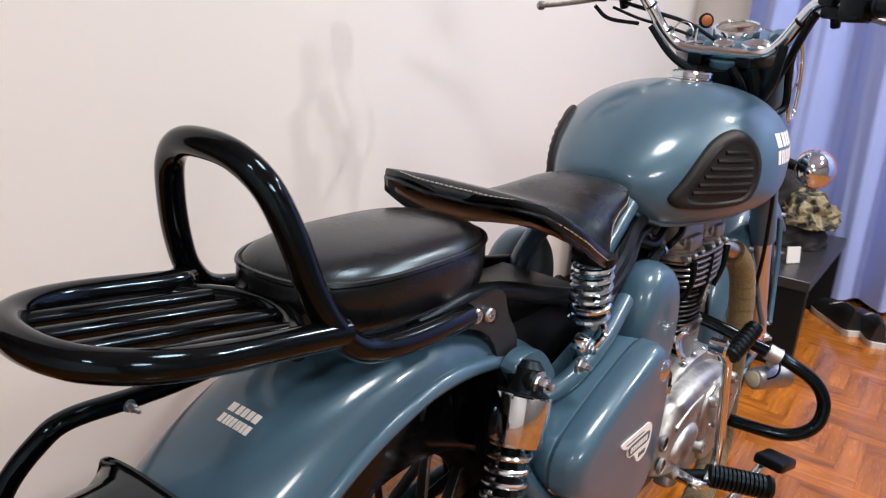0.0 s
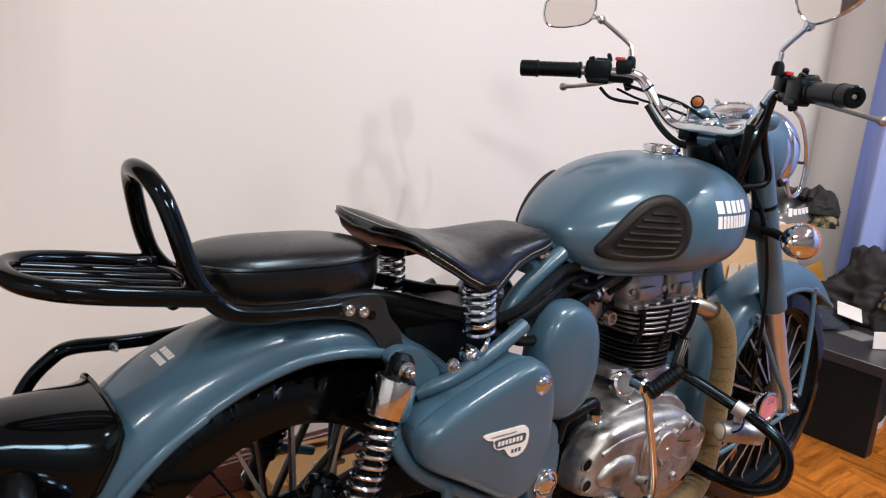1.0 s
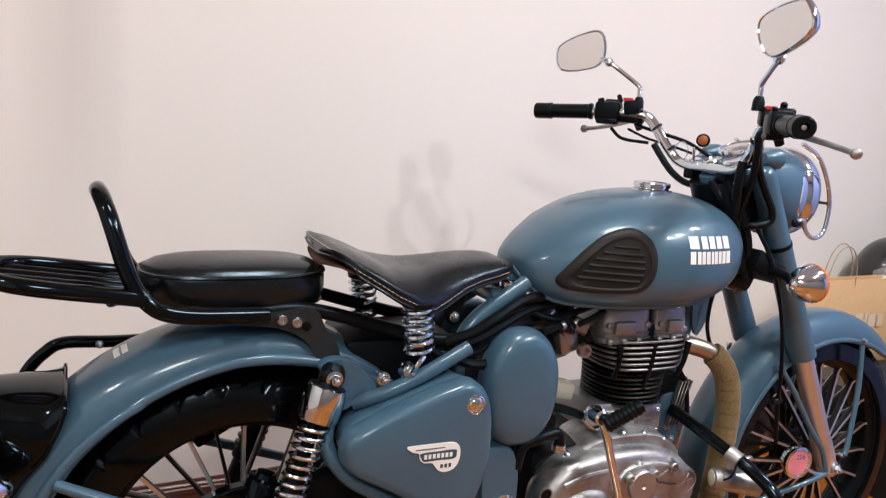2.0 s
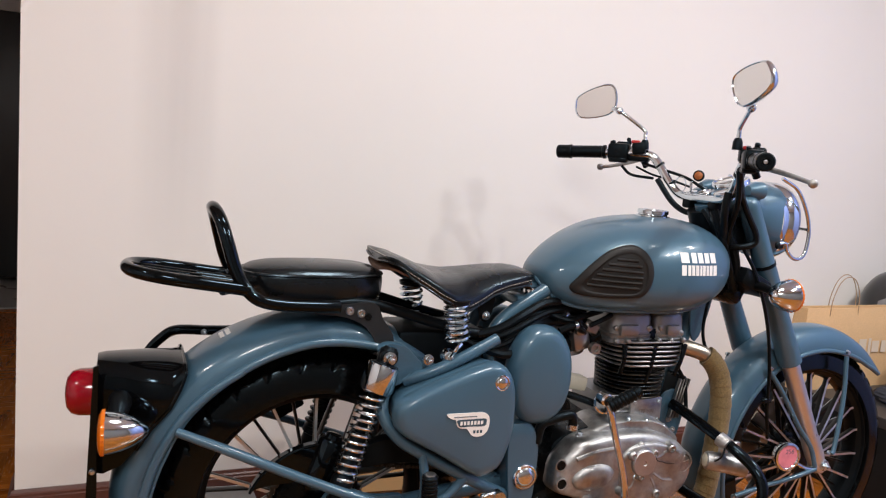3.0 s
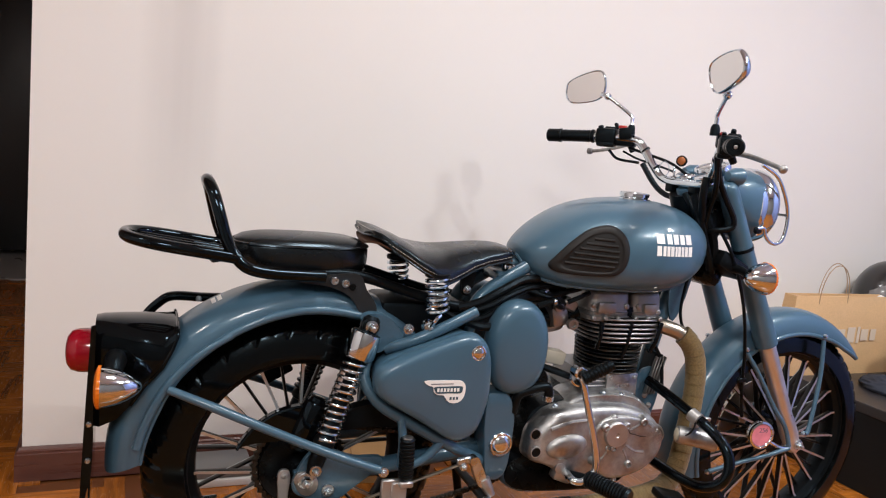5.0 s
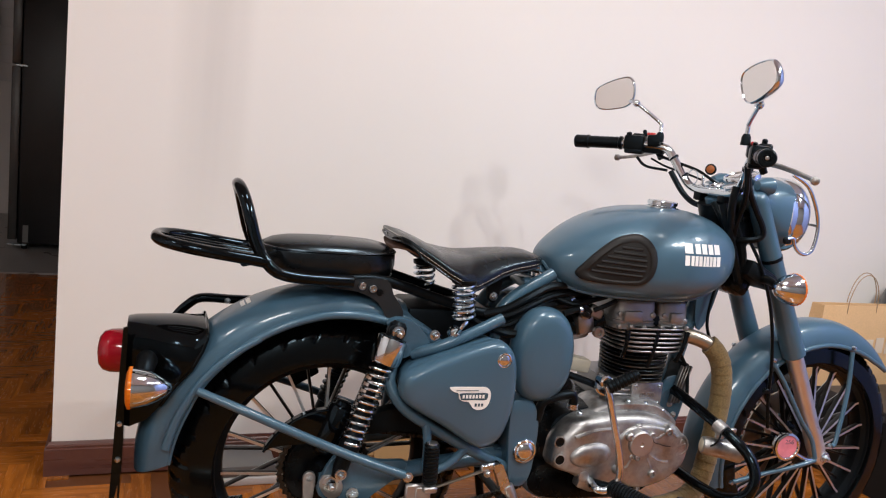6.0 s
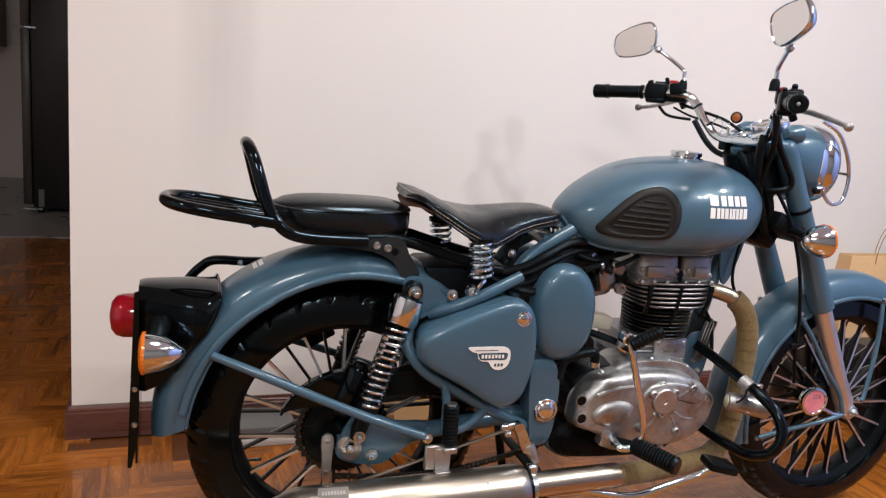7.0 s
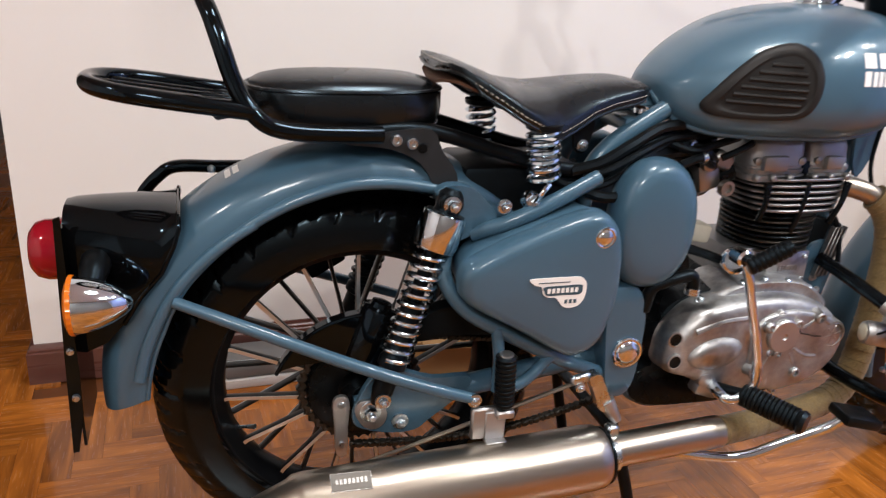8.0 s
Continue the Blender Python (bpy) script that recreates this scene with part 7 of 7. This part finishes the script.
DENIM = paint("dark_denim", (0.02, 0.025, 0.04), 0.9, vary=0.3, scale=20, grain=0.5, grain_scale=400)
FRIDGE = paint("dark_steel_fridge", (0.014, 0.014, 0.015), 0.35, metal=0.4, vary=0.1, scale=4)
FRIDGE_EDGE = paint("grey_fridge_door", (0.06, 0.058, 0.056), 0.35, metal=0.5, vary=0.1, scale=4)
SHOE = paint("black_shoe_leather", (0.012, 0.012, 0.013), 0.45, vary=0.3, scale=15)
SOLE = paint("white_shoe_sole", (0.6, 0.58, 0.55), 0.6, vary=0.1)
DARK_RED = paint("dark_red_cabinet", (0.07, 0.02, 0.018), 0.4, vary=0.15)
WHITE_TILE = paint("white_wall_tile", (0.7, 0.7, 0.7), 0.2, vary=0.05)

# low black bench
bench = thing("low_bench", "low black laminate bench with open front, loaded with riding gear", "bench", pose(2.6, 0.405, 0))
BX, BY, BZ = 0.76, 0.83, 0.31
part("top", Build().box((BX / 2, BY / 2, BZ - 0.0175), (BX, BY, 0.035), bevel=0.002), GREY_TOP, bench, "dark grey bench top")
part("end_panel", Build().box((0.03, BY / 2, (BZ - 0.035) / 2), (0.05, BY - 0.01, BZ - 0.036), bevel=0.002), BLACK_BOARD, bench)
part("end_panel", Build().box((BX - 0.03, BY / 2, (BZ - 0.035) / 2), (0.05, BY - 0.01, BZ - 0.036), bevel=0.002), BLACK_BOARD, bench)
part("back_panel", Build().box((BX / 2, BY - 0.02, (BZ - 0.035) / 2), (BX - 0.11, 0.02, BZ - 0.037), bevel=0.001), BLACK_BOARD, bench)


def lump(size, seed, rough=0.25, n=30, crease=6.0):
    """A soft heap of cloth with folds, lying flat on its underside."""
    rings = []
    off = Vector((seed * 3.7, seed * 1.3, seed * 2.1))
    for i in range(n + 1):
        a = math.pi * 0.5 * i / n
        ring = []
        for t in circle(72):
            d = Vector((math.cos(a) * math.cos(t), math.cos(a) * math.sin(t), math.sin(a)))
            w = d * crease * 0.55 + off
            w.x += 1.2 * noise.noise(d * 1.7 - off)
            fold = 1 - 2.4 * abs(noise.noise(Vector((w.x, w.y * 0.45, w.z * 1.3))))
            k = 1 + rough * (0.9 * noise.noise(d * 1.9 + off) + 0.32 * fold + 0.12 * noise.noise(d * 13 + off))
            ring.append((d.x * size[0] * k, d.y * size[1] * k, d.z * size[2] * k * (1.15 if i else 1)))
        rings.append(ring)
    return Build().rings(rings)


# kraft carrier bag on the bench
bag = thing("paper_bag", "brown kraft paper carrier bag with pale print, on the bench", "paper bag", pose(2.55, 0.99, 0.31))
bw, bd, bh = 0.6, 0.055, 0.31
rings = []
for k in range(9):
    z = bh * k / 8
    bulge = 0.006 * math.sin(math.pi * k / 8)
    rings.append([(0 - bulge, 0 - bulge, z), (bw / 2, -2.5 * bulge, z), (bw + bulge, 0 - bulge, z), (bw + bulge * 0.3, bd / 2, z), (bw + bulge, bd + bulge, z), (bw / 2, bd + bulge, z), (0 - bulge, bd + bulge, z), (-bulge * 0.3, bd / 2, z)])
inner = [[(x + (0.004 if x < bw / 2 else -0.004), y + (0.004 if y < bd / 2 else -0.004), z) for x, y, z in r] for r in rings[::-1][:7]]
part("body", Build().rings(rings + inner), KRAFT, bag)
for hy in (-0.002, bd + 0.002):
    part("cord_handle", Build().tube([(0.12 + hy, hy, bh - 0.03), (0.125 + hy, hy, bh + 0.03), (0.15 + hy, hy, bh + 0.09), (0.19 + hy, hy, bh + 0.118), (0.235 + hy, hy, bh + 0.105), (0.265 + hy, hy, bh + 0.05), (0.27 + hy, hy, bh - 0.03)], 0.0018, 6), CORD, bag)
xb = 0.06
for wdt, hgt in ((0.06, 0.06), (0.03, 0.045), (0.04, 0.045), (0.04, 0.045), (0.04, 0.06), (0.014, 0.065), (0.038, 0.045), (0.03, 0.045)):
    part("print_bar", Build().box((xb - 0.02 + wdt * 0.6, -0.0162, 0.162), (wdt * 1.02, 0.001, hgt)), PALE_PRINT, bag)
    xb += wdt * 1.38

# black storage box and the open-face helmet on it
crate = thing("storage_box", "plain black box on the bench behind the paper bag", "box", pose(3.2, 1.155, 0.31))
part("body", Build().box((0, 0, 0.11), (0.32, 0.17, 0.22), bevel=0.006, seg=2), BLACK_BOARD, crate)
helm = thing("helmet", "dark grey open-face helmet with smoked visor, on a black box", "helmet", pose(3.205, 1.115, 0.53, 0, 0, 12))
shell = []
for i in range(15):
    a = -0.35 + (math.pi / 2 + 0.35) * i / 14
    shell.append([(0.162 * math.cos(a) * math.cos(t), 0.125 * math.cos(a) * math.sin(t), 0.057 + 0.16 * math.sin(a)) for t in circle(40)])
part("shell", Build().rings(shell), HELMET, helm)
vis = []
for i in range(9):
    vis.append([(0.168 * math.cos(a) * math.cos(t), 0.131 * math.cos(a) * math.sin(t), 0.058 + 0.165 * math.sin(a)) for t, a in [(math.radians(-178 + 150 * k / 24), -0.05 + 0.3 * math.sin(math.pi * min(1, k / 16) / 2) + (0.3 + 0.22 * math.sin(math.pi * min(1, k / 16) / 2)) * i / 8) for k in range(25)]])
part("visor", Build().rings(vis, loop=False), VISOR, helm, "smoked clear visor")
part("visor_pivot", Build().lathe([(-0.004, 0.017), (0.003, 0.016), (0.004, 0.009), (0.001, 0.008), (0.001, 0.0)], (-0.158, -0.05, 0.072), (-0.9, -0.45, 0.1), 16), WHITE_DECAL, helm)
for k in range(8):
    t = math.radians(-148 + 8.5 * k)
    a = 0.42 + 0.02 * k
    p = Vector((0.1715 * math.cos(a) * math.cos(t), 0.1345 * math.cos(a) * math.sin(t), 0.058 + 0.1685 * math.sin(a)))
    part("print_bar", Build().box(p, (0.015, 0.0015, 0.034 if k == 0 else 0.024), (-math.degrees(a) * 0.8, 0, math.degrees(t) + 90)), WHITE_DECAL, helm)
glove = thing("riding_glove", "black riding glove with camouflage cuff draped over the helmet", "glove", pose(3.235, 0.985, 0.655, 0, 0, 25))
part("palm", lump((0.05, 0.075, 0.085), 3, 0.3, crease=7), JACKET, glove, angle=180)
part("cuff", lump((0.04, 0.05, 0.06), 4, 0.3), CAMO, glove, "camouflage cuff", Matrix.Translation((0.0, -0.035, -0.05)), angle=180)
for k in range(3):
    part("finger", Build().tube([(0.0, 0.02 + 0.026 * k, 0.075), (-0.03, 0.03 + 0.028 * k, 0.085), (-0.055, 0.035 + 0.03 * k, 0.06)], [0.016, 0.016, 0.012], 12), JACKET, glove)
whole("folder", Build().box((0, 0, 0), (0.2, 0.012, 0.17), bevel=0.002), MUSTARD, "mustard yellow folder leaning against the paper bag", "folder", pose(3.05, 0.86, 0.4, -14, 0, 8))
whole("jacket", lump((0.17, 0.18, 0.2), 5, 0.42, 44, crease=7), JACKET, "crumpled black riding jacket heaped on the bench", "jacket", pose(3.2, 0.69, 0.309, 0, 0, 15), angle=180)
whole("trousers", lump((0.14, 0.12, 0.045), 6, 0.2), DENIM, "folded dark denim trousers on the bench", "trousers", pose(2.9, 0.78, 0.309), angle=180)
whole("scarf", lump((0.13, 0.11, 0.1), 8, 0.35, 40, crease=7), CAMO, "rumpled camouflage cloth scarf on a black pouch", "scarf", pose(3.12, 0.545, 0.395, 0, 0, 30), angle=180)
whole("pouch", lump((0.13, 0.1, 0.1), 9, 0.18), JACKET, "black cloth pouch under a camouflage scarf", "pouch", pose(3.11, 0.55, 0.309), angle=180)
whole("paper_sheet", Build().box((0, 0, 0.001), (0.13, 0.085, 0.002)), PAPER, "loose white sheet of paper on folded trousers", "paper", pose(2.96, 0.68, 0.363, 12, -8, 25))
whole("leaflet", Build().box((0, 0, 0.002), (0.1, 0.09, 0.004)), GREY_CASE, "grey printed leaflet on the bench top", "leaflet", pose(2.86, 0.6, 0.311, 0, 0, -10))
whole("plastic_tag", Build().box((0, 0, 0), (0.058, 0.004, 0.058), bevel=0.001), PAPER, "pale square tag standing near the bench edge", "tag", pose(2.79, 0.5, 0.34, -8, 0, -35))


def shoe(place):
    sh = thing("shoe", "black laced shoe with a white sole standing under the bench", "shoe", place, "pair of shoes")
    prof = []
    for u, w, h in ((0.0, 0.028, 0.075), (0.03, 0.037, 0.085), (0.09, 0.038, 0.082), (0.14, 0.042, 0.062), (0.2, 0.048, 0.05), (0.25, 0.044, 0.042), (0.28, 0.022, 0.034)):
        prof.append([(u, w * math.cos(t) * (1 if math.sin(t) < 0.3 else 0.8), 0.022 + h * max(0, math.sin(t)) if math.sin(t) > 0 else 0.022) for t in circle(18)])
    part("upper", Build().rings(prof), SHOE, sh)
    sole = outline2([(0, 0.03), (0.1, 0.036), (0.2, 0.05), (0.27, 0.035), (0.285, 0), (0.27, -0.035), (0.2, -0.05), (0.1, -0.036), (0, -0.03), (-0.012, 0)], 3)
    part("sole", Build().rings([[(x, y, 0.0) for x, y in sole], [(x, y, 0.022) for x, y in sole]]), SOLE, sh, "white rubber sole")
    lace = Build()
    for k in range(4):
        lace.tube([(0.12 + 0.018 * k, -0.022, 0.085 - 0.009 * k), (0.12 + 0.018 * k, 0, 0.091 - 0.009 * k), (0.12 + 0.018 * k, 0.022, 0.085 - 0.009 * k)], 0.002, 6, 3)
    part("laces", lace, SOLE, sh, "white laces")
    return sh


first = shoe(pose(3.0, 0.66, 0, 0, 0, 200))
copy_thing(first, pose(3.12, 0.55, 0, 0, 0, 185))
copy_thing(first, pose(3.06, 0.2, 0, 0, 0, 20))
copy_thing(first, pose(3.12, 0.29, 0, 0, 0, 35))

# low boxes on the floor by the wall, seen through the wheels
case = thing("flat_case", "flat grey plastic case with a pale edge by the wall", "case", pose(0.52, 1.175, 0))
part("lower_shell", Build().box((0, 0, 0.012), (0.2, 0.132, 0.024), bevel=0.004, seg=2), PAPER, case, "pale lower edge")
part("lid", Build().box((0, 0.002, 0.042), (0.196, 0.128, 0.036), bevel=0.008, seg=2), GREY_CASE, case)

# tan box with flaps fills the golden patch low by the wall
flap_box = thing("cardboard_box", "small tan box with raised flaps on the parquet by the wall", "cardboard box", pose(0.97, 1.13, 0, 0, 0, -6))
part("body", Build().box((0, 0, 0.05), (0.2, 0.16, 0.1), bevel=0.002), TAN_BOARD, flap_box)
part("flap", Build().box((0.03, -0.078, 0.106), (0.19, 0.07, 0.003), (24, 0, 0)), TAN_BOARD, flap_box)
part("flap", Build().box((0.03, 0.078, 0.106), (0.19, 0.07, 0.003), (-24, 0, 0)), TAN_BOARD, flap_box)

# dark kitchen beyond the end of the wall
fr = thing("refrigerator", "tall dark steel refrigerator seen from its side in the dark kitchen", "refrigerator", pose(-0.62, 4.84, 0.004))
part("body", Build().box((0.36, 0.32, 0.91), (0.6, 0.64, 1.74), bevel=0.008, seg=2), FRIDGE, fr)
d = part("lower_door", Build().box((0.028, 0.32, 0.65), (0.055, 0.64, 1.17), bevel=0.006, seg=2), FRIDGE_EDGE, fr, "grey steel fridge door")
part("handle", Build().tube([(0, 0.56, 0.9), (-0.035, 0.56, 0.92), (-0.035, 0.56, 1.18), (0, 0.56, 1.2)], 0.009), BOLT, d)
d = part("upper_door", Build().box((0.028, 0.32, 1.515), (0.055, 0.64, 0.53), bevel=0.006, seg=2), FRIDGE_EDGE, fr, "grey steel freezer door")
part("handle", Build().tube([(0, 0.56, 1.3), (-0.035, 0.56, 1.32), (-0.035, 0.56, 1.5), (0, 0.56, 1.52)], 0.009), BOLT, d)
part("hinge", Build().box((0.06, -0.004, 1.243), (0.07, 0.012, 0.012), bevel=0.002), BOLT, fr)
part("foot_rail", Build().box((0.06, 0.0, 0.035), (0.12, 0.03, 0.012), bevel=0.003), BOLT, fr)
part("rating_label", Build().box((0.11, -0.0015, 0.11), (0.035, 0.002, 0.12)), GREY_CASE, fr, "grey rating label")
for fx, fy in ((0.1, 0.05), (0.62, 0.05), (0.1, 0.59), (0.62, 0.59)):
    part("foot", Build().lathe([(0, 0.02), (0.042, 0.02)], (fx, fy, 0), (0, 0, 1), 12), FRIDGE, fr)
cab = thing("wall_cabinet", "dark red kitchen cabinet on the far wall", "cabinet", pose(-1.55, 6.28, 1.12))
part("body", Build().box((0.29, 0.16, 0.4), (0.58, 0.318, 0.8), bevel=0.004), DARK_RED, cab)
part("door", Build().box((0.145, -0.012, 0.4), (0.28, 0.02, 0.78), bevel=0.003), DARK_RED, cab)
part("door", Build().box((0.435, -0.012, 0.4), (0.28, 0.02, 0.78), bevel=0.003), DARK_RED, cab)
splash = thing("tile_strip", "white glazed tiles on the kitchen wall", "wall tiles", pose(-0.95, 6.596, 1.15), kind="structure")
for k in range(5):
    part("tile", Build().box((0.06, -0.004, 0.075 + 0.151 * k), (0.148, 0.008, 0.148), bevel=0.001), WHITE_TILE, splash)
# ---- parquet, laid in herringbone ----
def wood(name, per_object):
    mt = bpy.data.materials.new(name)
    mt.use_nodes = True
    N, L = mt.node_tree.nodes, mt.node_tree.links
    bsdf = N["Principled BSDF"]
    tc, mp = N.new("ShaderNodeTexCoord"), N.new("ShaderNodeMapping")
    mp.inputs["Scale"].default_value = (5, 46, 10)
    if per_object:
        info = N.new("ShaderNodeObjectInfo")
        rnd = info.outputs["Random"]
    else:
        geo = N.new("ShaderNodeNewGeometry")
        rnd = geo.outputs["Random Per Island"]
    shift = N.new("ShaderNodeCombineXYZ")
    mul = N.new("ShaderNodeMath")
    mul.operation = "MULTIPLY"
    mul.inputs[1].default_value = 37.0
    L.new(rnd, mul.inputs[0])
    L.new(mul.outputs[0], shift.inputs[2])
    L.new(mul.outputs[0], shift.inputs[0])
    add = N.new("ShaderNodeVectorMath")
    L.new(tc.outputs["Object"], mp.inputs[0])
    L.new(mp.outputs[0], add.inputs[0])
    L.new(shift.outputs[0], add.inputs[1])
    grain, fine = N.new("ShaderNodeTexNoise"), N.new("ShaderNodeTexNoise")
    grain.inputs["Scale"].default_value, grain.inputs["Detail"].default_value, grain.inputs["Distortion"].default_value = 1.0, 6, 0.6
    fine.inputs["Scale"].default_value, fine.inputs["Detail"].default_value = 5.0, 3
    L.new(add.outputs[0], grain.inputs["Vector"])
    L.new(add.outputs[0], fine.inputs["Vector"])
    ramp = N.new("ShaderNodeValToRGB")
    e = ramp.color_ramp.elements
    e[0].position, e[0].color = 0.34, (0.22, 0.066, 0.009, 1)
    e[1].position, e[1].color = 0.66, (0.46, 0.152, 0.021, 1)
    L.new(grain.outputs[0], ramp.inputs[0])
    hsv, mr = N.new("ShaderNodeHueSaturation"), N.new("ShaderNodeMapRange")
    mr.inputs[3].default_value, mr.inputs[4].default_value = 0.76, 1.24
    L.new(rnd, mr.inputs[0])
    L.new(mr.outputs[0], hsv.inputs["Value"])
    L.new(ramp.outputs[0], hsv.inputs["Color"])
    L.new(hsv.outputs[0], bsdf.inputs["Base Color"])
    rr = N.new("ShaderNodeMapRange")
    rr.inputs[3].default_value, rr.inputs[4].default_value = 0.2, 0.32
    L.new(fine.outputs[0], rr.inputs[0])
    L.new(rr.outputs[0], bsdf.inputs["Roughness"])
    bsdf.inputs["Coat Weight"].default_value, bsdf.inputs["Coat Roughness"].default_value = 0.6, 0.07
    bsdf.inputs["Specular IOR Level"].default_value = 0.25
    bump = N.new("ShaderNodeBump")
    bump.inputs["Strength"].default_value, bump.inputs["Distance"].default_value = 0.12, 0.001
    L.new(fine.outputs[0], bump.inputs["Height"])
    L.new(bump.outputs[0], bsdf.inputs["Normal"])
    return mt


PW, PN = 0.055, 4
TURN_P = 0.0
WOOD_ONE, WOOD_REST = wood("parquet_oak", True), wood("parquet_oak_rest", False)


def block_faces(cx, cy):
    """Top and chamfer of one block lying along x about (cx, cy)."""
    hx, hy, g, c = PN * PW / 2, PW / 2, 0.0001, 0.0001
    v = []
    for dx, z in ((g, -0.008), (g, -0.001), (g + c, 0.0)):
        v += [(cx - hx + dx, cy - hy + dx, z), (cx + hx - dx, cy - hy + dx, z), (cx + hx - dx, cy + hy - dx, z), (cx - hx + dx, cy + hy - dx, z)]
    f = [(8, 9, 10, 11)]
    for k in range(2):
        f += [(4 * k + i, 4 * k + (i + 1) % 4, 4 * k + 4 + (i + 1) % 4, 4 * k + 4 + i) for i in range(4)]
    return v, f


def parquet():
    spots = []
    for k in range(-90, 91):
        for j in range(-16, 17):
            bx, by = k + PN * j, k - PN * j
            spots.append((bx + PN / 2, by + 0.5, 0))
            spots.append((bx + PN + 0.5, by + 1 - PN / 2, 1))
    c, s = math.cos(TURN_P), math.sin(TURN_P)
    near = []
    for u, v, up in spots:
        x = (u * c - v * s) * PW + 0.6
        y = (u * s + v * c) * PW + 0.9
        if not (LEFT_X < x < FRONT_X and BACK_Y < y < TILE_Y):
            continue
        if y > WALL_Y - 0.1 and x > 0.1:
            continue
        d = math.hypot((x - 0.7) * 0.75, y - 0.75)
        near.append((d, x, y, up))
    near.sort()
    v, f = block_faces(0, 0)
    me = bpy.data.meshes.new("parquet_block")
    me.from_pydata(v, [], f)
    me.materials.append(WOOD_ONE)
    for d, x, y, up in near[:300]:
        ob = new("parquet_block", me)
        ob.parent = FLOOR
        ob.matrix_world = pose(x, y, 0, 0, 0, 90 * up)
    for up in (0, 1):
        m = pose(0, 0, 0, 0, 0, 90 * up)
        inv = m.inverted()
        vs, fs = [], []
        for d, x, y, w in near[300:]:
            if w == up:
                p = inv @ Vector((x, y, 0))
                bv, bf = block_faces(p.x, p.y)
                fs += [tuple(len(vs) + i for i in q) for q in bf]
                vs += bv
        me2 = bpy.data.meshes.new("parquet_field")
        me2.from_pydata(vs, [], fs)
        me2.materials.append(WOOD_REST)
        ob = new("parquet_field", me2)
        ob.parent = FLOOR
        ob.matrix_world = m
        tagged(ob, "herringbone parquet blocks", kind="stuff")


parquet()
